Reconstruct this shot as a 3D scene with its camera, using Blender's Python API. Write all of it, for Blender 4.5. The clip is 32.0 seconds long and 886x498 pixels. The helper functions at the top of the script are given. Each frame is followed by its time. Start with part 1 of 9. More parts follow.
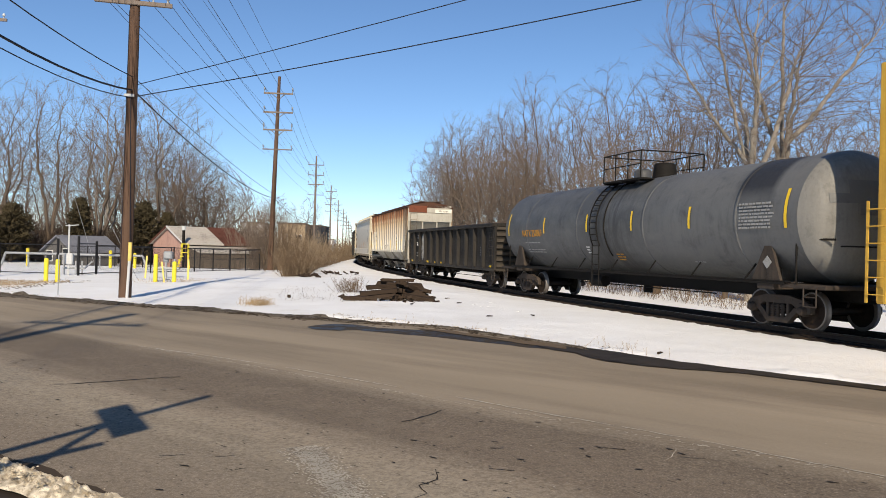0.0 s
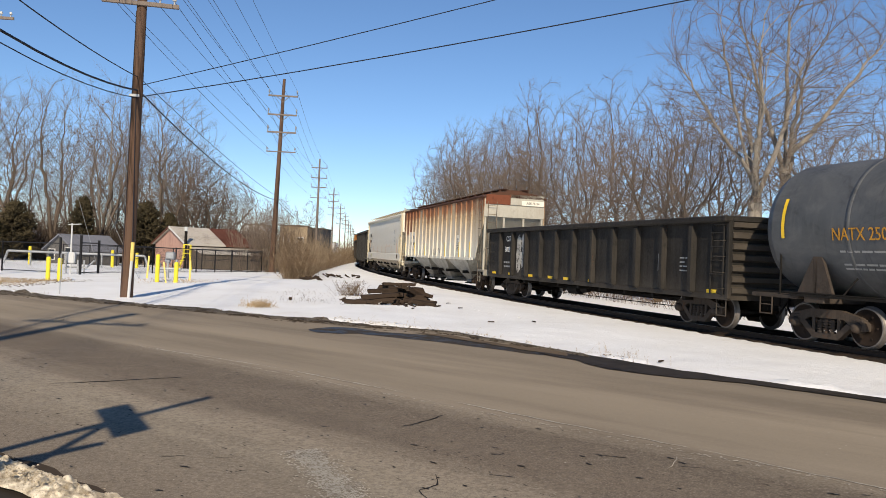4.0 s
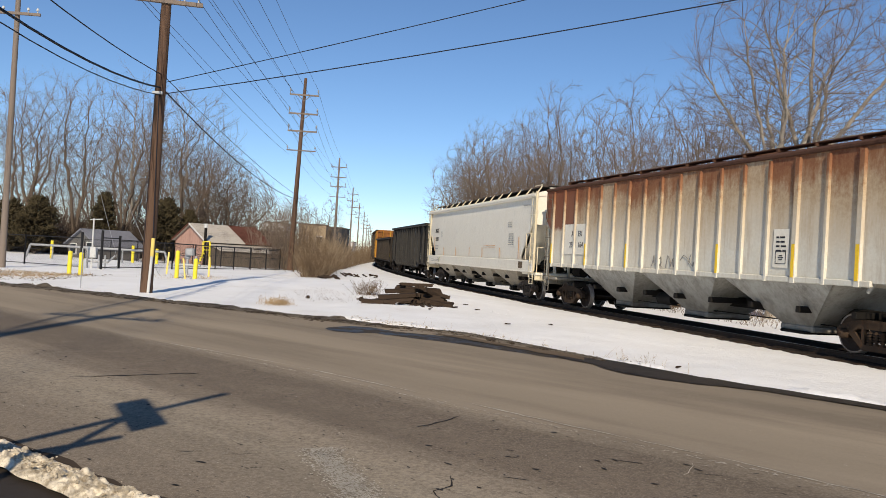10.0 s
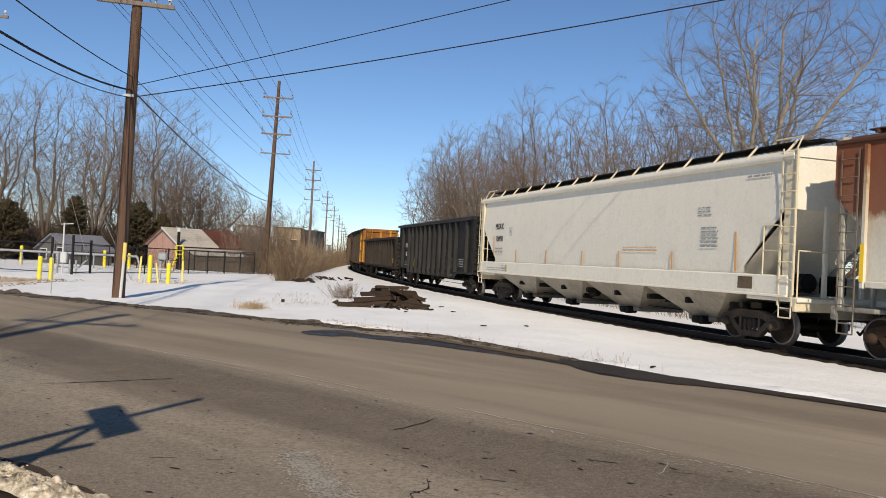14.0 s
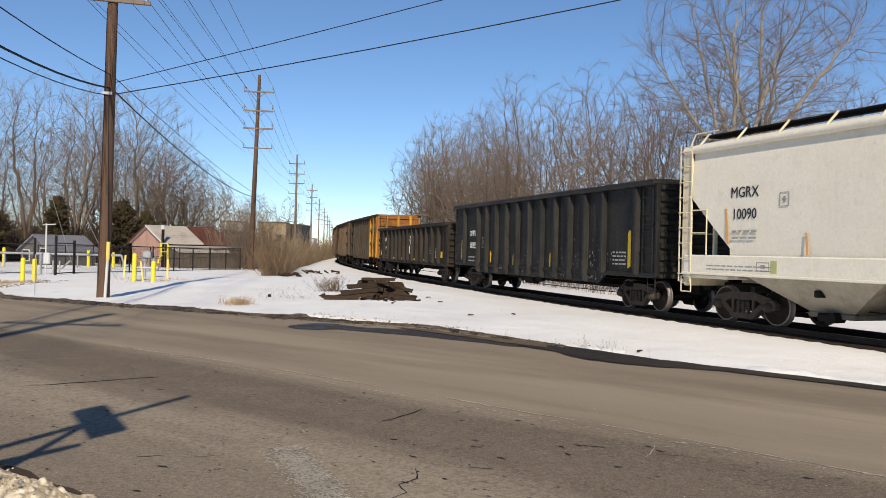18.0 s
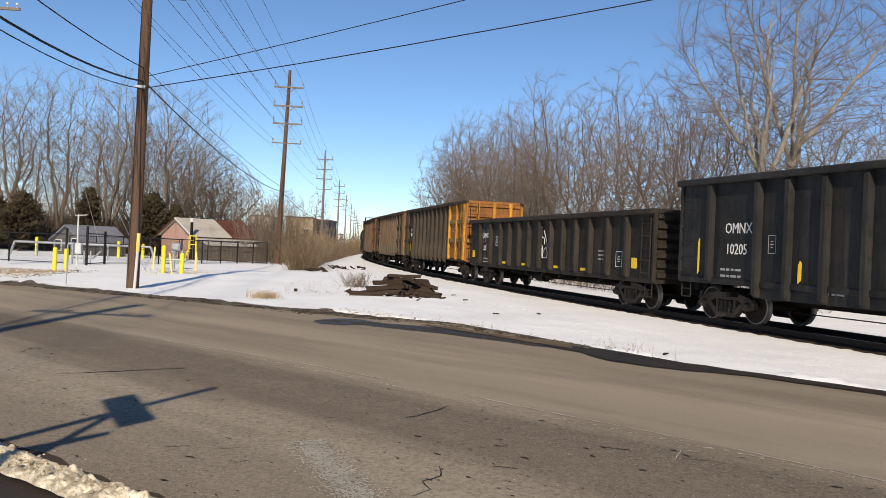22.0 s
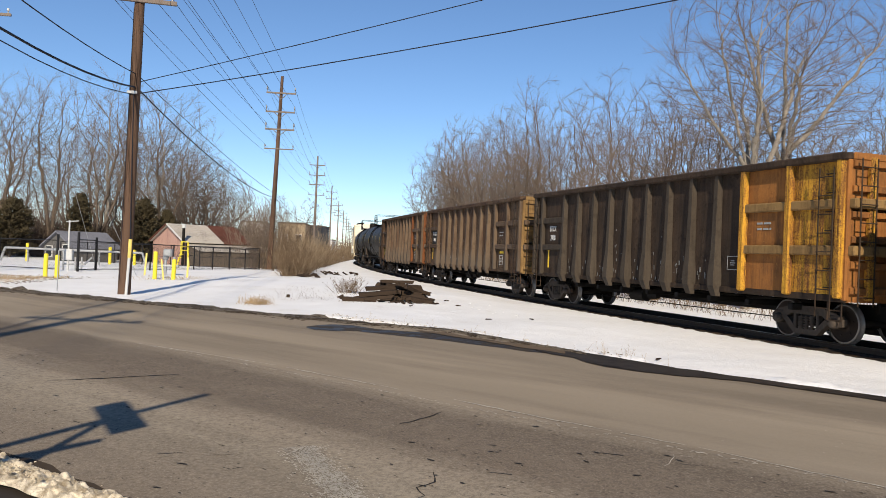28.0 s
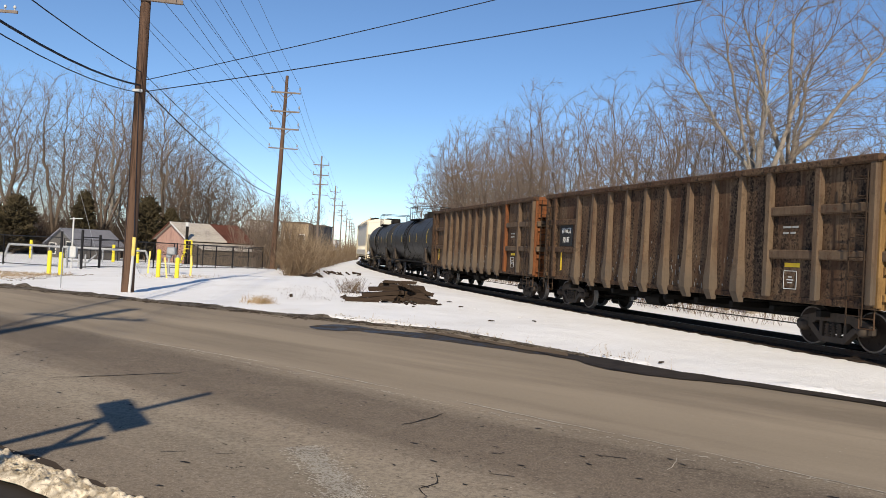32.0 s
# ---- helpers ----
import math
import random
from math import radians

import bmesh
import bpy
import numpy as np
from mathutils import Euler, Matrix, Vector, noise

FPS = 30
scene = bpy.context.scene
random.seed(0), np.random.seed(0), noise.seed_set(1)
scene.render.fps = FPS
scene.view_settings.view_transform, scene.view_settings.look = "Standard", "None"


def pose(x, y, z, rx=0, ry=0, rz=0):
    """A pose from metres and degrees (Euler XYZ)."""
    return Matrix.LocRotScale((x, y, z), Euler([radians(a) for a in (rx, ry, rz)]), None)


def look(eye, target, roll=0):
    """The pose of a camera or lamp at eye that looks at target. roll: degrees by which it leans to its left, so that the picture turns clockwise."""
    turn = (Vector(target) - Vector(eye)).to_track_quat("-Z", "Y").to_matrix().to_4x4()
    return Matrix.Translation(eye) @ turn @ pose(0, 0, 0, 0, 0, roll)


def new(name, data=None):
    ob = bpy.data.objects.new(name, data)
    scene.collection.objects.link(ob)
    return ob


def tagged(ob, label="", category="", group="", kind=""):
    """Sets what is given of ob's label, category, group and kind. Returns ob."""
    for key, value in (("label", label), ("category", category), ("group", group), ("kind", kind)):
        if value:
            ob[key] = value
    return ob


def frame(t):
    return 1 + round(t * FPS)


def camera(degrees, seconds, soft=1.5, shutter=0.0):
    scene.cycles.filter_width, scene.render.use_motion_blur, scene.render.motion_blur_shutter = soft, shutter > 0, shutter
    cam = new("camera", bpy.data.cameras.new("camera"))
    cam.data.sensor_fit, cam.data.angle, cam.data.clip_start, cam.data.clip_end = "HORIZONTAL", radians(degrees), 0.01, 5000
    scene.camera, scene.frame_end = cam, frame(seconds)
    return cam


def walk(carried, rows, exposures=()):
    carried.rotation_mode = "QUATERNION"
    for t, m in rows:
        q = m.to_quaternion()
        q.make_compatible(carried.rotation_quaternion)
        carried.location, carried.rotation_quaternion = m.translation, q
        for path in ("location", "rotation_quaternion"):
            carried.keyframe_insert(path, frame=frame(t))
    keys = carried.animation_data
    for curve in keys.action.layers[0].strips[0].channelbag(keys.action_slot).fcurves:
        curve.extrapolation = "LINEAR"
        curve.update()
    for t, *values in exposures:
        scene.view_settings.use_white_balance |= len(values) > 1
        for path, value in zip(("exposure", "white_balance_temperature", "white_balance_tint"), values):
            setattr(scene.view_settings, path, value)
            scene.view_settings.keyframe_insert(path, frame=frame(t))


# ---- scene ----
import collections

cam = camera(57.0, 32.0, soft=0.8)
EYE = 1.65
# seconds, yaw, pitch, roll of the handheld camera
ROWS = [
    (0, 0.06, 0.02, -1.42),
    (0.5, 0.13, 0.22, -1.76),
    (1, -0.15, 0.43, -2.06),
    (1.5, -0.37, 0.55, -2.15),
    (2, -0.34, 0.59, -2.20),
    (2.5, -0.10, 0.55, -2.19),
    (3, 0.08, 0.43, -2.16),
    (3.5, 0.16, 0.35, -2.25),
    (5.5, -0.08, 0.55, -2.67),
    (6, -0.19, 0.69, -2.82),
    (6.5, -0.23, 0.79, -2.92),
    (7, -0.19, 0.81, -3.04),
    (7.5, -0.03, 0.80, -3.18),
    (8, 0.26, 0.73, -3.24),
    (8.5, 0.64, 0.64, -3.31),
    (9, 1.05, 0.53, -3.40),
    (9.5, 1.36, 0.39, -3.30),
    (10, 1.42, 0.37, -3.35),
    (10.5, 1.26, 0.38, -3.30),
    (11, 1.01, 0.46, -3.28),
    (11.5, 0.79, 0.57, -3.25),
    (12, 0.63, 0.67, -3.22),
    (12.5, 0.57, 0.74, -3.17),
    (13, 0.51, 0.80, -3.21),
    (13.5, 0.30, 0.74, -3.07),
    (14, -0.30, 0.63, -2.93),
    (14.5, -1.57, 0.50, -2.86),
    (16.5, -5.10, 0.61, -2.23),
    (17, -3.79, 0.43, -1.79),
    (17.5, -2.38, 0.17, -1.44),
    (18, -1.24, -0.02, -1.35),
    (18.5, -0.37, -0.04, -1.42),
    (19, 0.21, 0.07, -1.59),
    (19.5, 0.54, 0.16, -1.80),
    (20, 0.74, 0.14, -1.98),
    (20.5, 0.78, 0.06, -2.19),
    (21, 0.73, -0.05, -2.37),
    (21.5, 0.65, -0.17, -2.45),
    (22, 0.56, -0.23, -2.50),
    (22.5, 0.45, -0.24, -2.51),
    (23, 0.30, -0.23, -2.48),
    (23.5, 0.12, -0.21, -2.41),
    (24, -0.06, -0.19, -2.30),
    (24.5, -0.28, -0.14, -2.22),
    (25, -0.39, -0.10, -2.19),
    (25.5, -0.36, -0.05, -2.23),
    (27.5, 0.24, 0.17, -2.44),
    (28, 0.03, 0.19, -2.43),
    (28.5, -0.26, 0.20, -2.50),
    (29, -0.47, 0.15, -2.54),
    (29.5, -0.51, 0.10, -2.67),
    (30, -0.45, 0.05, -2.73),
    (30.5, -0.35, 0.06, -2.84),
    (31, -0.26, 0.09, -2.94),
    (31.5, -0.09, 0.15, -2.95),
    (32, 0.23, 0.25, -3.00),
]
# the small sway of the arm that holds it, metres to the right
SWAY_T = [0, 1, 3, 7, 14, 16.5, 18, 19, 21, 24, 28, 30, 32]
SWAY_X = [0.022, 0.010, 0.008, 0.0, 0.004, 0.030, 0.036, 0.020, 0.017, 0.013, 0.007, 0.004, -0.008]
walk(cam, [(t, pose(float(np.interp(t, SWAY_T, SWAY_X)), 0, EYE, 90 + p, r, y)) for t, y, p, r in ROWS],
     [(0, 0.10), (5, 0.06), (8, 0.0), (11, -0.04), (13, -0.09), (15, -0.08), (18, 0.03), (21, 0.08), (24, 0.11), (28, 0.13), (32, 0.13)])


# ---- the railway's line, arc length s in metres from the crossing ----
LINE_S = [-40.0, 0.0, 15.0, 30.0, 45.0, 60.0, 80.0, 110.0, 150.0, 200.0]
LINE_HEADING = [30.42, 22.37, 19.34, 16.82, 14.67, 12.86, 10.44, 6.81, 1.96, -4.1]
LINE_X, LINE_Y = 15.31, 4.60
RAIL_S, RAIL_Z = [0, 30, 60, 120], [-0.013, -0.108, -0.164, -0.224]
SPEED_T = [0.0, 6.0, 12.0, 18.0, 24.0, 32.0]
SPEED_V = [4.322, 3.988, 4.231, 4.319, 4.412, 4.599]
_S = np.arange(-260, 420, 0.5)
_TH = np.radians(np.interp(_S, LINE_S, LINE_HEADING))
_X = np.concatenate([[0], np.cumsum(-np.sin((_TH[1:] + _TH[:-1]) / 2) * 0.5)])
_Y = np.concatenate([[0], np.cumsum(np.cos((_TH[1:] + _TH[:-1]) / 2) * 0.5)])
_K = int(np.argmin(abs(_S)))
_X, _Y = _X - _X[_K] + LINE_X, _Y - _Y[_K] + LINE_Y


def on_line(s, lat=0.0):
    """The place on the railway at arc length s, lat metres towards the road, and the heading there."""
    th = float(np.interp(s, _S, _TH))
    return Vector((float(np.interp(s, _S, _X)) - math.cos(th) * lat, float(np.interp(s, _S, _Y)) - math.sin(th) * lat,
                   float(np.interp(s, RAIL_S, RAIL_Z)))), th


_T = np.arange(0, 32.05, 0.05)
_V = np.interp(_T, SPEED_T, SPEED_V)
_D = np.concatenate([[0], np.cumsum((_V[1:] + _V[:-1]) / 2 * 0.05)])


def gone(t):
    """How far the train has rolled after t seconds."""
    return float(np.interp(t, _T, _D))


# ---- light ----
SUN_EL, SUN_AZ = 33.0, 179.3
world = bpy.data.worlds.new("world")
scene.world = world
world.use_nodes = True
_sky = world.node_tree.nodes.new("ShaderNodeTexSky")
_sky.sky_type, _sky.sun_disc = "NISHITA", False
_sky.sun_elevation, _sky.sun_rotation = radians(SUN_EL), radians(SUN_AZ)
_sky.altitude = 2200
_sky.air_density, _sky.dust_density, _sky.ozone_density = 1.0, 0.0, 4.0
_bg = world.node_tree.nodes["Background"]
_clear = world.node_tree.nodes.new("ShaderNodeHueSaturation")
_clear.inputs["Saturation"].default_value, _clear.inputs["Hue"].default_value = 1.04, 0.498
world.node_tree.links.new(_sky.outputs[0], _clear.inputs["Color"])
world.node_tree.links.new(_clear.outputs[0], _bg.inputs[0])
_bg.inputs[1].default_value = 0.115
sun = new("sun", bpy.data.lights.new("sun", "SUN"))
sun.data.energy, sun.data.angle, sun.data.color = 5.0, radians(0.75), (1.0, 0.87, 0.66)
_az, _el = radians(SUN_AZ), radians(SUN_EL)
sun.matrix_world = look((0, 0, 30), Vector((0, 0, 30)) - Vector((math.sin(_az) * math.cos(_el), math.cos(_az) * math.cos(_el), math.sin(_el))))
scene.view_settings.use_white_balance = True
scene.view_settings.white_balance_temperature, scene.view_settings.white_balance_tint = 6450, 12


# ---- materials ----
def nodes_of(name):
    m = bpy.data.materials.new(name)
    m.use_nodes = True
    nt = m.node_tree
    return m, nt, nt.nodes["Principled BSDF"]


def rgb(c):
    return (c[0], c[1], c[2], 1.0)


def coords(nt, scale=(1, 1, 1), kind="Object"):
    tc, mp = nt.nodes.new("ShaderNodeTexCoord"), nt.nodes.new("ShaderNodeMapping")
    mp.inputs["Scale"].default_value = scale
    nt.links.new(tc.outputs[kind], mp.inputs["Vector"])
    return mp.outputs["Vector"]


def noise_tex(nt, vec, scale, detail=6.0, rough=0.6, dist=0.0):
    n = nt.nodes.new("ShaderNodeTexNoise")
    n.inputs["Scale"].default_value, n.inputs["Detail"].default_value = scale, detail
    n.inputs["Roughness"].default_value, n.inputs["Distortion"].default_value = rough, dist
    nt.links.new(vec, n.inputs["Vector"])
    return n.outputs["Fac"]


def ramp(nt, fac, lo, hi, a=0.0, b=1.0):
    r = nt.nodes.new("ShaderNodeMapRange")
    r.inputs["From Min"].default_value, r.inputs["From Max"].default_value = lo, hi
    r.inputs["To Min"].default_value, r.inputs["To Max"].default_value = a, b
    nt.links.new(fac, r.inputs["Value"])
    return r.outputs["Result"]


def mix(nt, fac, a, b):
    m = nt.nodes.new("ShaderNodeMix")
    m.data_type = "RGBA"
    if isinstance(fac, float):
        m.inputs[0].default_value = fac
    else:
        nt.links.new(fac, m.inputs[0])
    for sock, v in ((m.inputs[6], a), (m.inputs[7], b)):
        if isinstance(v, tuple):
            sock.default_value = rgb(v)
        else:
            nt.links.new(v, sock)
    return m.outputs[2]


def mul(nt, a, b, op="MULTIPLY"):
    m = nt.nodes.new("ShaderNodeMath")
    m.operation = op
    m.use_clamp = True
    for sock, v in ((m.inputs[0], a), (m.inputs[1], b)):
        if isinstance(v, (int, float)):
            sock.default_value = v
        else:
            nt.links.new(v, sock)
    return m.outputs[0]


def bump(nt, bs, height, strength=0.3, distance=0.02):
    b = nt.nodes.new("ShaderNodeBump")
    b.inputs["Strength"].default_value, b.inputs["Distance"].default_value = strength, distance
    nt.links.new(height, b.inputs["Height"])
    nt.links.new(b.outputs[0], bs.inputs["Normal"])


def split_z(nt, vec):
    s = nt.nodes.new("ShaderNodeSeparateXYZ")
    nt.links.new(vec, s.inputs[0])
    return s.outputs


def seeded(nt, scale=(1, 1, 1)):
    """Object coordinates, shifted differently on each object, so that alike pieces weather differently."""
    tc, mp, oi, k = (nt.nodes.new(n) for n in ("ShaderNodeTexCoord", "ShaderNodeMapping", "ShaderNodeObjectInfo", "ShaderNodeMath"))
    k.operation = "MULTIPLY"
    k.inputs[1].default_value = 37.0
    nt.links.new(oi.outputs["Random"], k.inputs[0])
    nt.links.new(k.outputs[0], mp.inputs["Location"])
    mp.inputs["Scale"].default_value = scale
    nt.links.new(tc.outputs["Object"], mp.inputs["Vector"])
    return mp.outputs["Vector"]


def paint(name, base, dirt=(0.05, 0.04, 0.03), rust=(0.16, 0.06, 0.025), dirt_amt=0.5, rust_amt=0.2, rough=0.55, metal=0.0, streak=True, scale=1.0, low=None):
    """Weathered paint: stains, drips that run down, ragged dark blotches, specks of rust, and road film below the height low."""
    m, nt, bs = nodes_of(name)
    v = seeded(nt)
    streaks = noise_tex(nt, seeded(nt, (2.2, 2.2, 0.12)), 2.0 * scale, 6, 0.7)
    drips = noise_tex(nt, seeded(nt, (8.0, 8.0, 0.45)), 1.3 * scale, 5, 0.65)
    broad = noise_tex(nt, v, 0.7 * scale, 5, 0.6)
    blots = noise_tex(nt, v, 2.4 * scale, 8, 0.75)
    fine = noise_tex(nt, v, 14.0 * scale, 6, 0.7)
    c = mix(nt, ramp(nt, fine, 0.3, 0.75, 0.0, 0.45), base, tuple(x * 0.65 for x in base))
    d = ramp(nt, mul(nt, streaks if streak else fine, broad), 0.17, 0.42, 0.0, dirt_amt)
    c = mix(nt, d, c, dirt)
    dr = mul(nt, ramp(nt, drips, 0.53, 0.63), ramp(nt, broad, 0.38, 0.62))
    c = mix(nt, mul(nt, dr, dirt_amt * 0.85), c, dirt)
    c = mix(nt, ramp(nt, blots, 0.55, 0.62, 0.0, 0.6 * dirt_amt), c, tuple(x * 0.45 for x in base))
    r = ramp(nt, mul(nt, streaks, fine), 0.40 - 0.28 * rust_amt, 0.46 - 0.20 * rust_amt)
    c = mix(nt, mul(nt, r, min(1.0, 0.4 + rust_amt)), c, rust)
    if low is not None:
        z = split_z(nt, coords(nt))[2]
        film = mul(nt, ramp(nt, z, low[1], low[0]), ramp(nt, broad, 0.3, 0.6, 0.5, 1.0))
        c = mix(nt, mul(nt, film, 0.7), c, (0.085, 0.07, 0.055))
    nt.links.new(c, bs.inputs["Base Color"])
    nt.links.new(ramp(nt, fine, 0.3, 0.7, rough - 0.1, rough + 0.15), bs.inputs["Roughness"])
    bs.inputs["Metallic"].default_value = metal
    bs.inputs["Specular IOR Level"].default_value = 0.16
    dents = noise_tex(nt, v, 1.5, 3, 0.5)
    bump(nt, bs, mul(nt, dents, mul(nt, fine, 0.12), "ADD"), 0.35, 0.06)
    return m


def plain(name, base, rough=0.6, metal=0.0, vary=0.25, scale=8.0, relief=0.15, stretch=(1, 1, 1), spec=0.15):
    m, nt, bs = nodes_of(name)
    v = coords(nt, stretch)
    f = noise_tex(nt, v, scale, 6, 0.65)
    g = noise_tex(nt, v, scale * 0.13, 4, 0.6)
    c = mix(nt, ramp(nt, mul(nt, f, g, "ADD"), 0.75, 1.25), tuple(x * (1 - vary) for x in base), tuple(min(1, x * (1 + vary)) for x in base))
    nt.links.new(c, bs.inputs["Base Color"])
    bs.inputs["Roughness"].default_value, bs.inputs["Metallic"].default_value = rough, metal
    bs.inputs["Specular IOR Level"].default_value = spec
    bump(nt, bs, f, relief, 0.01)
    return m


# ---- mesh tools ----
class Acc:
    """Gathers the faces of one mesh."""

    def __init__(self):
        self.v, self.f, self.m, self.smooth = [], [], [], []

    def add(self, verts, faces, mat=0, smooth=False, xf=None):
        o = len(self.v)
        self.v += [tuple(xf @ Vector(p)) for p in verts] if xf is not None else [tuple(p) for p in verts]
        self.f += [tuple(i + o for i in fc) for fc in faces]
        self.m += [mat] * len(faces)
        self.smooth += [smooth] * len(faces)
        return self

    def box(self, c, s, mat=0, xf=None, bev=0.0):
        x, y, z = (k / 2 for k in s)
        b = min(bev, x * 0.9, y * 0.9, z * 0.9)
        if b <= 0:
            vs = [(c[0] + i * x, c[1] + j * y, c[2] + k * z) for i in (-1, 1) for j in (-1, 1) for k in (-1, 1)]
            return self.add(vs, [(0, 1, 3, 2), (4, 6, 7, 5), (0, 4, 5, 1), (2, 3, 7, 6), (0, 2, 6, 4), (1, 5, 7, 3)], mat, False, xf)
        vs, key = [], {}
        for i in (-1, 1):
            for j in (-1, 1):
                for k in (-1, 1):
                    for ax, p in enumerate(((x, y - b, z - b), (x - b, y, z - b), (x - b, y - b, z))):
                        key[i, j, k, ax] = len(vs)
                        vs.append((c[0] + i * p[0], c[1] + j * p[1], c[2] + k * p[2]))
        fs = []
        q = ((-1, -1), (1, -1), (1, 1), (-1, 1))
        for s1 in (-1, 1):
            for ax in range(3):
                def idx(a, d, w=ax, sg=s1):
                    t = [a, d]
                    t.insert(w, sg)
                    return key[t[0], t[1], t[2], w]
                loop = [idx(a, d) for a, d in q]
                fs.append(loop if (s1 > 0) != (ax == 1) else loop[::-1])
        for ax in range(3):
            a1, a2 = [k for k in range(3) if k != ax]
            for s1 in (-1, 1):
                for s2 in (-1, 1):
                    t = [0, 0, 0]
                    t[a1], t[a2] = s1, s2
                    lo, hi = list(t), list(t)
                    lo[ax], hi[ax] = -1, 1
                    loop = [key[(*lo, a1)], key[(*hi, a1)], key[(*hi, a2)], key[(*lo, a2)]]
                    fs.append(loop)
        for i in (-1, 1):
            for j in (-1, 1):
                for k in (-1, 1):
                    fs.append([key[i, j, k, n] for n in range(3)])
        # turn faces outwards
        cc = Vector(c)
        out = []
        for fc in fs:
            p = [Vector(vs[n]) for n in fc]
            n = (p[1] - p[0]).cross(p[2] - p[0])
            mid = sum(p, Vector()) / len(p)
            out.append(fc if n.dot(mid - cc) >= 0 else fc[::-1])
        return self.add(vs, out, mat, False, xf)

    def tube(self, a, b, r0, r1=None, n=8, mat=0, caps=True, smooth=True, xf=None):
        a, b = Vector(a), Vector(b)
        r1 = r0 if r1 is None else r1
        d = (b - a)
        if d.length < 1e-6:
            return self
        d.normalize()
        u = d.orthogonal().normalized()
        w = d.cross(u)
        vs = []
        for p, r in ((a, r0), (b, r1)):
            for i in range(n):
                t = 2 * math.pi * i / n
                vs.append(p + (u * math.cos(t) + w * math.sin(t)) * r)
        self.add(vs, [(i, (i + 1) % n, n + (i + 1) % n, n + i) for i in range(n)], mat, smooth, xf)
        if caps:
            self.add(vs, [tuple(range(n))[::-1], tuple(range(n, 2 * n))], mat, False, xf)
        return self

    def path(self, pts, r, n=6, mat=0, xf=None):
        for a, b in zip(pts[:-1], pts[1:]):
            self.tube(a, b, r, r, n, mat, True, True, xf)
        return self

    def prism(self, poly, y0, y1, mat=0, xf=None, axis="y"):
        """A polygon in x, z (anticlockwise seen from -y) pushed from y0 to y1; axis x: in y, z pushed along x."""
        n = len(poly)
        if axis == "y":
            vs = [(p[0], y0, p[1]) for p in poly] + [(p[0], y1, p[1]) for p in poly]
        elif axis == "x":
            vs = [(y0, p[0], p[1]) for p in poly] + [(y1, p[0], p[1]) for p in poly]
        else:
            vs = [(p[0], p[1], y0) for p in poly] + [(p[0], p[1], y1) for p in poly]
        area = sum(poly[i][0] * poly[(i + 1) % n][1] - poly[(i + 1) % n][0] * poly[i][1] for i in range(n))
        flip = (area > 0) == (axis == "y")
        flip ^= y1 < y0
        sides = [(i, (i + 1) % n, n + (i + 1) % n, n + i) for i in range(n)]
        caps = [tuple(range(n))[::-1], tuple(range(n, 2 * n))]
        fs = sides + caps
        return self.add(vs, [f[::-1] for f in fs] if flip else fs, mat, False, xf)

    def lathe(self, prof, n=24, mat=0, axis="y", xf=None, smooth=True):
        """A profile of (along, radius) turned round an axis through the origin."""
        vs, fs = [], []
        for a, r in prof:
            for i in range(n):
                t = 2 * math.pi * i / n
                c, s = math.cos(t) * r, math.sin(t) * r
                vs.append({"x": (a, c, s), "y": (s, a, c), "z": (c, s, a)}[axis])
        for k in range(len(prof) - 1):
            for i in range(n):
                j = (i + 1) % n
                fs.append((k * n + i, k * n + j, (k + 1) * n + j, (k + 1) * n + i))
        return self.add(vs, fs, mat, smooth, xf)

    def mesh(self, name, mats):
        me = bpy.data.meshes.new(name)
        me.from_pydata(self.v, [], self.f)
        for m in mats if isinstance(mats, (list, tuple)) else [mats]:
            me.materials.append(m)
        me.polygons.foreach_set("material_index", self.m)
        me.polygons.foreach_set("use_smooth", self.smooth)
        me.update()
        return me


def part(name, acc, material, parent, label="", m=None):
    """One mesh object under a thing or a part."""
    me = acc if isinstance(acc, bpy.types.Mesh) else acc.mesh(name, material)
    ob = new(name, me)
    ob.parent = parent
    if m is not None:
        ob.matrix_basis = m
    return tagged(ob, label=label)


def thing(name, label, category, group="", kind="", m=None):
    ob = new(name)
    ob.empty_display_size = 0.3
    if m is not None:
        ob.matrix_basis = m
    return tagged(ob, label, category, group, kind)


def text_mesh(body, size, name="lettering", squeeze=1.0, thick=0.004):
    """Lettering from the built-in font as a mesh, its middle at the origin, in x and z, facing -y."""
    cu = bpy.data.curves.new(name, "FONT")
    cu.body, cu.size, cu.align_x, cu.align_y = body, size, "CENTER", "CENTER"
    cu.extrude, cu.resolution_u, cu.offset = thick, 2, 0.0
    tmp = bpy.data.objects.new(name, cu)
    scene.collection.objects.link(tmp)
    dg = bpy.context.evaluated_depsgraph_get()
    dg.update()
    me = bpy.data.meshes.new_from_object(tmp.evaluated_get(dg))
    bpy.data.objects.remove(tmp)
    me.transform(Matrix.Rotation(radians(90), 4, "X") @ Matrix.Diagonal((squeeze, 1, 1, 1)))
    return me
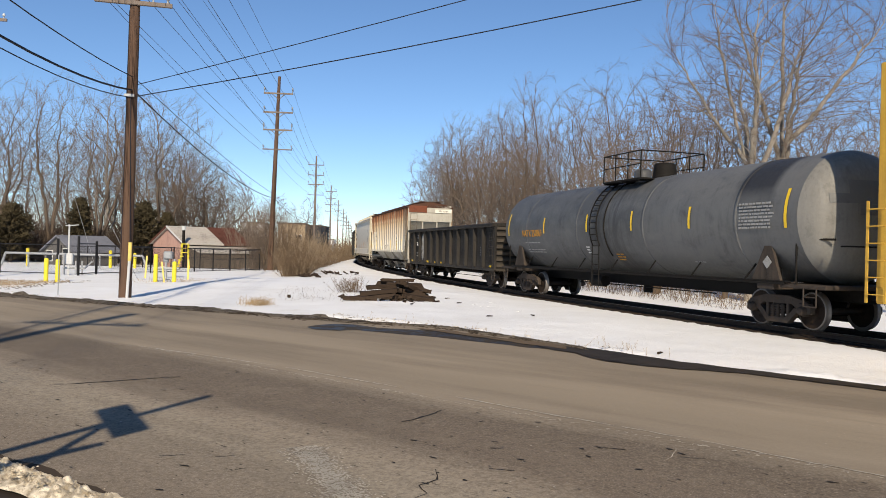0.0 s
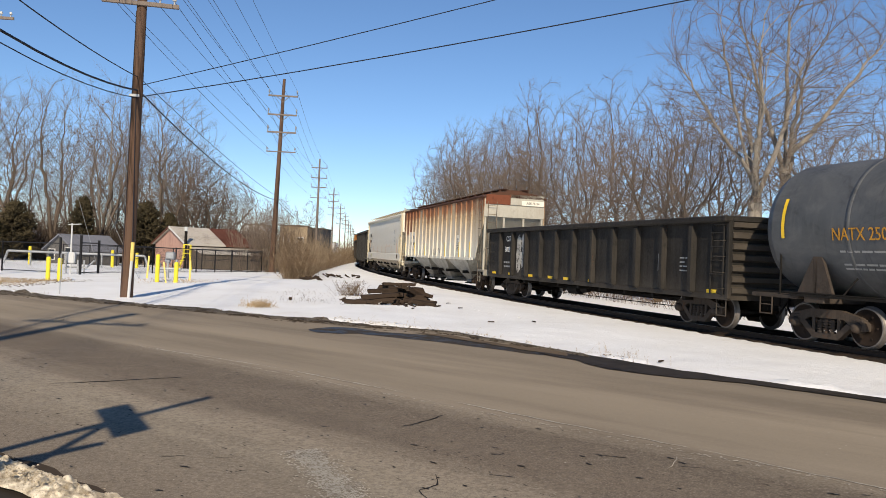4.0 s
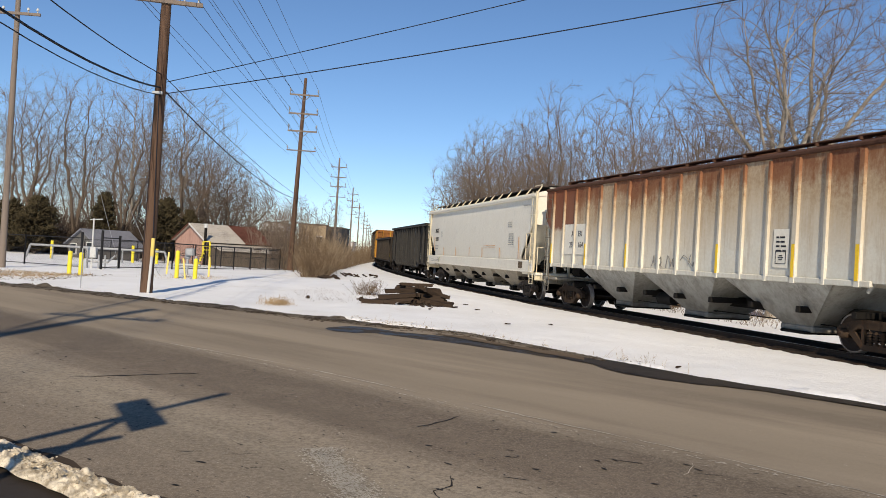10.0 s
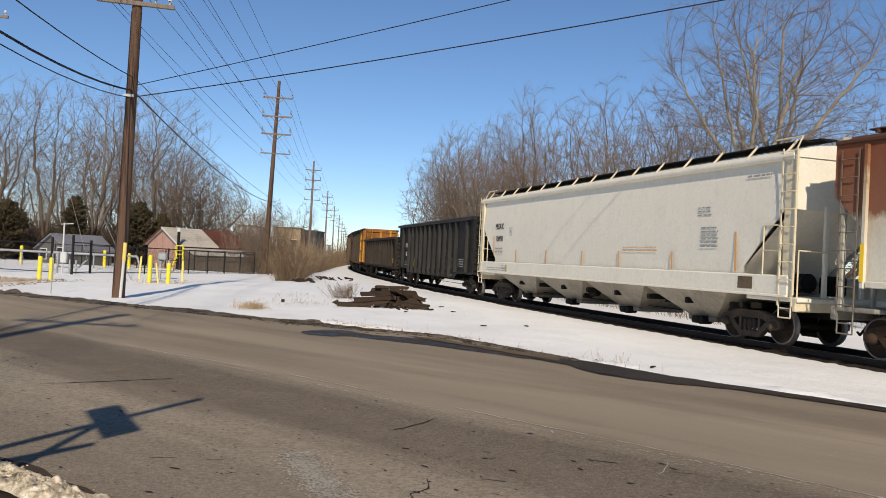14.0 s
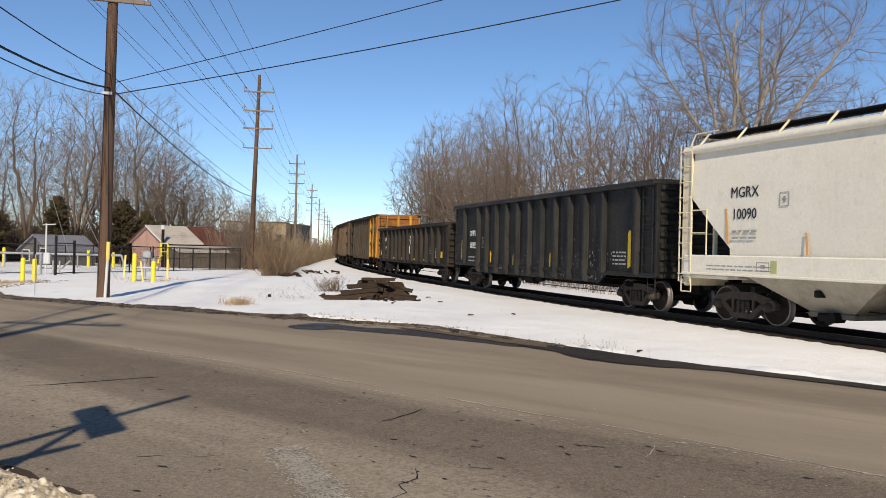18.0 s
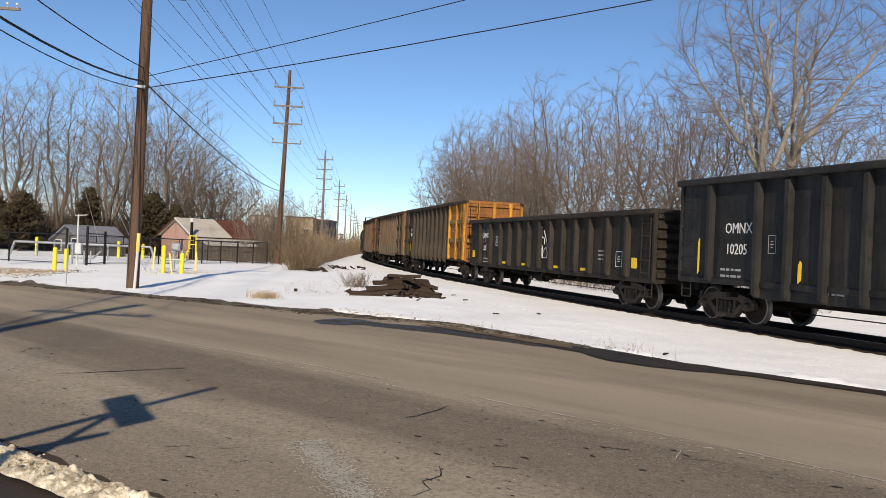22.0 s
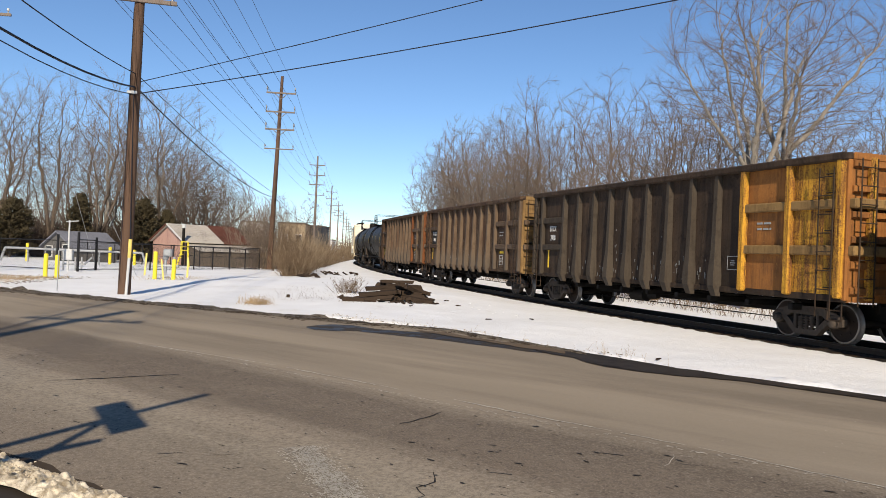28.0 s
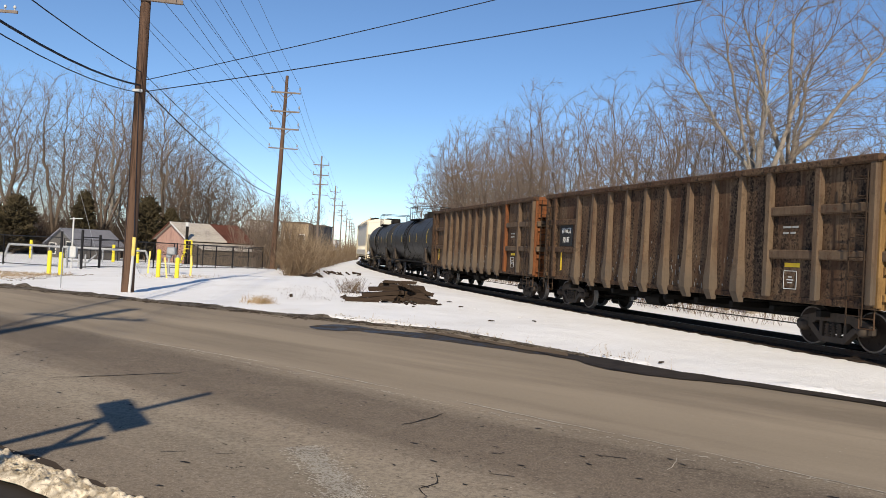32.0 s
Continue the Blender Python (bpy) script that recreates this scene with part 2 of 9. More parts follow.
# ---- the materials ----
M_STEEL_DARK = plain("dark_steel", (0.012, 0.0105, 0.009), 0.75, 0.0, 0.4, 6)
M_FRAME = paint("truck_steel", (0.0494, 0.0403, 0.0338), (0.0806, 0.0611, 0.0468), (0.091, 0.0416, 0.0208), 0.8, 0.3, 0.8)
M_FRAME_RUST = paint("rusty_truck_steel", (0.0416, 0.02665, 0.01755), (0.0546, 0.0377, 0.0247), (0.0845, 0.039, 0.0195), 0.7, 0.35, 0.85)
M_WHEEL = plain("wheel_steel", (0.03, 0.021, 0.016), 0.7, 0.1, 0.4, 7)
M_TREAD = plain("worn_tread", (0.20, 0.18, 0.165), 0.45, 0.5, 0.2, 12)
M_RAIL = plain("rail_steel", (0.045, 0.033, 0.026), 0.6, 0.4, 0.3, 6)
M_RAILHEAD = plain("rail_head", (0.35, 0.34, 0.33), 0.28, 0.95, 0.12, 20)
M_YELLOW = plain("reflective_yellow", (0.80, 0.53, 0.035), 0.4, 0.0, 0.12, 9, 0.05)
M_WHITE_LETTER = plain("white_lettering", (0.62, 0.62, 0.60), 0.6, 0.0, 0.2, 25, 0.05)
M_FAINT_LETTER = plain("faded_lettering", (0.30, 0.30, 0.29), 0.6, 0.0, 0.3, 25, 0.05)
M_BLACK_LETTER = plain("black_lettering", (0.03, 0.03, 0.035), 0.6, 0.0, 0.2, 25, 0.05)
M_GOLD_LETTER = plain("yellow_lettering", (0.46, 0.23, 0.035), 0.6, 0.0, 0.45, 18, 0.05)
M_CHARCOAL = paint("charcoal_paint", (0.017, 0.0153, 0.0136), (0.0374, 0.03315, 0.0272), (0.102, 0.051, 0.0289), 0.85, 0.08, 0.65, low=(0.6, 1.5))
M_BLACK = paint("black_paint", (0.0136, 0.01328, 0.01328), (0.048, 0.0448, 0.04), (0.096, 0.056, 0.0352), 0.6, 0.03, 0.5)
M_UMBER = paint("grimy_umber_paint", (0.021, 0.0172, 0.014), (0.048, 0.039, 0.029), (0.144, 0.072, 0.04), 0.75, 0.08, 0.7)
M_BROWN = paint("grimy_brown_paint", (0.030, 0.021, 0.0152), (0.070, 0.045, 0.029), (0.0112, 0.008, 0.0064), 1.0, 0.3, 0.8)
M_TAN_RIB = paint("dusty_tan_steel", (0.14, 0.098, 0.064), (0.0675, 0.042, 0.0285), (0.075, 0.036, 0.0195), 1.0, 0.4, 0.8, low=(1.45, 2.05))
M_DARK_RIB = paint("dusty_dark_steel", (0.066, 0.052, 0.039), (0.036, 0.027, 0.0195), (0.018, 0.0135, 0.0105), 0.75, 0.2, 0.8)
M_RUST_BROWN = paint("rusty_brown_steel", (0.068, 0.036, 0.021), (0.17, 0.118, 0.073), (0.0192, 0.0128, 0.0096), 0.75, 0.6, 0.8)
M_END_PANEL = paint("rusted_orange_paint", (0.33, 0.135, 0.036), (0.091, 0.0416, 0.0195), (0.39, 0.182, 0.052), 0.85, 0.3, 0.8, scale=1.6)
M_END_YELLOW = paint("worn_yellow_paint", (0.60, 0.31, 0.035), (0.20, 0.085, 0.025), (0.11, 0.045, 0.02), 1.0, 0.65, 0.75, scale=2.0)
M_END_ORANGE = paint("worn_orange_paint", (0.20, 0.070, 0.024), (0.08, 0.036, 0.018), (0.06, 0.026, 0.014), 0.8, 0.4, 0.75, scale=1.5)
M_CREAM = paint("cream_paint", (0.7752, 0.7344, 0.6324), (0.5984, 0.5304, 0.4216), (0.34, 0.1632, 0.0816), 0.2, 0.0, 0.5)
M_CREAM_LIGHT = paint("cream_ladder_paint", (0.70, 0.62, 0.45), (0.45, 0.38, 0.26), (0.25, 0.12, 0.06), 0.4, 0.05, 0.5)
M_HOPPER_GREY = paint("hopper_grey_paint", (0.43, 0.42, 0.375), (0.15, 0.13, 0.105), (0.10, 0.07, 0.05), 0.75, 0.12, 0.7, low=(0.6, 1.45))
M_TANK_BLACK = paint("tank_black_paint", (0.027, 0.027, 0.0285), (0.0675, 0.0645, 0.06), (0.09, 0.0525, 0.03), 0.6, 0.0, 0.5)
M_TANK_HEAD = paint("tank_head_paint", (0.22, 0.215, 0.20), (0.12, 0.115, 0.105), (0.10, 0.06, 0.04), 0.5, 0.03, 0.5)
M_BOX_YELLOW = paint("boxcar_yellow_paint", (0.66, 0.40, 0.06), (0.34, 0.19, 0.05), (0.24, 0.09, 0.03), 0.35, 0.08, 0.5)
M_WOOD_POLE = plain("pole_wood", (0.108, 0.066, 0.045), 0.85, 0, 0.75, 9, 0.9, (3, 3, 0.18))
M_WOOD_POLE_GREY = plain("weathered_pole_wood", (0.19, 0.155, 0.13), 0.85, 0, 0.3, 9, 0.5, (3, 3, 0.18))
M_TIE = plain("old_tie_wood", (0.044, 0.030, 0.021), 0.9, 0, 0.9, 9, 0.8, (0.3, 3, 3))
M_CABLE = plain("cable_black", (0.018, 0.02, 0.028), 0.6, 0, 0.1)
M_WIRE = plain("bare_wire", (0.05, 0.05, 0.058), 0.5, 0.2, 0.1)
M_BOLLARD = plain("safety_yellow_paint", (0.74, 0.62, 0.05), 0.45, 0, 0.12, 6, 0.1)
M_PALE_YELLOW = plain("faded_marker_yellow", (0.72, 0.55, 0.16), 0.6, 0, 0.2, 9, 0.1)
M_GALV = plain("galvanised_steel", (0.36, 0.37, 0.38), 0.5, 0.5, 0.2, 10)
M_FENCE = plain("black_fence_coating", (0.016, 0.016, 0.018), 0.5, 0.1, 0.2)
M_PIPE_WHITE = plain("white_pipe_paint", (0.50, 0.51, 0.51), 0.5, 0, 0.1)
M_ASPH_SHINGLE = plain("grey_roof_shingle", (0.42, 0.385, 0.34), 0.9, 0, 0.3, 5, 0.5, (1, 1, 1))
M_RED_ROOF = plain("rusty_red_roof", (0.105, 0.042, 0.029), 0.85, 0, 0.4, 4, 0.4)
M_RED_WALL = plain("faded_red_boards", (0.40, 0.25, 0.205), 0.9, 0, 0.45, 5, 0.4, (4, 4, 0.3))
M_GREY_WALL = plain("bare_grey_boards", (0.12, 0.098, 0.078), 0.9, 0, 0.45, 5, 0.4, (4, 4, 0.3))
M_DULL_WALL = plain("dull_grey_siding", (0.11, 0.105, 0.10), 0.8, 0, 0.3, 3)
M_WHITE_WALL = plain("white_siding", (0.55, 0.54, 0.52), 0.7, 0, 0.1, 4)
M_GLASS_DARK = plain("dark_window_glass", (0.02, 0.025, 0.03), 0.08, 0, 0.1)
M_TAN_BLOCK = plain("tan_masonry", (0.33, 0.255, 0.17), 0.85, 0, 0.15, 3)
M_BARK = plain("grey_brown_bark", (0.128, 0.099, 0.076), 0.9, 0, 0.4, 7, 0.6, (2, 2, 0.4))
M_BARK_PALE = plain("pale_bark", (0.30, 0.265, 0.22), 0.9, 0, 0.55, 3, 0.6, (2, 2, 0.6))
M_TWIG = plain("twig_bark", (0.19, 0.147, 0.115), 0.9, 0, 0.4, 0.8, 0.0)
M_BRUSH = plain("dry_brush", (0.155, 0.108, 0.068), 0.95, 0, 0.4, 0.6, 0.0)
M_STRAW = plain("dry_straw", (0.40, 0.29, 0.165), 0.9, 0, 0.35, 2.0, 0.0)
M_CONIFER = plain("conifer_green", (0.060, 0.048, 0.026), 0.85, 0, 0.5, 1.5, 0.0)
M_ALU = plain("brushed_sign_back", (0.5, 0.5, 0.5), 0.4, 0.6, 0.1)


def aex_paint():
    """Pale grey paint, stained ochre from the roof down, with red rust in patches that differ from bay to bay."""
    m, nt, bs = nodes_of("rusted_grey_paint")
    v = coords(nt)
    xyz = split_z(nt, v)
    runs = noise_tex(nt, coords(nt, (2.6, 2.6, 0.30)), 1.6, 6, 0.7)
    blot = noise_tex(nt, coords(nt, (0.8, 0.8, 0.55)), 1.5, 6, 0.7)
    broad = noise_tex(nt, coords(nt, (0.35, 0.35, 0.35)), 1.0, 4, 0.6)
    fine = noise_tex(nt, v, 12, 7, 0.7)

    def summed(a, b, k):
        n1 = nt.nodes.new("ShaderNodeMath")
        n1.operation = "MULTIPLY_ADD"
        nt.links.new(b, n1.inputs[0])
        n1.inputs[1].default_value = k
        nt.links.new(a, n1.inputs[2])
        return n1.outputs[0]

    off = nt.nodes.new("ShaderNodeMath")
    off.operation = "ADD"
    off.inputs[1].default_value = 8.62
    nt.links.new(xyz[0], off.inputs[0])
    bay_no = nt.nodes.new("ShaderNodeMath")
    bay_no.operation = "FLOOR"
    nt.links.new(off.outputs[0], bay_no.inputs[0])
    each = nt.nodes.new("ShaderNodeTexWhiteNoise")
    each.noise_dimensions = "1D"
    nt.links.new(bay_no.outputs[0], each.inputs["W"])
    c = mix(nt, ramp(nt, broad, 0.35, 0.65), (0.67, 0.62, 0.51), (0.60, 0.60, 0.54))
    c = mix(nt, ramp(nt, fine, 0.35, 0.75, 0, 0.35), c, (0.40, 0.33, 0.24))
    c = mix(nt, ramp(nt, runs, 0.52, 0.72, 0, 0.55), c, (0.34, 0.255, 0.17))
    # ochre stain from mid-height up
    hz = summed(xyz[2], runs, 1.3)
    hz = summed(hz, each.outputs["Value"], 0.8)
    hz = summed(hz, blot, 0.9)
    c = mix(nt, ramp(nt, hz, 3.6, 5.2, 0, 0.85), c, (0.43, 0.315, 0.19))
    c = mix(nt, mul(nt, ramp(nt, hz, 4.7, 5.4), ramp(nt, fine, 0.4, 0.65, 0, 0.5)), c, (0.25, 0.145, 0.075))
    # red rust
    rz = summed(xyz[2], blot, 2.6)
    rz = summed(rz, each.outputs["Value"], 1.0)
    rz = summed(rz, runs, 1.4)
    c = mix(nt, ramp(nt, rz, 6.35, 6.95, 0, 0.9), c, (0.23, 0.10, 0.047))
    c = mix(nt, mul(nt, ramp(nt, rz, 6.9, 7.5), ramp(nt, fine, 0.35, 0.6, 0.2, 0.9)), c, (0.162, 0.054, 0.0297))
    # whole bays of red-brown primer at the trailing end
    bay = ramp(nt, xyz[0], -6.60, -6.66)
    zl = summed(xyz[2], blot, 1.0)
    bay = mul(nt, bay, ramp(nt, zl, 3.45, 3.65))
    c = mix(nt, mul(nt, bay, 0.9), c, (0.1823, 0.06075, 0.0324))
    nt.links.new(c, bs.inputs["Base Color"])
    bs.inputs["Roughness"].default_value = 0.8
    bs.inputs["Specular IOR Level"].default_value = 0.12
    bump(nt, bs, fine, 0.2, 0.01)
    return m


M_AEX = aex_paint()
def crust_mat():
    """Refrozen ploughed snow, yellowed and full of grit."""
    m, nt, bs = nodes_of("yellowed_snow_crust")
    v = coords(nt)
    mid = noise_tex(nt, v, 9, 6, 0.7)
    fine = noise_tex(nt, v, 45, 5, 0.75)
    c = mix(nt, ramp(nt, mid, 0.35, 0.65), (0.46, 0.37, 0.25), (0.78, 0.70, 0.56))
    c = mix(nt, ramp(nt, fine, 0.56, 0.66, 0, 0.8), c, (0.17, 0.12, 0.075))
    nt.links.new(c, bs.inputs["Base Color"])
    bs.inputs["Roughness"].default_value = 0.8
    bs.inputs["Specular IOR Level"].default_value = 0.15
    bump(nt, bs, mul(nt, mid, fine, "ADD"), 1.0, 0.03)
    return m


# posts and chords paler than their side sheets: sunlit edges put into the colour
M_BLACK_RIB = paint("lit_black_posts", (0.0195, 0.019, 0.0187), (0.045, 0.0415, 0.036), (0.084, 0.049, 0.0308), 0.7, 0.05, 0.5)
M_CHARCOAL_RIB = paint("lit_charcoal_posts", (0.021, 0.0188, 0.0165), (0.043, 0.037, 0.030), (0.112, 0.056, 0.035), 0.8, 0.1, 0.65)
M_UMBER_RIB = paint("lit_umber_posts", (0.027, 0.022, 0.018), (0.052, 0.042, 0.033), (0.135, 0.0675, 0.0375), 0.75, 0.1, 0.7)
M_LADDER_RUST = paint("rusty_ladder_steel", (0.20, 0.165, 0.125), (0.10, 0.07, 0.045), (0.13, 0.06, 0.03), 0.7, 0.3, 0.8)
M_BEAM_TAN = paint("dirty_tan_beam", (0.27, 0.165, 0.065), (0.10, 0.058, 0.026), (0.10, 0.045, 0.02), 0.85, 0.3, 0.8, scale=1.8)
M_THICKET = plain("dark_thicket_bark", (0.075, 0.056, 0.043), 0.95, 0, 0.4, 0.8, 0.0)
M_SLATE_DARK = plain("dull_slate_roof", (0.17, 0.175, 0.20), 0.85, 0, 0.3, 4, 0.3)
M_AMBER = plain("faded_amber_strip", (0.62, 0.33, 0.12), 0.6, 0.0, 0.2, 9, 0.05)
M_END_GREY = paint("pale_end_paint", (0.46, 0.435, 0.37), (0.24, 0.21, 0.16), (0.20, 0.09, 0.05), 0.45, 0.06, 0.7)
M_SNOW_CRUST = crust_mat()
M_BRUSH_PALE = plain("pale_dry_brush", (0.28, 0.215, 0.145), 0.95, 0, 0.4, 0.6, 0.0)
M_AEX_RUST = plain("red_rust", (0.16, 0.055, 0.03), 0.85, 0, 0.4, 3, 0.3)
M_ROOF_RUST = plain("dark_roof_rust", (0.085, 0.042, 0.027), 0.85, 0, 0.4, 3, 0.3)


def tank_paint():
    """Black paint greyed by dust, in blotches and runs, paler towards the leading end, with a dark wash below the dome.
    """
    m, nt, bs = nodes_of("greyed_tank_paint")
    v = coords(nt)
    xyz = split_z(nt, v)
    runs = noise_tex(nt, coords(nt, (2.0, 0.25, 0.25)), 1.7, 7, 0.72)
    blot = noise_tex(nt, coords(nt, (0.7, 1, 1)), 1.3, 6, 0.68, 0.6)
    broad = noise_tex(nt, v, 0.45, 4, 0.55)
    fine = noise_tex(nt, v, 16, 6, 0.7)
    c = mix(nt, ramp(nt, broad, 0.35, 0.65), (0.042, 0.0462, 0.0518), (0.07, 0.0756, 0.084))
    c = mix(nt, ramp(nt, blot, 0.50, 0.66, 0, 0.75), c, (0.098, 0.1008, 0.1036))
    c = mix(nt, ramp(nt, blot, 0.44, 0.34, 0, 0.8), c, (0.028, 0.0294, 0.0322))
    c = mix(nt, ramp(nt, runs, 0.56, 0.72, 0, 0.55), c, (0.119, 0.1148, 0.1064))
    c = mix(nt, ramp(nt, runs, 0.40, 0.28, 0, 0.75), c, (0.0238, 0.0238, 0.0252))
    # a paler grey film in blotches and runs, stronger towards the leading end
    dust = mul(nt, ramp(nt, xyz[0], -6.0, 6.0, 0.25, 0.85), ramp(nt, mul(nt, blot, runs, "ADD"), 0.75, 1.15, 0.35, 1.0))
    c = mix(nt, dust, c, (0.1652, 0.1638, 0.1568))
    near = nt.nodes.new("ShaderNodeMath")
    near.operation = "ABSOLUTE"
    nt.links.new(xyz[0], near.inputs[0])
    wash = mul(nt, ramp(nt, near.outputs[0], 2.6, 0.6), ramp(nt, runs, 0.38, 0.55))
    c = mix(nt, mul(nt, wash, 0.75), c, (0.0252, 0.0252, 0.0266))
    spill = mul(nt, mul(nt, ramp(nt, xyz[0], 6.45, 6.7), ramp(nt, xyz[0], 8.1, 7.85)), ramp(nt, xyz[2], 3.0, 3.5))
    c = mix(nt, mul(nt, spill, 0.85), c, (0.0168, 0.0168, 0.0196))
    c = mix(nt, ramp(nt, fine, 0.56, 0.8, 0, 0.3), c, (0.14, 0.133, 0.1232))
    nt.links.new(c, bs.inputs["Base Color"])
    nt.links.new(ramp(nt, fine, 0.3, 0.7, 0.42, 0.62), bs.inputs["Roughness"])
    bs.inputs["Specular IOR Level"].default_value = 0.3
    bump(nt, bs, broad, 0.12, 0.05)
    return m


M_TANK = tank_paint()


def snow_mat():
    m, nt, bs = nodes_of("old_snow")
    v = coords(nt)
    broad = noise_tex(nt, v, 0.35, 6, 0.6)
    mid = noise_tex(nt, v, 2.3, 6, 0.65)
    fine = noise_tex(nt, v, 26, 5, 0.7)
    c = mix(nt, ramp(nt, broad, 0.35, 0.7), (0.87, 0.87, 0.865), (0.78, 0.775, 0.76))
    bits = mul(nt, ramp(nt, noise_tex(nt, v, 9.0, 5, 0.75), 0.66, 0.72), ramp(nt, broad, 0.5, 0.62))
    c = mix(nt, mul(nt, bits, 0.7), c, (0.30, 0.23, 0.15))
    c = mix(nt, ramp(nt, mul(nt, broad, mid), 0.33, 0.44, 0, 0.35), c, (0.60, 0.54, 0.45))
    nt.links.new(c, bs.inputs["Base Color"])
    bs.inputs["Roughness"].default_value = 0.65
    bs.inputs["Subsurface Weight"].default_value = 0.0
    dimple = noise_tex(nt, v, 5.5, 3, 0.5)
    h = mul(nt, mul(nt, mid, 0.55), mul(nt, mul(nt, fine, 0.15), ramp(nt, dimple, 0.36, 0.48, 0.0, 0.08), "ADD"), "ADD")
    bump(nt, bs, h, 0.6, 0.07)
    return m


def dirty_snow_mat():
    m, nt, bs = nodes_of("ploughed_dirty_snow")
    v = coords(nt)
    mid = noise_tex(nt, v, 3.5, 6, 0.7)
    fine = noise_tex(nt, v, 22, 5, 0.75)
    c = mix(nt, ramp(nt, mul(nt, mid, fine, "ADD"), 0.75, 1.25), (0.42, 0.36, 0.28), (0.78, 0.76, 0.72))
    c = mix(nt, ramp(nt, fine, 0.62, 0.72, 0, 0.8), c, (0.16, 0.12, 0.08))
    nt.links.new(c, bs.inputs["Base Color"])
    bs.inputs["Roughness"].default_value = 0.8
    bump(nt, bs, mul(nt, mid, fine, "ADD"), 0.8, 0.06)
    return m


def asphalt_mat():
    """Old asphalt: a smoother tan far lane, a coarse dark near lane with paler wheel scuffs, aggregate, pits and dust."""
    m, nt, bs = nodes_of("old_asphalt")
    tc = nt.nodes.new("ShaderNodeTexCoord")
    v = tc.outputs["Object"]
    along = nt.nodes.new("ShaderNodeMapping")
    nt.links.new(v, along.inputs["Vector"])
    along.inputs["Rotation"].default_value = (0, 0, radians(39.3))
    st = nt.nodes.new("ShaderNodeMapping")
    nt.links.new(along.outputs[0], st.inputs["Vector"])
    st.inputs["Scale"].default_value = (0.22, 1.5, 1)
    scuff = noise_tex(nt, st.outputs[0], 1.2, 6, 0.65)
    broad = noise_tex(nt, st.outputs[0], 0.55, 5, 0.6)
    blot = noise_tex(nt, v, 2.4, 6, 0.7)
    grit = noise_tex(nt, v, 60, 5, 0.8)
    coarse = noise_tex(nt, v, 22, 6, 0.75)
    pit_map = nt.nodes.new("ShaderNodeMapping")
    nt.links.new(along.outputs[0], pit_map.inputs["Vector"])
    pit_map.inputs["Scale"].default_value = (0.45, 1.2, 1)
    pits = noise_tex(nt, pit_map.outputs[0], 16, 4, 0.65)
    # distance across the road, made uneven
    u = split_z(nt, along.outputs[0])[1]
    uw = nt.nodes.new("ShaderNodeMath")
    uw.operation = "MULTIPLY_ADD"
    nt.links.new(scuff, uw.inputs[0])
    uw.inputs[1].default_value = 1.3
    nt.links.new(u, uw.inputs[2])
    cr = nt.nodes.new("ShaderNodeValToRGB")
    nt.links.new(ramp(nt, uw.outputs[0], 2.0, 14.0), cr.inputs[0])
    el = cr.color_ramp.elements
    stops = ((0.0, (0.235, 0.193, 0.148)), (0.16, (0.225, 0.185, 0.142)), (0.235, (0.34, 0.29, 0.222)), (0.285, (0.30, 0.25, 0.19)), (0.335, (0.175, 0.139, 0.106)), (0.43, (0.155, 0.124, 0.095)),
             (0.475, (0.315, 0.262, 0.198)), (0.54, (0.275, 0.228, 0.170)), (0.66, (0.33, 0.273, 0.203)), (0.8, (0.255, 0.211, 0.157)), (1.0, (0.265, 0.217, 0.161)))
    while len(el) < len(stops):
        el.new(0.5)
    for e, (p, col) in zip(el, stops):
        e.position, e.color = p, rgb(col)
    c = mix(nt, ramp(nt, broad, 0.55, 0.35, 0, 0.45), cr.outputs[0], (0.12, 0.097, 0.074))
    c = mix(nt, ramp(nt, blot, 0.5, 0.75, 0, 0.35), c, (0.30, 0.25, 0.19))
    rough_lane = ramp(nt, u, 7.05, 6.85)
    c = mix(nt, mul(nt, ramp(nt, coarse, 0.42, 0.62, 0, 0.5), ramp(nt, rough_lane, 0, 1, 0.2, 1.0)), c, (0.075, 0.062, 0.05))
    c = mix(nt, mul(nt, ramp(nt, grit, 0.5, 0.72, 0, 0.75), ramp(nt, rough_lane, 0, 1, 0.5, 1.0)), c, (0.42, 0.365, 0.29))
    c = mix(nt, mul(nt, ramp(nt, pits, 0.655, 0.70, 0, 0.9), rough_lane), c, (0.03, 0.026, 0.022))
    nt.links.new(c, bs.inputs["Base Color"])
    bs.inputs["Roughness"].default_value = 0.9
    bs.inputs["Specular IOR Level"].default_value = 0.06
    bump(nt, bs, mul(nt, mul(nt, grit, coarse, "ADD"), 0.5), 0.5, 0.012)
    return m


def wet_mat():
    m, nt, bs = nodes_of("meltwater")
    v = coords(nt)
    n = noise_tex(nt, v, 2.5, 5, 0.6)
    c = mix(nt, ramp(nt, n, 0.4, 0.6), (0.030, 0.026, 0.023), (0.065, 0.054, 0.043))
    nt.links.new(c, bs.inputs["Base Color"])
    nt.links.new(ramp(nt, n, 0.45, 0.62, 0.45, 0.9), bs.inputs["Roughness"])
    bs.inputs["Specular IOR Level"].default_value = 0.05
    return m


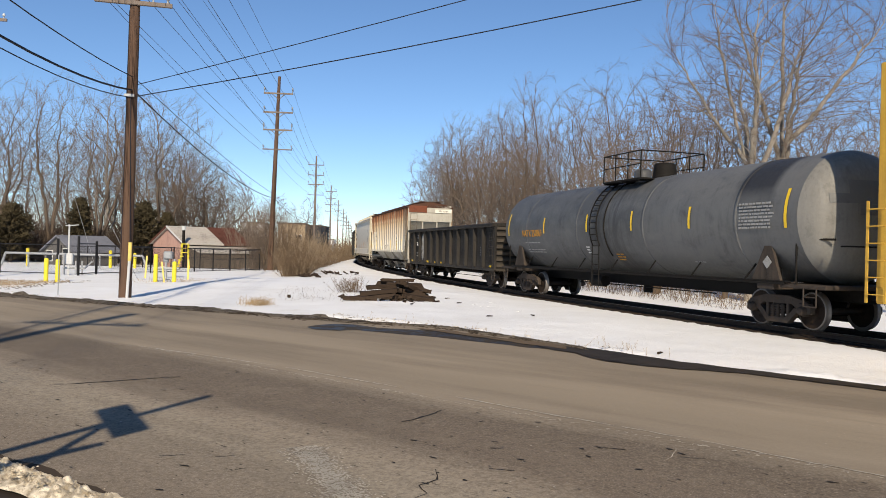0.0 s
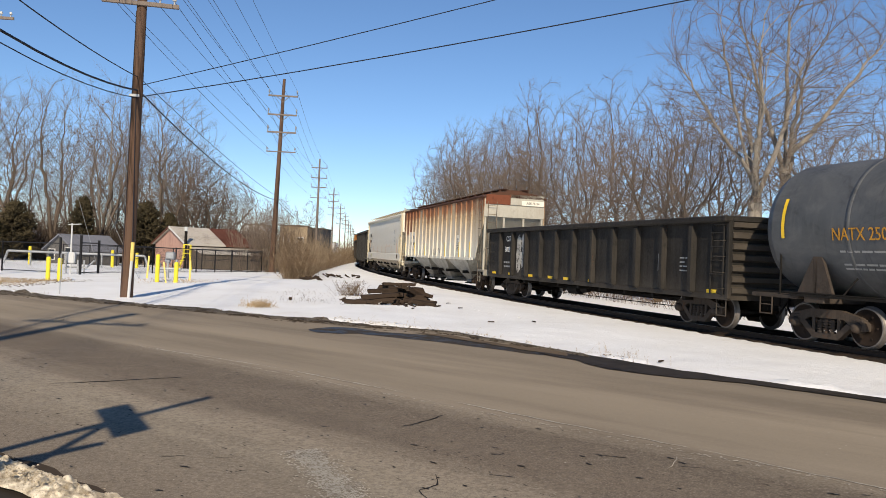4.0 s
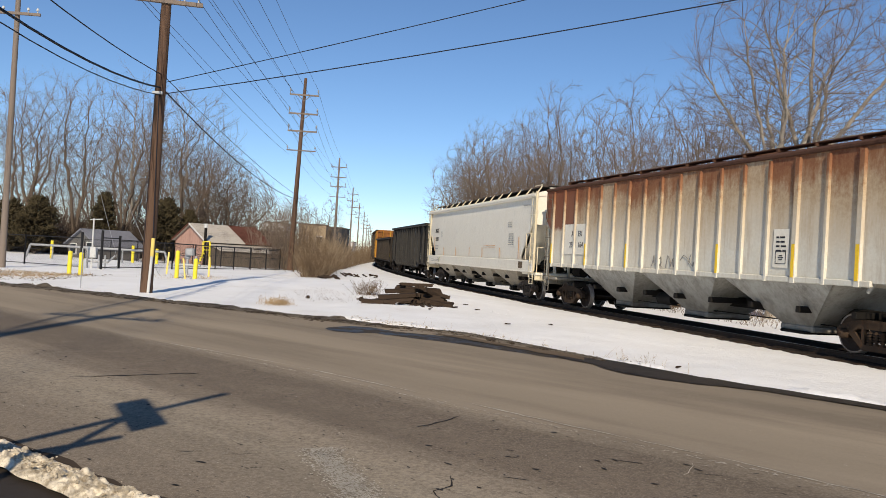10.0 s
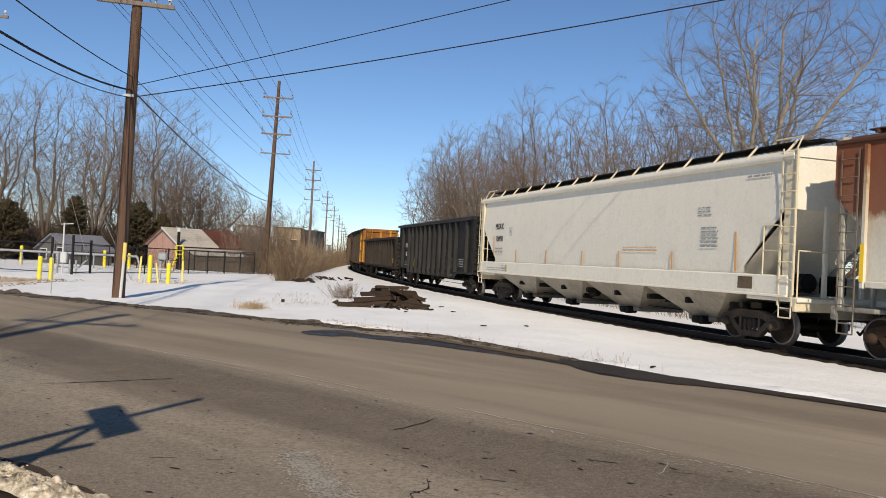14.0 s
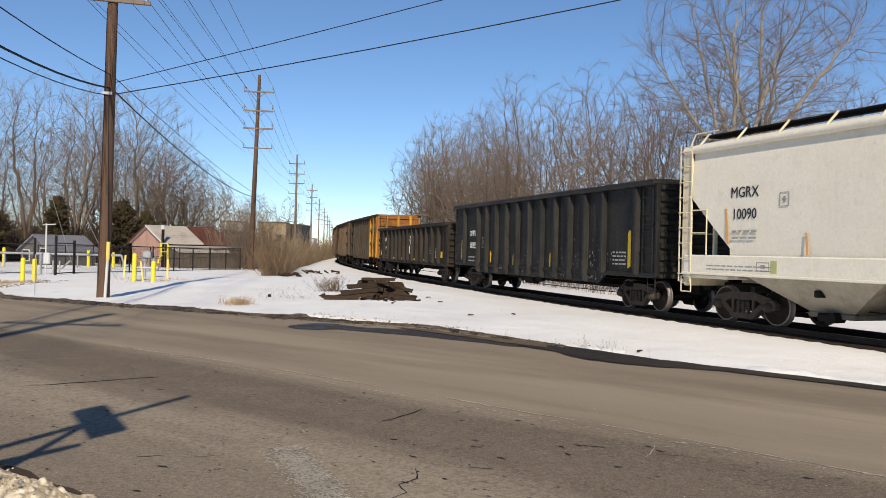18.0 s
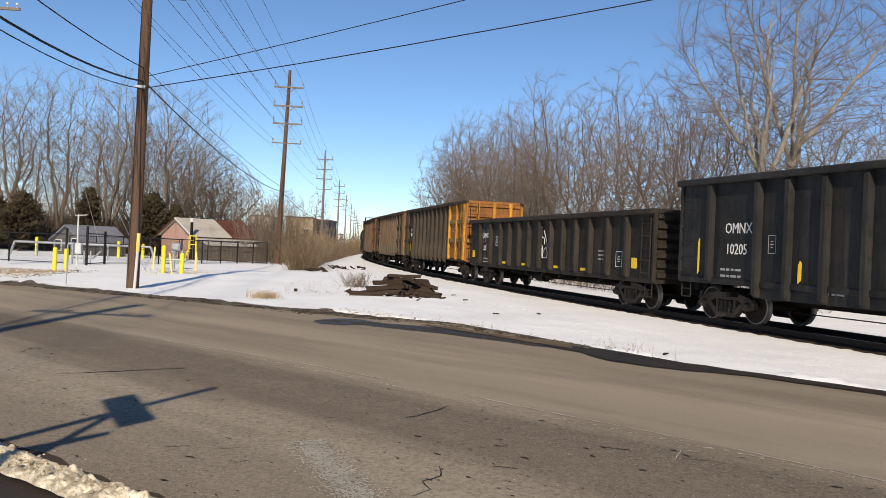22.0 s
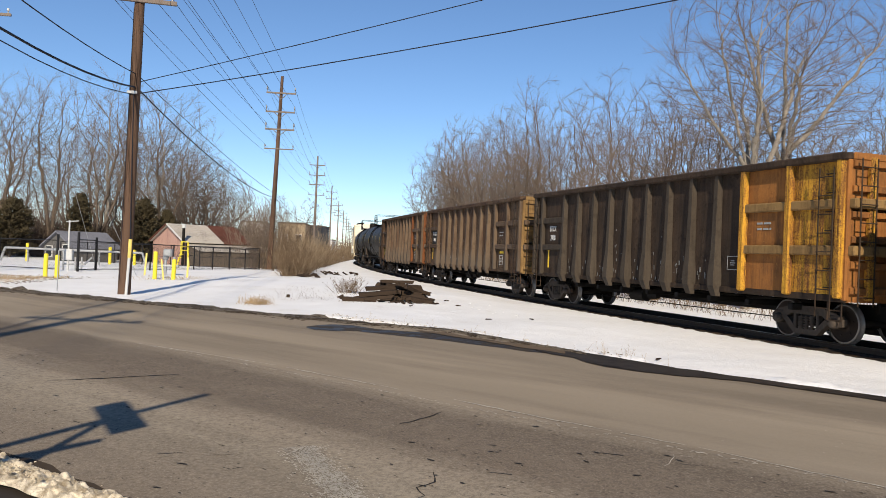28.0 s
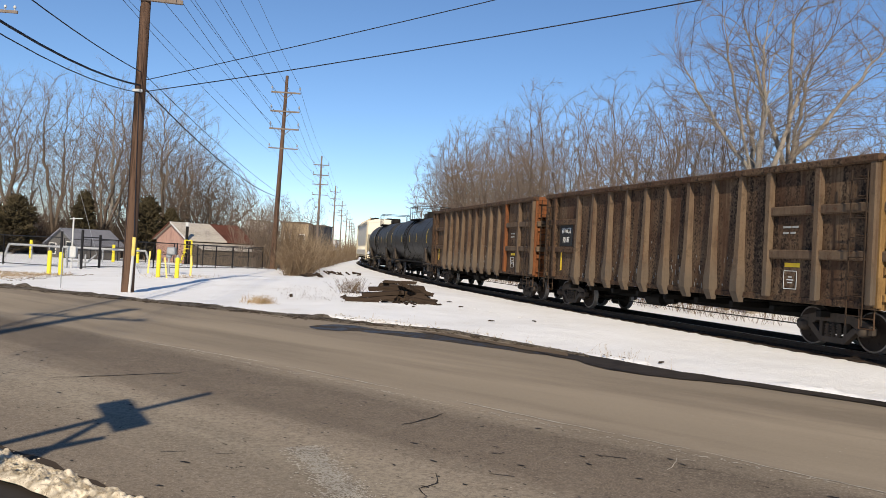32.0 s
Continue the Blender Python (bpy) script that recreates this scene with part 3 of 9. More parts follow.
M_SNOW, M_DIRTY_SNOW, M_ASPHALT, M_WET = snow_mat(), dirty_snow_mat(), asphalt_mat(), wet_mat()
M_TAR = plain("crack_tar", (0.026, 0.023, 0.021), 0.8, 0, 0.3, 9)
M_GRAVEL = plain("dark_ballast", (0.032, 0.026, 0.021), 0.95, 0, 0.6, 14, 1.0)
M_MUD = plain("thawed_mud", (0.13, 0.095, 0.062), 0.9, 0, 0.4, 6, 0.6)
M_LINE = plain("worn_line_paint", (0.50, 0.455, 0.385), 0.8, 0, 0.3, 10)
M_SLATE = plain("slate_blue_roof", (0.30, 0.31, 0.35), 0.8, 0, 0.2, 4, 0.3)
M_DARK_BLOCK = plain("dark_cladding", (0.05, 0.05, 0.055), 0.7, 0, 0.2, 3)
# near-black asphalt, for the wet gutter strip and for the apron
M_DARK_ASPHALT = plain("dark_asphalt", (0.042, 0.034, 0.027), 0.65, 0, 0.55, 4, 0.4, spec=0.08)
M_MUD_WET = plain("wet_mud", (0.062, 0.047, 0.034), 0.8, 0, 0.6, 4, 0.9, spec=0.06)


def verge_mat():
    """Mud, grit and rotten snow churned together by plough and tyres."""
    m, nt, bs = nodes_of("churned_verge")
    v = coords(nt)
    mid = noise_tex(nt, v, 2.2, 6, 0.7)
    fine = noise_tex(nt, v, 17, 6, 0.75)
    c = mix(nt, ramp(nt, fine, 0.35, 0.65), (0.028, 0.021, 0.015), (0.085, 0.064, 0.044))
    snow = ramp(nt, mul(nt, mid, fine, "ADD"), 0.98, 1.12)
    c = mix(nt, mul(nt, snow, 0.9), c, (0.58, 0.53, 0.45))
    nt.links.new(c, bs.inputs["Base Color"])
    bs.inputs["Roughness"].default_value = 0.9
    bs.inputs["Specular IOR Level"].default_value = 0.06
    bump(nt, bs, mul(nt, mid, fine, "ADD"), 0.9, 0.06)
    return m


M_VERGE = verge_mat()
# ---- ground, road and track ----
FAR_EDGE = [(-120, 77), (-60, 48), (-30, 32.6), (-13.2, 24.3), (-8.7, 22.2), (-5.4, 20.5), (-2.4, 18.8), (0.2, 17.7), (2.25, 14.9), (3.73, 12.85),
            (5.0, 11.7), (5.95, 10.87), (9.5, 7.6), (20, -2.2), (60, -38)]
NEAR_EDGE = [(-120, 78 - 1), (-60, 41), (-20, 16.6), (-3.2, 6.05), (-2.0, 5.2), (0, 3.9), (6, 0.1), (20, -9), (60, -46)]


def edge_y(pts, x):
    return float(np.interp(x, [p[0] for p in pts], [p[1] for p in pts]))


def rail_side(x, y):
    """Signed distance from the track's middle, positive towards the road, and arc length."""
    k = int(np.argmin((_X - x) ** 2 + (_Y - y) ** 2))
    th = _TH[k]
    return (_X[k] - x) * math.cos(th) + (_Y[k] - y) * math.sin(th), _S[k]


def ground_z(x, y):
    n = noise.noise((x * 0.35, y * 0.35, 0.3)) * 0.05 + noise.noise((x * 1.3, y * 1.3, 4.1)) * 0.025 + noise.noise((x * 4, y * 4, 7.0)) * 0.008
    z = -0.26 + n + 0.22 * math.exp(-((x + 6.5) ** 2 + (y - 37.5) ** 2) / 80.0)
    if -11.5 < x < -6.5 and 29 < y < 44:
        # a narrow groove, 5 cm deep, in the snow
        z -= 0.05 * math.exp(-((x + 9.6 - 0.06 * (y - 27)) / 0.16) ** 2)
    if y > 55:
        z -= 0.5 * min(1, (y - 55) / 25) * (1 if x < -16 else max(0, min(1, (-10 - x) / 6)))
    d, s = rail_side(x, y)
    if -60 < s < 340 and abs(d) < 5:
        zr = float(np.interp(s, RAIL_S, RAIL_Z)) - 0.19
        w = 1 if abs(d) < 1.7 else max(0, 1 - (abs(d) - 1.7) / 2.6)
        z = z * (1 - w) + (zr + n * 0.25 - (0.035 if abs(d) < 1.1 else 0.0)) * w
    if -60 < s < 340 and d < -1.7:
        # a shallow ditch beyond the track
        z -= 0.55 * min(1, (-1.7 - d) / 2.0) * max(0.0, min(1.0, (16 + d) / 6))
    fe, ne = edge_y(FAR_EDGE, x), edge_y(NEAR_EDGE, x)
    k = 0.86
    if y > fe - 0.3:
        e = (y - fe) * k
        bank = 0.30 * math.exp(-((e - 0.55) / 0.5) ** 2) * (0.65 + 0.5 * noise.noise((x * 0.8, y * 0.8, 1.0)) + 0.25 * noise.noise((x * 2.7, y * 2.7, 2.0)))
        z += bank
        if e < 0.15:
            z = min(z, -0.12)
    elif y < ne + 0.2:
        z = -0.3
    else:
        z = -0.3
    if x > 11 and abs(d) < 2.4 and s < 12:
        z = min(z, float(np.interp(s, RAIL_S, RAIL_Z)) - 0.2)
    return z


def grow(a, b, step, far, k=1.22):
    xs = list(np.arange(a, b + 1e-6, step))
    d, x = step, a
    lo, hi = [], []
    while x > -far:
        d *= k
        x -= d
        lo.append(x)
    d, x = step, b
    while x < far:
        d *= k
        x += d
        hi.append(x)
    return lo[::-1] + xs + hi


def build_ground():
    xs, ys = grow(-19, 12, 0.22, 2600), grow(3.0, 36, 0.22, 2600, 1.12)
    nx = len(xs)
    vs = [(x, y, ground_z(x, y)) for y in ys for x in xs]
    fs = [(j * nx + i, j * nx + i + 1, (j + 1) * nx + i + 1, (j + 1) * nx + i) for j in range(len(ys) - 1) for i in range(nx - 1)]
    a = Acc()
    a.add(vs, fs, 0, True)
    g = new("ground", a.mesh("ground", M_SNOW))
    tagged(g, "snow-covered ground with bare trampled patches along the road", "ground", kind="structure")


build_ground()


def ribbon(name, left, right, z, mat, label, category, thick=0.25, step=0.6, uneven=0.0):
    """A slab between two edges given as functions of x."""
    a = Acc()
    x0, x1 = left[0], left[1]
    xs = list(np.arange(x0, x1 + 1e-6, step))
    n = 14
    vs = []
    for x in xs:
        y0, y1 = right(x), left[2](x)
        for j in range(n + 1):
            f = j / n
            crown = 0.06 * (1 - (2 * f - 1) ** 2) - 0.06
            vs.append((x, y0 + (y1 - y0) * f, z + crown + uneven * noise.noise((x * 0.5, (y0 + (y1 - y0) * f) * 0.5, 0))))
    m = n + 1
    fs = [(i * m + j, (i + 1) * m + j, (i + 1) * m + j + 1, i * m + j + 1) for i in range(len(xs) - 1) for j in range(n)]
    a.add(vs, fs, 0, True)
    low = [(v[0], v[1], v[2] - thick) for v in vs]
    for j in (0, n):
        e = [vs[i * m + j] for i in range(len(xs))]
        l = [low[i * m + j] for i in range(len(xs))]
        k = len(e)
        f2 = [(i, i + 1, k + i + 1, k + i) for i in range(k - 1)]
        a.add(e + l, f2 if j == n else [f[::-1] for f in f2], 0)
    ob = new(name, a.mesh(name, mat))
    return tagged(ob, label, category, kind="structure")


def wobble(x, k, a=0.12):
    return a * noise.noise((x * 1.1, k, 0.0)) + a * 0.6 * noise.noise((x * 3.7, k, 3.0))


ribbon("road", (-60, 40, lambda x: edge_y(FAR_EDGE, x) + 0.28 + wobble(x, 2.0)), lambda x: edge_y(NEAR_EDGE, x) - 0.05, 0.0, M_ASPHALT,
       "wide old grey-brown asphalt road with cracks and worn lane marks", "road", step=0.4)


ribbon("driveway", (-40, 30, lambda x: edge_y(NEAR_EDGE, x) - 0.06), lambda x: edge_y(NEAR_EDGE, x) - 14.0, 0.03, M_DARK_ASPHALT, "dark asphalt apron beside the road", "driveway", step=0.5)


def road_z(x, y):
    y0, y1 = edge_y(NEAR_EDGE, x) - 0.05, edge_y(FAR_EDGE, x) + 0.28
    f = (y - y0) / (y1 - y0)
    return 0.06 * (1 - (2 * f - 1) ** 2) - 0.06


def flat_patch(name, outline, mat, label, category, lift=0.006, kind="structure"):
    """A thin patch on the road with an uneven outline."""
    a = Acc()
    pts = []
    for p, q in zip(outline, outline[1:] + outline[:1]):
        d = math.hypot(q[0] - p[0], q[1] - p[1])
        n = max(1, int(d / 0.18))
        for i in range(n):
            f = i / n
            x, y = p[0] + (q[0] - p[0]) * f, p[1] + (q[1] - p[1]) * f
            x += 0.05 * noise.noise((x * 3, y * 3, 1.0))
            y += 0.09 * noise.noise((x * 3, y * 3, 9.0))
            pts.append((x, y, road_z(x, y) + lift))
    a.add(pts, [tuple(range(len(pts)))])
    me = a.mesh(name, mat)
    bm = bmesh.new()
    bm.from_mesh(me)
    bmesh.ops.triangulate(bm, faces=bm.faces)
    bm.to_mesh(me)
    bm.free()
    return tagged(new(name, me), label, category, kind=kind)


def crack(pts, width=0.012, mat=None, name="road_crack", label="dark crack in the asphalt", lift=0.005):
    a = Acc()
    fine = []
    for p, q in zip(pts[:-1], pts[1:]):
        n = max(2, int(math.hypot(q[0] - p[0], q[1] - p[1]) / 0.08))
        for i in range(n):
            f = i / n
            x, y = p[0] + (q[0] - p[0]) * f, p[1] + (q[1] - p[1]) * f
            fine.append((x + 0.03 * noise.noise((x * 7, y * 7, 3.0)), y + 0.03 * noise.noise((x * 7, y * 7, 8.0))))
    fine.append(pts[-1])
    vs = []
    for i, (x, y) in enumerate(fine):
        w = width * (0.35 + 0.65 * abs(noise.noise((x * 9, y * 9, 1.0))) * 2) * min(1, 0.3 + 0.1 * min(i, len(fine) - 1 - i))
        j = min(i + 1, len(fine) - 1)
        k = max(i - 1, 0)
        dx, dy = fine[j][0] - fine[k][0], fine[j][1] - fine[k][1]
        l = math.hypot(dx, dy) or 1
        z = road_z(x, y) + lift
        vs += [(x - dy / l * w, y + dx / l * w, z), (x + dy / l * w, y - dx / l * w, z)]
    a.add(vs, [(2 * i, 2 * i + 1, 2 * i + 3, 2 * i + 2) for i in range(len(fine) - 1)])
    return tagged(new(name, a.mesh(name, mat or M_TAR)), label, "road crack", kind="structure")


# rails, ties and ballast
def rail_profile():
    return [(-0.07, -0.175), (0.07, -0.175), (0.07, -0.155), (0.012, -0.135), (0.012, -0.045), (0.036, -0.035), (0.036, 0.0), (-0.036, 0.0), (-0.036, -0.035),
            (-0.012, -0.045), (-0.012, -0.135), (-0.07, -0.155)]


def build_track():
    track = thing("railway_track", "single railway track of worn steel rails on dark ties", "railway track", kind="structure")
    ss = list(np.arange(-60, 240, 2.0))
    prof = rail_profile()
    for lat in (0.753, -0.753):
        a = Acc()
        n = len(prof)
        vs = []
        for s in ss:
            p, th = on_line(s, lat)
            u = Vector((-math.cos(th), -math.sin(th), 0))
            vs += [p + u * q[0] + Vector((0, 0, q[1])) for q in prof]
        for i in range(len(ss) - 1):
            for j in range(n):
                k = (j + 1) % n
                a.add([vs[i * n + j], vs[i * n + k], vs[(i + 1) * n + k], vs[(i + 1) * n + j]], [(3, 2, 1, 0)], 1 if j == 6 else 0)
        part("rail", a, [M_RAIL, M_RAILHEAD], track)
    # ballast shoulder that shows through the snow
    a = Acc()
    bs = list(np.arange(-60, 230, 0.5))
    row = [(1.75, -0.36), (1.3, -0.205), (0.85, -0.17), (-0.85, -0.17), (-1.3, -0.205), (-1.9, -0.36)]
    vs = []
    for s in bs:
        p0, th = on_line(s)
        for lat, dz in row:
            w = 0.16 * noise.noise((s * 0.6, lat, 2.0)) + 0.1 * noise.noise((s * 2.1, lat, 5.0))
            p, th = on_line(s, lat + w)
            vs.append((p.x, p.y, p.z + dz + 0.03 * noise.noise((s * 2, lat * 3, 1.0))))
    m = len(row)
    a.add(vs, [(i * m + j + 1, i * m + j, (i + 1) * m + j, (i + 1) * m + j + 1) for i in range(len(bs) - 1) for j in range(m - 1)], 0, False)
    part("ballast", a, M_GRAVEL, track, "dark cinder ballast shoulder")
    tie = Acc().box((0, 0, 0), (0.22, 2.5, 0.16), 0, None, 0.015).mesh("tie", M_TIE)
    s = 4.0
    while s < 118:
        p, th = on_line(s)
        ob = new("tie", tie)
        ob.parent = track
        ob.matrix_basis = Matrix.Translation(p + Vector((0, 0, -0.255))) @ Matrix.Rotation(th + math.pi / 2 + random.uniform(-0.02, 0.02), 4, "Z")
        s += 0.53


build_track()


def lumps(name, label, category, place, count, size, mat, seed, flat=0.6, kind="stuff"):
    """Loose clods: rough rounded lumps, thrown about."""
    rnd = random.Random(seed)
    a = Acc()
    for i in range(count):
        x, y, z = place(rnd)
        s = size(rnd)
        vs = []
        for ring, hz in ((1.0, -0.1), (0.72, 0.55)):
            for k in range(6):
                t = k * math.pi / 3 + rnd.uniform(-0.35, 0.35) + ring
                r = s * ring * rnd.uniform(0.65, 1.2)
                vs.append((x + math.cos(t) * r, y + math.sin(t) * r, z + s * flat * (hz + rnd.uniform(-0.2, 0.2))))
        vs.append((x + rnd.uniform(-0.3, 0.3) * s, y + rnd.uniform(-0.3, 0.3) * s, z + s * flat * rnd.uniform(0.6, 0.95)))
        a.add(vs, [(k, (k + 1) % 6, 6 + (k + 1) % 6, 6 + k) for k in range(6)] + [(6 + k, 6 + (k + 1) % 6, 12) for k in range(6)], 0, True)
    return tagged(new(name, a.mesh(name, mat)), label, category, kind=kind)


def snow_bank():
    """A ploughed ridge of crusted snow along the near edge of the road."""
    a = Acc()
    xs = np.concatenate([np.arange(-16, -4.2, 0.06), np.arange(-4.2, 0.4, 0.014)])
    n = 30
    vs = []
    for x in xs:
        y0 = edge_y(NEAR_EDGE, float(x))
        for j in range(n + 1):
            f = j / n
            off = (f - 0.5) * 0.34 - 0.17
            gap = min(1.0, max(0.0, (0.3 - x) / 0.8))
            h = 0.075 * math.sin(math.pi * f) ** 0.7 * gap * (0.8 + 0.6 * noise.noise((x * 2.2, off * 3, 0.0)))
            h += (0.06 * noise.noise((x * 9, off * 9, 2.0)) + 0.045 * noise.noise((x * 23, off * 23, 4.0)) + 0.02 * noise.noise((x * 55, off * 55, 6.0))) * math.sin(math.pi * f) * gap
            w = 0.05 * noise.noise((x * 5, 9.0, f * 2))
            vs.append((x + off * 0.5, y0 + off * 0.87 + w, -0.03 + 0.03 * gap + h))
    m = n + 1
    a.add(vs, [(i * m + j, (i + 1) * m + j, (i + 1) * m + j + 1, i * m + j + 1) for i in range(len(xs) - 1) for j in range(n)], 0, True)
    tagged(new("snow_bank", a.mesh("snow_bank", M_SNOW_CRUST)), "ploughed ridge of lumpy yellowed snow along the kerb", "snow bank", kind="structure")

    def spot(r):
        x = -3.9 + 3.9 * r.random()
        o = -0.17 + r.gauss(0, 0.055)
        return x + o * 0.5, edge_y(NEAR_EDGE, x) + o * 0.87, 0.035 + r.uniform(-0.03, 0.03) * (1 if abs(o + 0.17) < 0.12 else 0.2)
    lumps("snow_chunks", "crumbled chunks of yellowed crusted snow", "snow", spot, 1100, lambda r: r.uniform(0.004, 0.016), M_SNOW_CRUST, 21, 0.8)


snow_bank()


def edge_lumps():
    """Mud clods, grit and dirty snow lumps along the far edge of the road."""
    def edge(r, x0, x1, lo, hi):
        x = r.uniform(x0, x1)
        o = r.uniform(lo, hi)
        y = edge_y(FAR_EDGE, x) + o
        return x, y, max(ground_z(x, y), -0.06)
    lumps("mud_clods", "dark wet clods of mud along the road's edge", "mud", lambda r: edge(r, -34, 1.5, -0.75, 0.35), 1500, lambda r: r.uniform(0.015, 0.07), M_MUD_WET, 22, 0.5)
    lumps("snow_chunks", "dirty lumps of ploughed snow along the road's edge", "snow", lambda r: edge(r, -34, 1.8, 0.12, 0.75), 800, lambda r: r.uniform(0.012, 0.04), M_DIRTY_SNOW, 23, 0.6)
    lumps("grit", "sandy grit at the edge of the asphalt", "grit", lambda r: edge(r, -20, 3.2, 0.05, 0.55), 1300, lambda r: r.uniform(0.008, 0.025), M_MUD, 25, 0.6)

    lumps("mud_clods", "bare muddy crumbs in the trampled yard snow", "mud", lambda r: (lambda x, y: (x, y, ground_z(x, y)))(r.uniform(-22, -15.8), r.uniform(30.0, 37.0)), 700, lambda r: r.uniform(0.02, 0.07), M_MUD, 27, 0.4)

    def trail(r):
        f = r.random() * 5
        k = int(f)
        px = (-0.3, 0.52, 1.09, 1.78, 2.51, 3.04)
        py = (33.6, 31.3, 28.8, 26.4, 25.0, 22.8)
        x = px[k] + (px[k + 1] - px[k]) * (f - k) + r.gauss(0, 0.35)
        y = py[k] + (py[k + 1] - py[k]) * (f - k) + r.gauss(0, 0.4)
        return x, y, ground_z(x, y) + 0.01
    lumps("footprint_crumbs", "snow kicked up along a line of footprints", "snow", trail, 24, lambda r: r.uniform(0.02, 0.06), M_SNOW, 26, 0.3)


edge_lumps()


def churned_verge():
    """The dirty, broken face of the ploughed bank, from the asphalt's edge up into the snow."""
    a = Acc()
    xs = np.arange(-48, 2.6, 0.13)
    n = 12
    vs = []
    for x in xs:
        x = float(x)
        fade = min(1.0, max(0.0, (-1.0 - x) / 4.0))
        top = (0.42 + 0.42 * noise.noise((x * 0.55, 3.0, 0.0)) + 0.22 * noise.noise((x * 2.9, 7.0, 0.0)) + 0.12 * noise.noise((x * 7.0, 1.0, 0.0))) * (0.35 + 0.65 * fade)
        low = -0.22 - 0.2 * fade + 0.26 * noise.noise((x * 0.8, 5.0, 1.0)) + 0.15 * noise.noise((x * 3.3, 5.0, 1.0))
        for j in range(n + 1):
            e = low + (top - low) * j / n
            y = edge_y(FAR_EDGE, x) + e / 0.86
            base = road_z(x, y) if e < 0.12 else ground_z(x, y)
            base = max(base, road_z(x, min(y, edge_y(FAR_EDGE, x) + 0.2)))
            edge = 0 if j in (0, n) else 1
            vs.append((x, y, base + 0.004 + edge * (0.022 + 0.03 * abs(noise.noise((x * 4.5, y * 4.5, 0.0))))))
    m = n + 1
    a.add(vs, [(i * m + j, (i + 1) * m + j, (i + 1) * m + j + 1, i * m + j + 1) for i in range(len(xs) - 1) for j in range(n)], 0, True)
    tagged(new("verge", a.mesh("verge", M_VERGE)), "churned dark mud and rotten snow at the road's edge", "verge", kind="structure")


churned_verge()
flat_patch("wet_kerb_strip", [(-9.0, 10.0), (-5.0, 7.42), (-3.0, 6.12), (-2.0, 5.40), (-1.0, 4.72), (-1.0, 4.56), (-2.0, 5.22), (-3.0, 5.94), (-5.0, 7.24), (-9.0, 9.82)], M_MUD_WET, "dark damp strip beside the kerb", "wet strip", 0.008)
# ---- the train ----
# Cars lie along x, the front at +x; the side that faces the road is -y; z is measured from the rail head.
WHEEL_R = 0.457
SHARED = {}


def shared(key, make):
    if key not in SHARED:
        SHARED[key] = make()
    return SHARED[key]


def side_frame_mesh(rusty):
    a = Acc()
    a.prism([(-1.12, 0.56), (-1.12, 0.40), (-0.86, 0.37), (-0.50, 0.60), (0.50, 0.60), (0.86, 0.37), (1.12, 0.40), (1.12, 0.56), (0.95, 0.68), (0.42, 0.80), (-0.42, 0.80), (-0.95, 0.68)], -0.07, 0.07)
    a.prism([(-0.74, 0.46), (-0.36, 0.13), (0.36, 0.13), (0.74, 0.46), (0.60, 0.52), (0.30, 0.26), (-0.30, 0.26), (-0.60, 0.52)], -0.08, 0.08)
    for x in (-0.36, 0.36):
        a.box((x, 0, 0.45), (0.09, 0.15, 0.42), bev=0.015)
    for x in (-0.17, 0.0, 0.17):
        for k in range(5):
            a.tube((x, -0.03, 0.27 + k * 0.06), (x, -0.03, 0.305 + k * 0.06), 0.075, 0.075, 10)
        a.tube((x, -0.03, 0.26), (x, -0.03, 0.57), 0.045, 0.045, 8)
    for x in (-0.89, 0.89):
        a.lathe([(-0.20, 0.0), (-0.20, 0.075), (-0.17, 0.10), (-0.08, 0.125), (0.10, 0.125), (0.10, 0.0)], 14, 0, "y", Matrix.Translation((x, 0, WHEEL_R)))
        a.box((x, 0, 0.60), (0.30, 0.17, 0.10), bev=0.02)
    return a.mesh("side_frame", M_FRAME_RUST if rusty else M_FRAME)


def wheelset_mesh():
    a = Acc()
    for sgn in (-1, 1):
        prof = [(0.0, 0.10), (0.05, 0.11), (0.03, 0.20), (0.015, 0.36), (0.0, 0.385), (-0.01, 0.40), (-0.01, 0.415)]
        tread = [(-0.01, 0.415), (-0.01, 0.452), (0.0, 0.457), (0.095, 0.462), (0.105, 0.487), (0.13, 0.487), (0.135, 0.46), (0.135, 0.39)]
        back = [(0.135, 0.39), (0.09, 0.36), (0.075, 0.2), (0.11, 0.11), (0.16, 0.10)]
        for pr, mat in ((prof, 0), (tread, 1), (back, 0)):
            p = [((0.80 - q[0]) * sgn, q[1]) for q in pr]
            a.lathe(p if sgn < 0 else p[::-1], 28, mat)
        for k in range(6):
            t = k * math.pi / 3
            a.box((0.27 * math.sin(t), 0.79 * sgn, 0.27 * math.cos(t)), (0.05, 0.02, 0.05), 0, None, 0.01)
    a.tube((0, -0.78, 0), (0, 0.78, 0), 0.085, 0.085, 12)
    return a.mesh("wheelset", [M_WHEEL, M_TREAD])


def bolster_mesh():
    a = Acc()
    a.box((0, 0, 0.58), (0.34, 2.1, 0.26), bev=0.03)
    a.tube((0, 0, 0.70), (0, 0, 0.86), 0.2, 0.2, 14)
    for x in (-0.42, 0.42):
        a.box((x, 0, 0.36), (0.09, 1.5, 0.12), bev=0.02)
        for y in (-0.76, 0.76):
            a.box((x * 0.98, y, 0.42), (0.07, 0.10, 0.34), bev=0.02)
    for y in (-0.3, 0.3):
        a.tube((-0.5, y, 0.45), (0.5, y, 0.38), 0.025, 0.025, 6)
    return a.mesh("bolster", M_STEEL_DARK)


WHEELSETS = []


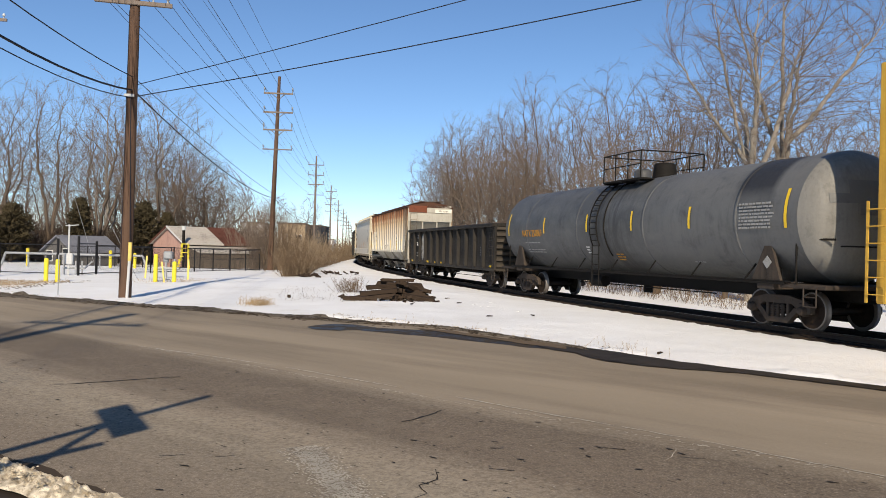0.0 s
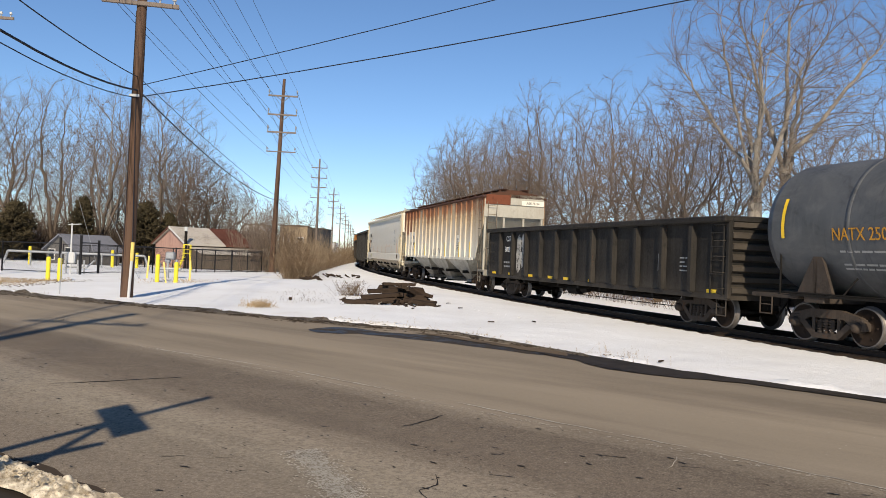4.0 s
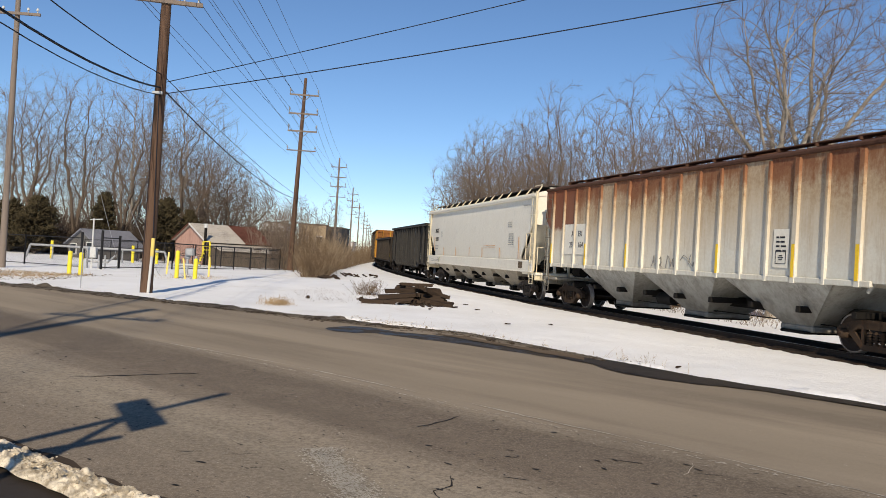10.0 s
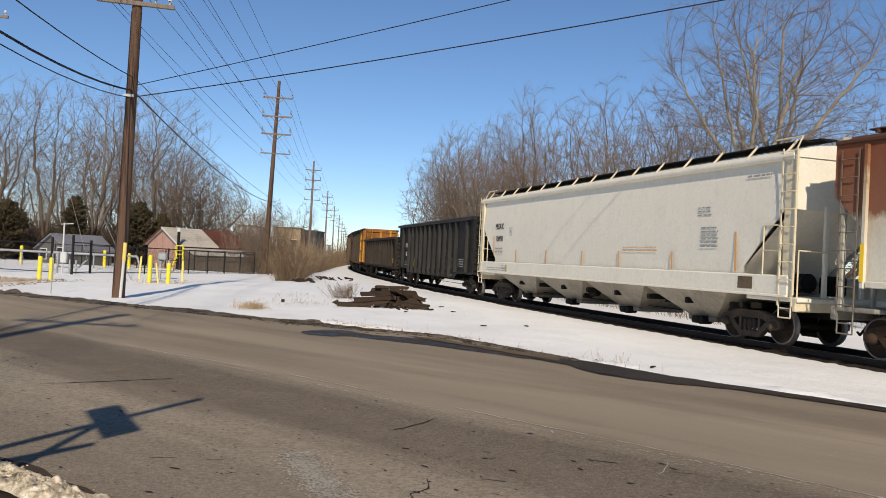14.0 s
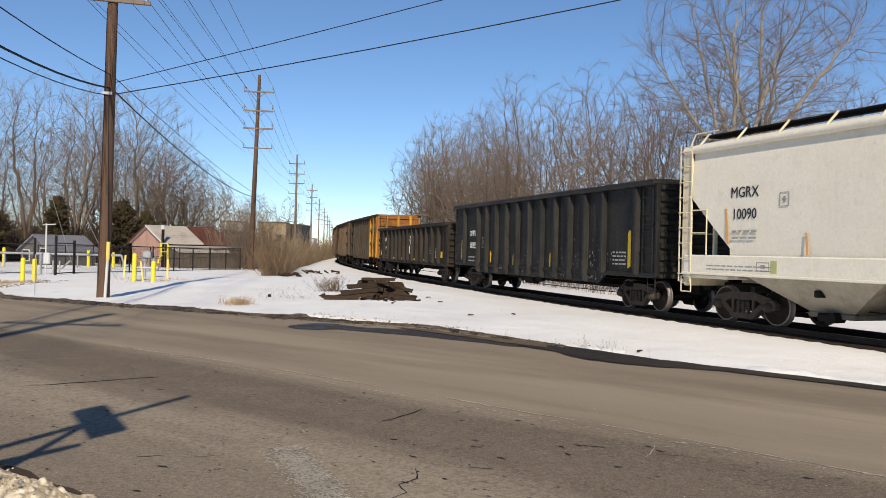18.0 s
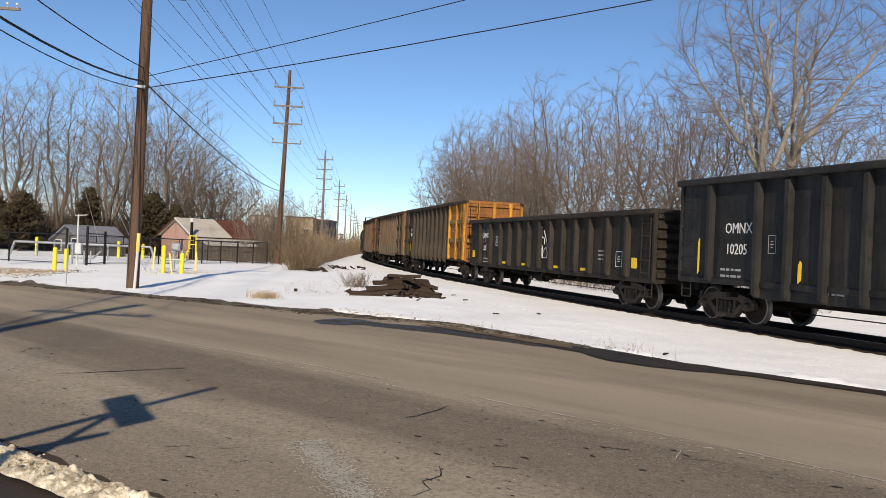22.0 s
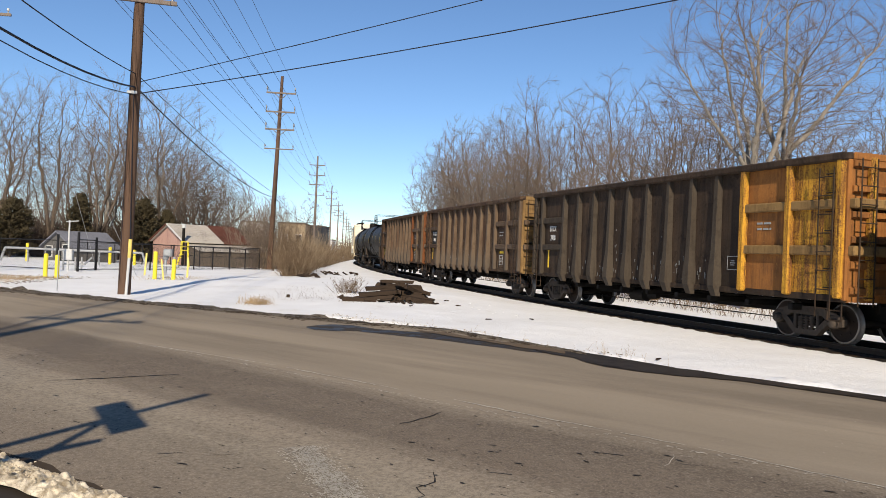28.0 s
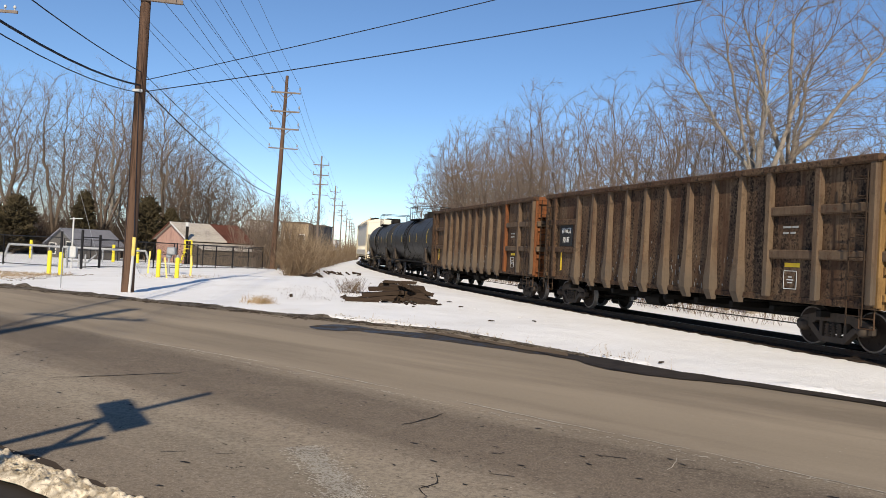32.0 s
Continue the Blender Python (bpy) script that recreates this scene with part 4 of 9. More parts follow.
def add_trucks(car, xs, rusty=False):
    sf, ws, bo = shared(("sf", rusty), lambda: side_frame_mesh(rusty)), shared("ws", wheelset_mesh), shared("bo", bolster_mesh)
    for x in xs:
        tr = part("truck", bo, None, car, "rusty cast-steel freight truck" if rusty else "grimy cast-steel freight truck", Matrix.Translation((x, 0, 0)))
        for y in (-1.0, 1.0):
            part("side_frame", sf, None, tr, "", Matrix.Translation((0, y, 0)) @ Matrix.Rotation(0 if y < 0 else math.pi, 4, "Z"))
        for dx in (-0.89, 0.89):
            w = part("wheelset", ws, None, tr, "steel wheels with bright worn treads", Matrix.Translation((dx, 0, WHEEL_R)))
            WHEELSETS.append((w, dx, random.uniform(0, 6.28)))


def coupler_mesh():
    a = Acc()
    a.box((-0.25, 0, 0), (0.75, 0.16, 0.18), bev=0.02)
    a.prism([(0.08, -0.16), (0.30, -0.18), (0.36, -0.06), (0.26, 0.0), (0.36, 0.10), (0.24, 0.19), (0.08, 0.14)], -0.14, 0.14, axis="z")
    a.path([(0.0, 0.25, 0.02), (0.10, 0.30, -0.22), (0.30, 0.26, -0.42), (0.42, 0.2, -0.36)], 0.028, 8)
    a.box((-0.62, 0, 0.03), (0.12, 0.42, 0.36), bev=0.03)
    return a.mesh("coupler", M_STEEL_DARK)


def add_couplers(car, half):
    me = shared("coupler", coupler_mesh)
    for sgn in (1, -1):
        part("coupler", me, None, car, "", Matrix.Translation((sgn * (half - 0.34), 0, 0.86)) @ Matrix.Rotation(0 if sgn > 0 else math.pi, 4, "Z"))


def ladder_mesh(w, h, rungs, r=0.014, stile=0.035, mat=None, name="ladder"):
    """In x and z, its foot at the origin."""
    a = Acc()
    for x in (-w / 2, w / 2):
        a.box((x, 0, h / 2), (stile, 0.02, h), bev=0.004)
    for i in range(rungs):
        z = h * (i + 0.5) / rungs
        a.tube((-w / 2, -0.03, z), (w / 2, -0.03, z), r, r, 6)
    return a.mesh(name, mat)


def grab_mesh(w, mat, name="grab_iron"):
    a = Acc()
    a.path([(-w / 2, 0, 0), (-w / 2, -0.07, 0), (w / 2, -0.07, 0), (w / 2, 0, 0)], 0.013, 6)
    return a.mesh(name, mat)


def stirrup_mesh(mat):
    a = Acc()
    a.path([(-0.2, 0, 0), (-0.2, 0, -0.42), (0.2, 0, -0.42), (0.2, 0, 0)], 0.018, 6)
    a.tube((-0.2, 0, -0.2), (0.2, 0, -0.2), 0.014, 0.014, 6)
    return a.mesh("step", mat)


def brake_wheel_mesh(mat):
    a = Acc()
    for i in range(16):
        t0, t1 = 2 * math.pi * i / 16, 2 * math.pi * (i + 1) / 16
        a.tube((0, 0.27 * math.cos(t0), 0.27 * math.sin(t0)), (0, 0.27 * math.cos(t1), 0.27 * math.sin(t1)), 0.016, 0.016, 6)
    for i in range(4):
        t = math.pi / 2 * i
        a.tube((0, 0, 0), (0, 0.27 * math.cos(t), 0.27 * math.sin(t)), 0.012, 0.012, 5)
    a.box((-0.09, 0, -0.05), (0.16, 0.3, 0.42), bev=0.03)
    return a.mesh("brake_wheel", mat)


def letters(car, body, size, x, y, z, mat, squeeze=1.0, label=""):
    me = text_mesh(body, size, squeeze=squeeze)
    me.materials.clear()
    me.materials.append(mat)
    return part("lettering", me, None, car, label, Matrix.Translation((x, y, z)))


def bars(car, x, y, z, w, rows, mat, h=0.035, gap=0.09, seed=0):
    """Lines of small print as plain bars."""
    rnd = random.Random(seed)
    a = Acc()
    for r in range(rows):
        xx = -w / 2
        while xx < w / 2 - 0.05:
            l = min(rnd.uniform(0.10, 0.28), w / 2 - xx)
            a.box((xx + l / 2, 0, -r * gap), (l, 0.006, h))
            xx += l + rnd.uniform(0.03, 0.07)
    return tagged(part("small_print", a, mat, car, "", Matrix.Translation((x, y, z))), kind="stuff")


def frame_mark(car, x, y, z, w, h, mat):
    a = Acc()
    for c, s in (((0, 0, h / 2), (w, 0.006, 0.016)), ((0, 0, -h / 2), (w, 0.006, 0.016)), ((w / 2, 0, 0), (0.016, 0.006, h)), ((-w / 2, 0, 0), (0.016, 0.006, h))):
        a.box(c, s)
    for row, k in ((0.16, 0.34), (0.0, 0.5), (-0.16, 0.34)):
        a.box((0, 0, row * h), (w * k, 0.006, 0.025))
    return part("stencil_box", a, mat, car, "", Matrix.Translation((x, y, z)))


def underframe(car, half, zs=0.72, depth=0.34, mat=None, name="centre_sill"):
    a = Acc()
    a.box((0, 0, zs), (2 * half - 0.9, 0.36, depth), bev=0.02)
    for x in np.linspace(-half * 0.72, half * 0.72, 9):
        a.box((x, 0, zs + 0.05), (0.16, 2.7, 0.16), bev=0.02)
    part(name, a, mat or M_STEEL_DARK, car)
    b = Acc()
    b.tube((-1.7, -0.75, zs - 0.1), (-0.9, -0.75, zs - 0.1), 0.2, 0.2, 12)
    b.tube((-0.7, -0.75, zs - 0.08), (-0.25, -0.75, zs - 0.08), 0.14, 0.1, 10)
    b.tube((-half * 0.7, -0.55, zs - 0.3), (half * 0.7, -0.55, zs - 0.3), 0.016, 0.016, 5)
    part("brake_gear", b, M_STEEL_DARK, car)


def gondola(name, label, length, body_half, trucks, z0, z1, ribs, mats, rib_w=0.17, rib_d=0.10, hw=1.5, taper=False, belly=0.0, end_ribs=7):
    """An open-top gondola: sheet sides, pressed posts, chords, ribbed ends."""
    m_side, m_rib, m_end = mats
    car = thing(name, label, "gondola car", "cars of the train")
    bh = body_half
    mid = (z0 + z1) / 2
    for y in (-1, 1):
        a = Acc()
        yy = y * (hw - 0.012)
        if belly > 0:
            # side sheet that hangs lower between the trucks
            k = bh - 3.4
            prof = [(-bh, z0 + belly), (-k - 0.5, z0 + belly), (-k, z0 + 0.02), (k, z0 + 0.02), (k + 0.5, z0 + belly), (bh, z0 + belly), (bh, z1), (-bh, z1)]
        else:
            prof = [(-bh, z0), (bh, z0), (bh, z1), (-bh, z1)]
        a.prism(prof, yy - 0.02, yy + 0.02)
        part("side_panel", a, m_side, car)
        t = Acc().box((0, y * (hw + 0.05), z1 - 0.05), (2 * bh + 0.10, 0.30, 0.17), bev=0.035)
        part("top_chord", t, m_rib if not taper else m_side, car)
        s = Acc().box((0, y * (hw - 0.0), z0 + belly + 0.07), (2 * bh, 0.09, 0.15), bev=0.015)
        part("side_sill", s, m_side, car)
        for i, x in enumerate(ribs):
            def make(taper=taper):
                r = Acc()
                w = rib_w
                top, bot = z1 - 0.13, z0 + (0.03 if belly > 0 or taper else 0.10)
                if taper:
                    # narrow at the head, flaring to a deep foot
                    sec = [(top, w * 0.50, 0.13), (z0 + 1.05, w * 0.66, 0.17), (z0 + 0.42, w * 1.0, 0.22), (z0 + 0.14, w * 1.0, 0.22), (bot - 0.16, w * 0.8, 0.10)]
                else:
                    sec = [(top, w, rib_d * 0.5), (top - 0.10, w, rib_d), (bot + 0.30, w, rib_d), (bot + 0.08, w, rib_d * 0.9), (bot, w * 0.85, rib_d * 0.25)]
                vs = []
                for z, ww, d in sec:
                    vs += [(-ww / 2, 0, z), (-ww * 0.36, -d, z), (ww * 0.36, -d, z), (ww / 2, 0, z)]
                fs = []
                for q in range(len(sec) - 1):
                    for j in range(3):
                        o = q * 4 + j
                        fs.append((o, o + 4, o + 5, o + 1))
                    fs.append((q * 4 + 3, q * 4 + 7, q * 4 + 4, q * 4))
                fs += [(0, 1, 2, 3), tuple(range(len(vs) - 4, len(vs)))[::-1]]
                r.add(vs, fs)
                return r.mesh("post", m_rib)
            long = belly == 0 or abs(x) < bh - 3.0
            me = shared((label, "rib"), make)
            o = part("post", me, None, car, "", Matrix.Translation((x, y * (hw + 0.008), 0)) @ Matrix.Rotation(0 if y < 0 else math.pi, 4, "Z"))
            if not long:
                z_lift = (z1 - z0 - belly) / (z1 - z0)
                o.matrix_basis = Matrix.Translation((x, y * (hw + 0.008), z1 * (1 - z_lift))) @ Matrix.Rotation(0 if y < 0 else math.pi, 4, "Z") @ Matrix.Diagonal((1, 1, z_lift, 1))
    for sgn in (-1, 1):
        a = Acc()
        a.box((sgn * (bh - 0.03), 0, (z0 + belly + z1) / 2), (0.05, 2 * hw - 0.06, z1 - z0 - belly))
        part("end_panel", a, m_end if sgn > 0 else m_side, car)
        for k in range(end_ribs):
            z = z0 + belly + 0.25 + (z1 - z0 - belly - 0.45) * k / max(1, end_ribs - 1)
            def make_end():
                return Acc().prism([(-0.0, -0.10), (0.10, -0.06), (0.10, 0.06), (0.0, 0.10)], -hw + 0.05, hw - 0.05).mesh("end_rib", m_end)
            r = part("end_rib", shared((label, "endrib"), make_end), None, car, "", Matrix.Translation((sgn * (bh - 0.005), 0, z)) @ Matrix.Rotation(0 if sgn > 0 else math.pi, 4, "Z"))
        part("end_chord", Acc().box((sgn * bh, 0, z1 - 0.05), (0.20, 2 * hw - 0.1, 0.17), bev=0.03), m_end, car)
        for y in (-1, 1):
            cp = Acc().box((sgn * (bh - 0.02), y * (hw - 0.01), (z0 + belly + z1) / 2 - 0.04), (0.13, 0.13, z1 - z0 - belly - 0.14), bev=0.02)
            part("corner_post", cp, m_end if sgn > 0 else m_side, car)
    part("floor", Acc().box((0, 0, z0 + belly + 0.06), (2 * bh - 0.2, 2 * hw - 0.2, 0.08)), m_side, car)
    part("load", Acc().box((0, 0, z0 + belly + 0.35), (2 * bh - 0.3, 2 * hw - 0.24, 0.5), bev=0.1), M_MUD, car, "scrap and dirt in the car's bottom")
    underframe(car, length / 2)
    add_couplers(car, length / 2)
    st = shared(("stirrup", m_side.name), lambda: stirrup_mesh(m_side))
    gr = shared(("grab", m_side.name), lambda: grab_mesh(0.42, m_side))
    for sgn in (-1, 1):
        for y in (-1, 1):
            rot = Matrix.Rotation(0 if y < 0 else math.pi, 4, "Z")
            part("step", st, None, car, "", Matrix.Translation((sgn * (bh - 0.3), y * (hw - 0.02), z0 + belly)) @ rot)
            n = int((z1 - z0 - belly) / 0.42)
            for k in range(n):
                part("grab_iron", gr, None, car, "", Matrix.Translation((sgn * (bh - 0.36), y * (hw + 0.008), z0 + belly + 0.3 + k * 0.42)) @ rot)
    if not taper:
        hl = z1 - z0 - belly - 0.35
        ld = shared(("gondola_ladder", label), lambda: ladder_mesh(0.52, hl, 5, 0.014, 0.06, m_rib))
        for sgn, y in ((1, -1), (-1, 1)):
            part("ladder", ld, None, car, "", Matrix.Translation((sgn * (bh - 0.44), y * (hw + 0.06), z0 + belly + 0.12)) @ Matrix.Rotation(0 if y < 0 else math.pi, 4, "Z"))
    part("brake_wheel", shared(("bw", m_side.name), lambda: brake_wheel_mesh(m_side)), None, car, "", Matrix.Translation((-(bh + 0.30), 0.7, z1 - 0.75)))
    add_trucks(car, trucks)
    return car


def yellow_strips(car, xs, y, z, w=0.34, h=0.10):
    me = shared(("strip", w, h), lambda: Acc().box((0, 0, 0), (w, 0.008, h)).mesh("reflective_strip", M_YELLOW))
    for x in xs:
        part("reflective_strip", me, None, car, "yellow reflective strip", Matrix.Translation((x, y, z)))


M_SCUFF = plain("pale_scuff", (0.20, 0.195, 0.185), 0.7, 0.0, 0.5, 15, 0.05)
M_WORN_WHITE = plain("worn_white_overpaint", (0.40, 0.385, 0.35), 0.7, 0.0, 0.5, 9, 0.05)
TRAIN = []


def couple(car, front, rear, t_front, t_rear):
    TRAIN.append((car, (front + rear) / 2, t_front, t_rear))


def offs(front, rear, *ss):
    """Arc lengths along the train turned into x on the car."""
    return [(front + rear) / 2 - s for s in ss]


# --- charcoal low gondola
def css_gondola():
    f, r = 34.8, 53.5
    tr = offs(f, r, 37.1, 51.25)
    bh = 8.95
    ribs = [-7.4 + i * 1.48 for i in range(11)]
    car = gondola("gondola_car", "charcoal-black low gondola with graffiti and yellow strips", r - f, bh, tr, 0.82, 3.0, ribs, (M_CHARCOAL, M_CHARCOAL_RIB, M_CHARCOAL), 0.20, 0.16, 1.48)
    y = -1.494
    letters(car, "CSS", 0.34, -6.62, y, 2.55, M_WHITE_LETTER, 0.95)
    letters(car, "30280", 0.34, -6.62, y, 2.08, M_WHITE_LETTER, 0.92)
    bars(car, -6.62, y, 1.52, 0.85, 2, M_FAINT_LETTER, 0.07, 0.18, 3)
    bars(car, 6.9, y, 1.9, 0.35, 4, M_FAINT_LETTER, 0.04, 0.12, 5)
    frame_mark(car, 5.8, y, 1.75, 0.42, 0.5, M_FAINT_LETTER)
    yellow_strips(car, [-8.3, -6.3, -4.05, -2.1, -0.7, 1.3, 8.25], y, 1.02, 0.42)
    # white overpaint, worn, in a ragged block
    a = Acc()
    rnd = random.Random(4)
    # cells that a ragged noise leaves covered, with runs below
    c = 0.025
    for i in range(-20, 21):
        for k in range(-34, 38):
            x, z = i * c, k * c
            n1 = noise.noise((x * 6, z * 1.6, 2.0))
            lobe = min(abs(x + 0.20 + 0.05 * n1) / 0.19, abs(x - 0.20 - 0.06 * n1) / 0.15)
            ends = max(0.0, abs(z - (-0.02 if x < 0 else 0.06)) - 0.55) / 0.25
            if lobe * 0.72 + ends < 1.0 + 0.55 * n1 + 0.5 * noise.noise((x * 11, z * 5, 6.0)) and noise.noise((x * 8, z * 3, 8.0)) + 0.8 * noise.noise((x * 30, z * 22, 3.0)) > -0.2:
                a.box((x, 0, z), (c, 0.004, c))
    tagged(part("overpaint_patch", a, M_WORN_WHITE, car, "ragged patch of worn white overpaint", Matrix.Translation((-5.15, y - 0.008, 1.95))), kind="stuff")
    couple(car, f, r, tr[0], tr[1])


# --- tall black gondola
def omnx_gondola():
    f, r = 95.1, 114.2
    tr = offs(f, r, 97.5, 111.95)
    bh = 8.85
    ribs = [-7.45, -5.6, -4.55, -3.4, -2.25, -1.1, 0.05, 1.2, 2.35, 3.5, 4.65, 5.85, 7.85]
    car = gondola("gondola_car", "tall black gondola with upright posts and yellow strips", r - f, bh, tr, 0.72, 3.86, ribs, (M_BLACK, M_BLACK_RIB, M_BLACK), 0.17, 0.17, 1.46, belly=0.30, end_ribs=8)
    y = -1.474
    letters(car, "OMNX", 0.40, -6.4, y, 2.5, M_WHITE_LETTER, 0.85)
    letters(car, "10205", 0.40, -6.45, y, 1.95, M_WHITE_LETTER, 0.85)
    bars(car, -6.65, y, 1.42, 0.8, 2, M_FAINT_LETTER, 0.06, 0.17, 9)
    bars(car, 6.75, y, 1.75, 0.8, 4, M_FAINT_LETTER, 0.05, 0.12, 8)
    bars(car, -3.2, y, 1.0, 0.7, 1, M_FAINT_LETTER, 0.05, 0.1, 2)
    frame_mark(car, -5.15, y, 2.1, 0.25, 0.45, M_FAINT_LETTER)
    # upright strips, and white scuffs low on the panels
    for x, w, h, z, mt in ((-8.0, 0.09, 1.0, 1.75, M_YELLOW), (-4.2, 0.11, 0.55, 1.45, M_YELLOW), (-1.68, 0.06, 0.52, 1.35, M_YELLOW), (1.8, 0.09, 0.62, 1.4, M_YELLOW), (4.3, 0.03, 0.5, 1.3, M_FAINT_LETTER), (7.35, 0.17, 1.2, 1.85, M_YELLOW)):
        part("reflective_strip", Acc().prism([(-w / 2, -h / 2), (w / 2, -h / 2 + 0.08), (w / 2, h / 2 - 0.05), (0, h / 2), (-w / 2, h / 2 - 0.12)], 0, 0.008), mt, car, "upright worn yellow strip", Matrix.Translation((x, y - 0.006, z)))
    rnd = random.Random(77)
    a = Acc()
    for i in range(190):
        x = rnd.choice([rnd.gauss(5.25, 0.5), rnd.gauss(2.9, 0.7), rnd.uniform(-1, 8)])
        if min(abs(x - q) for q in ribs) < 0.13:
            continue
        z = 0.85 + abs(rnd.gauss(0, 0.55))
        a.box((x, 0, z), (rnd.uniform(0.006, 0.03), 0.004, rnd.uniform(0.015, 0.09)))
    tagged(part("scuffs", a, M_SCUFF, car, "pale scuffs and runs on the paint", Matrix.Translation((0, y - 0.002, 0))), kind="stuff")
    couple(car, f, r, tr[0], tr[1])


# --- low umber gondola
def low_gondola():
    f, r = 114.3, 133.1
    tr = offs(f, r, 116.85, 131.3)
    bh = 8.95
    ribs = [-7.35, -5.85, -4.45, -3.3, -2.15, -1.0, 0.15, 1.3, 2.45, 3.6, 4.75, 6.1, 7.4]
    car = gondola("gondola_car", "grimy dark umber low gondola with white graffiti strokes", r - f, bh, tr, 0.86, 3.12, ribs, (M_UMBER, M_UMBER_RIB, M_UMBER), 0.18, 0.17, 1.48)
    y = -1.494
    letters(car, "OMNX", 0.33, -6.8, y, 2.35, M_WHITE_LETTER, 0.85)
    letters(car, "335", 0.33, -6.85, y, 1.75, M_WHITE_LETTER, 0.85)
    bars(car, -6.6, y, 1.25, 0.8, 2, M_FAINT_LETTER, 0.05, 0.16, 12)
    frame_mark(car, -5.15, y, 2.1, 0.26, 0.42, M_WHITE_LETTER)
    bars(car, 5.45, y, 1.8, 0.4, 3, M_FAINT_LETTER, 0.05, 0.14, 15)
    frame_mark(car, 6.75, y, 1.55, 0.42, 0.5, M_WHITE_LETTER)
    yellow_strips(car, [-4.1, -1.7, 1.7, 4.1], y, 1.12, 0.42)
    yellow_strips(car, [-8.55, 7.75], y, 1.45, 0.34, 0.34)
    # thin white spray-can strokes, and a pale rubbed patch over the number
    g = Acc()
    for pts in ([(-0.42, 0.0), (-0.40, 0.62), (-0.34, 0.85), (-0.30, 0.55)], [(-0.34, 0.15), (-0.20, 0.62), (-0.10, 0.70)], [(-0.30, 0.05), (-0.12, 0.30), (0.10, 0.22), (0.12, 0.0)],
                [(-0.45, -0.55), (-0.38, -0.18), (-0.15, -0.05), (0.0, -0.28), (-0.05, -0.55)], [(0.05, -0.25), (0.3, -0.12), (0.42, -0.35), (0.38, -0.55)], [(-0.45, -0.55), (0.40, -0.55)], [(0.02, 0.55), (0.36, 0.05), (0.42, -0.1)]):
        for p, q in zip(pts[:-1], pts[1:]):
            g.tube((p[0], 0, p[1]), (q[0], 0, q[1]), 0.016, 0.013, 4)
    g.prism([(-0.40, -0.50), (0.0, -0.50), (-0.05, -0.30), (-0.18, -0.14), (-0.34, -0.22)], -0.004, 0.004)
    tagged(part("graffiti", g, M_WHITE_LETTER, car, "white spray-painted strokes", Matrix.Translation((0.40, y - 0.004, 2.0))), kind="stuff")
    a = Acc()
    c = 0.03
    for i in range(-20, 21):
        for k in range(-34, 34):
            x, z = i * c, k * c
            if noise.noise((x * 14, z * 2.2, 1.0)) + 0.7 * noise.noise((x * 25, z * 18, 4.0)) > 0.46 and abs(x) < 0.58:
                a.box((x, 0, z), (c, 0.003, c))
    tagged(part("rubbed_patch", a, M_SCUFF, car, "thin pale rubbed paint", Matrix.Translation((-6.6, y - 0.001, 1.95))), kind="stuff")
    couple(car, f, r, tr[0], tr[1])


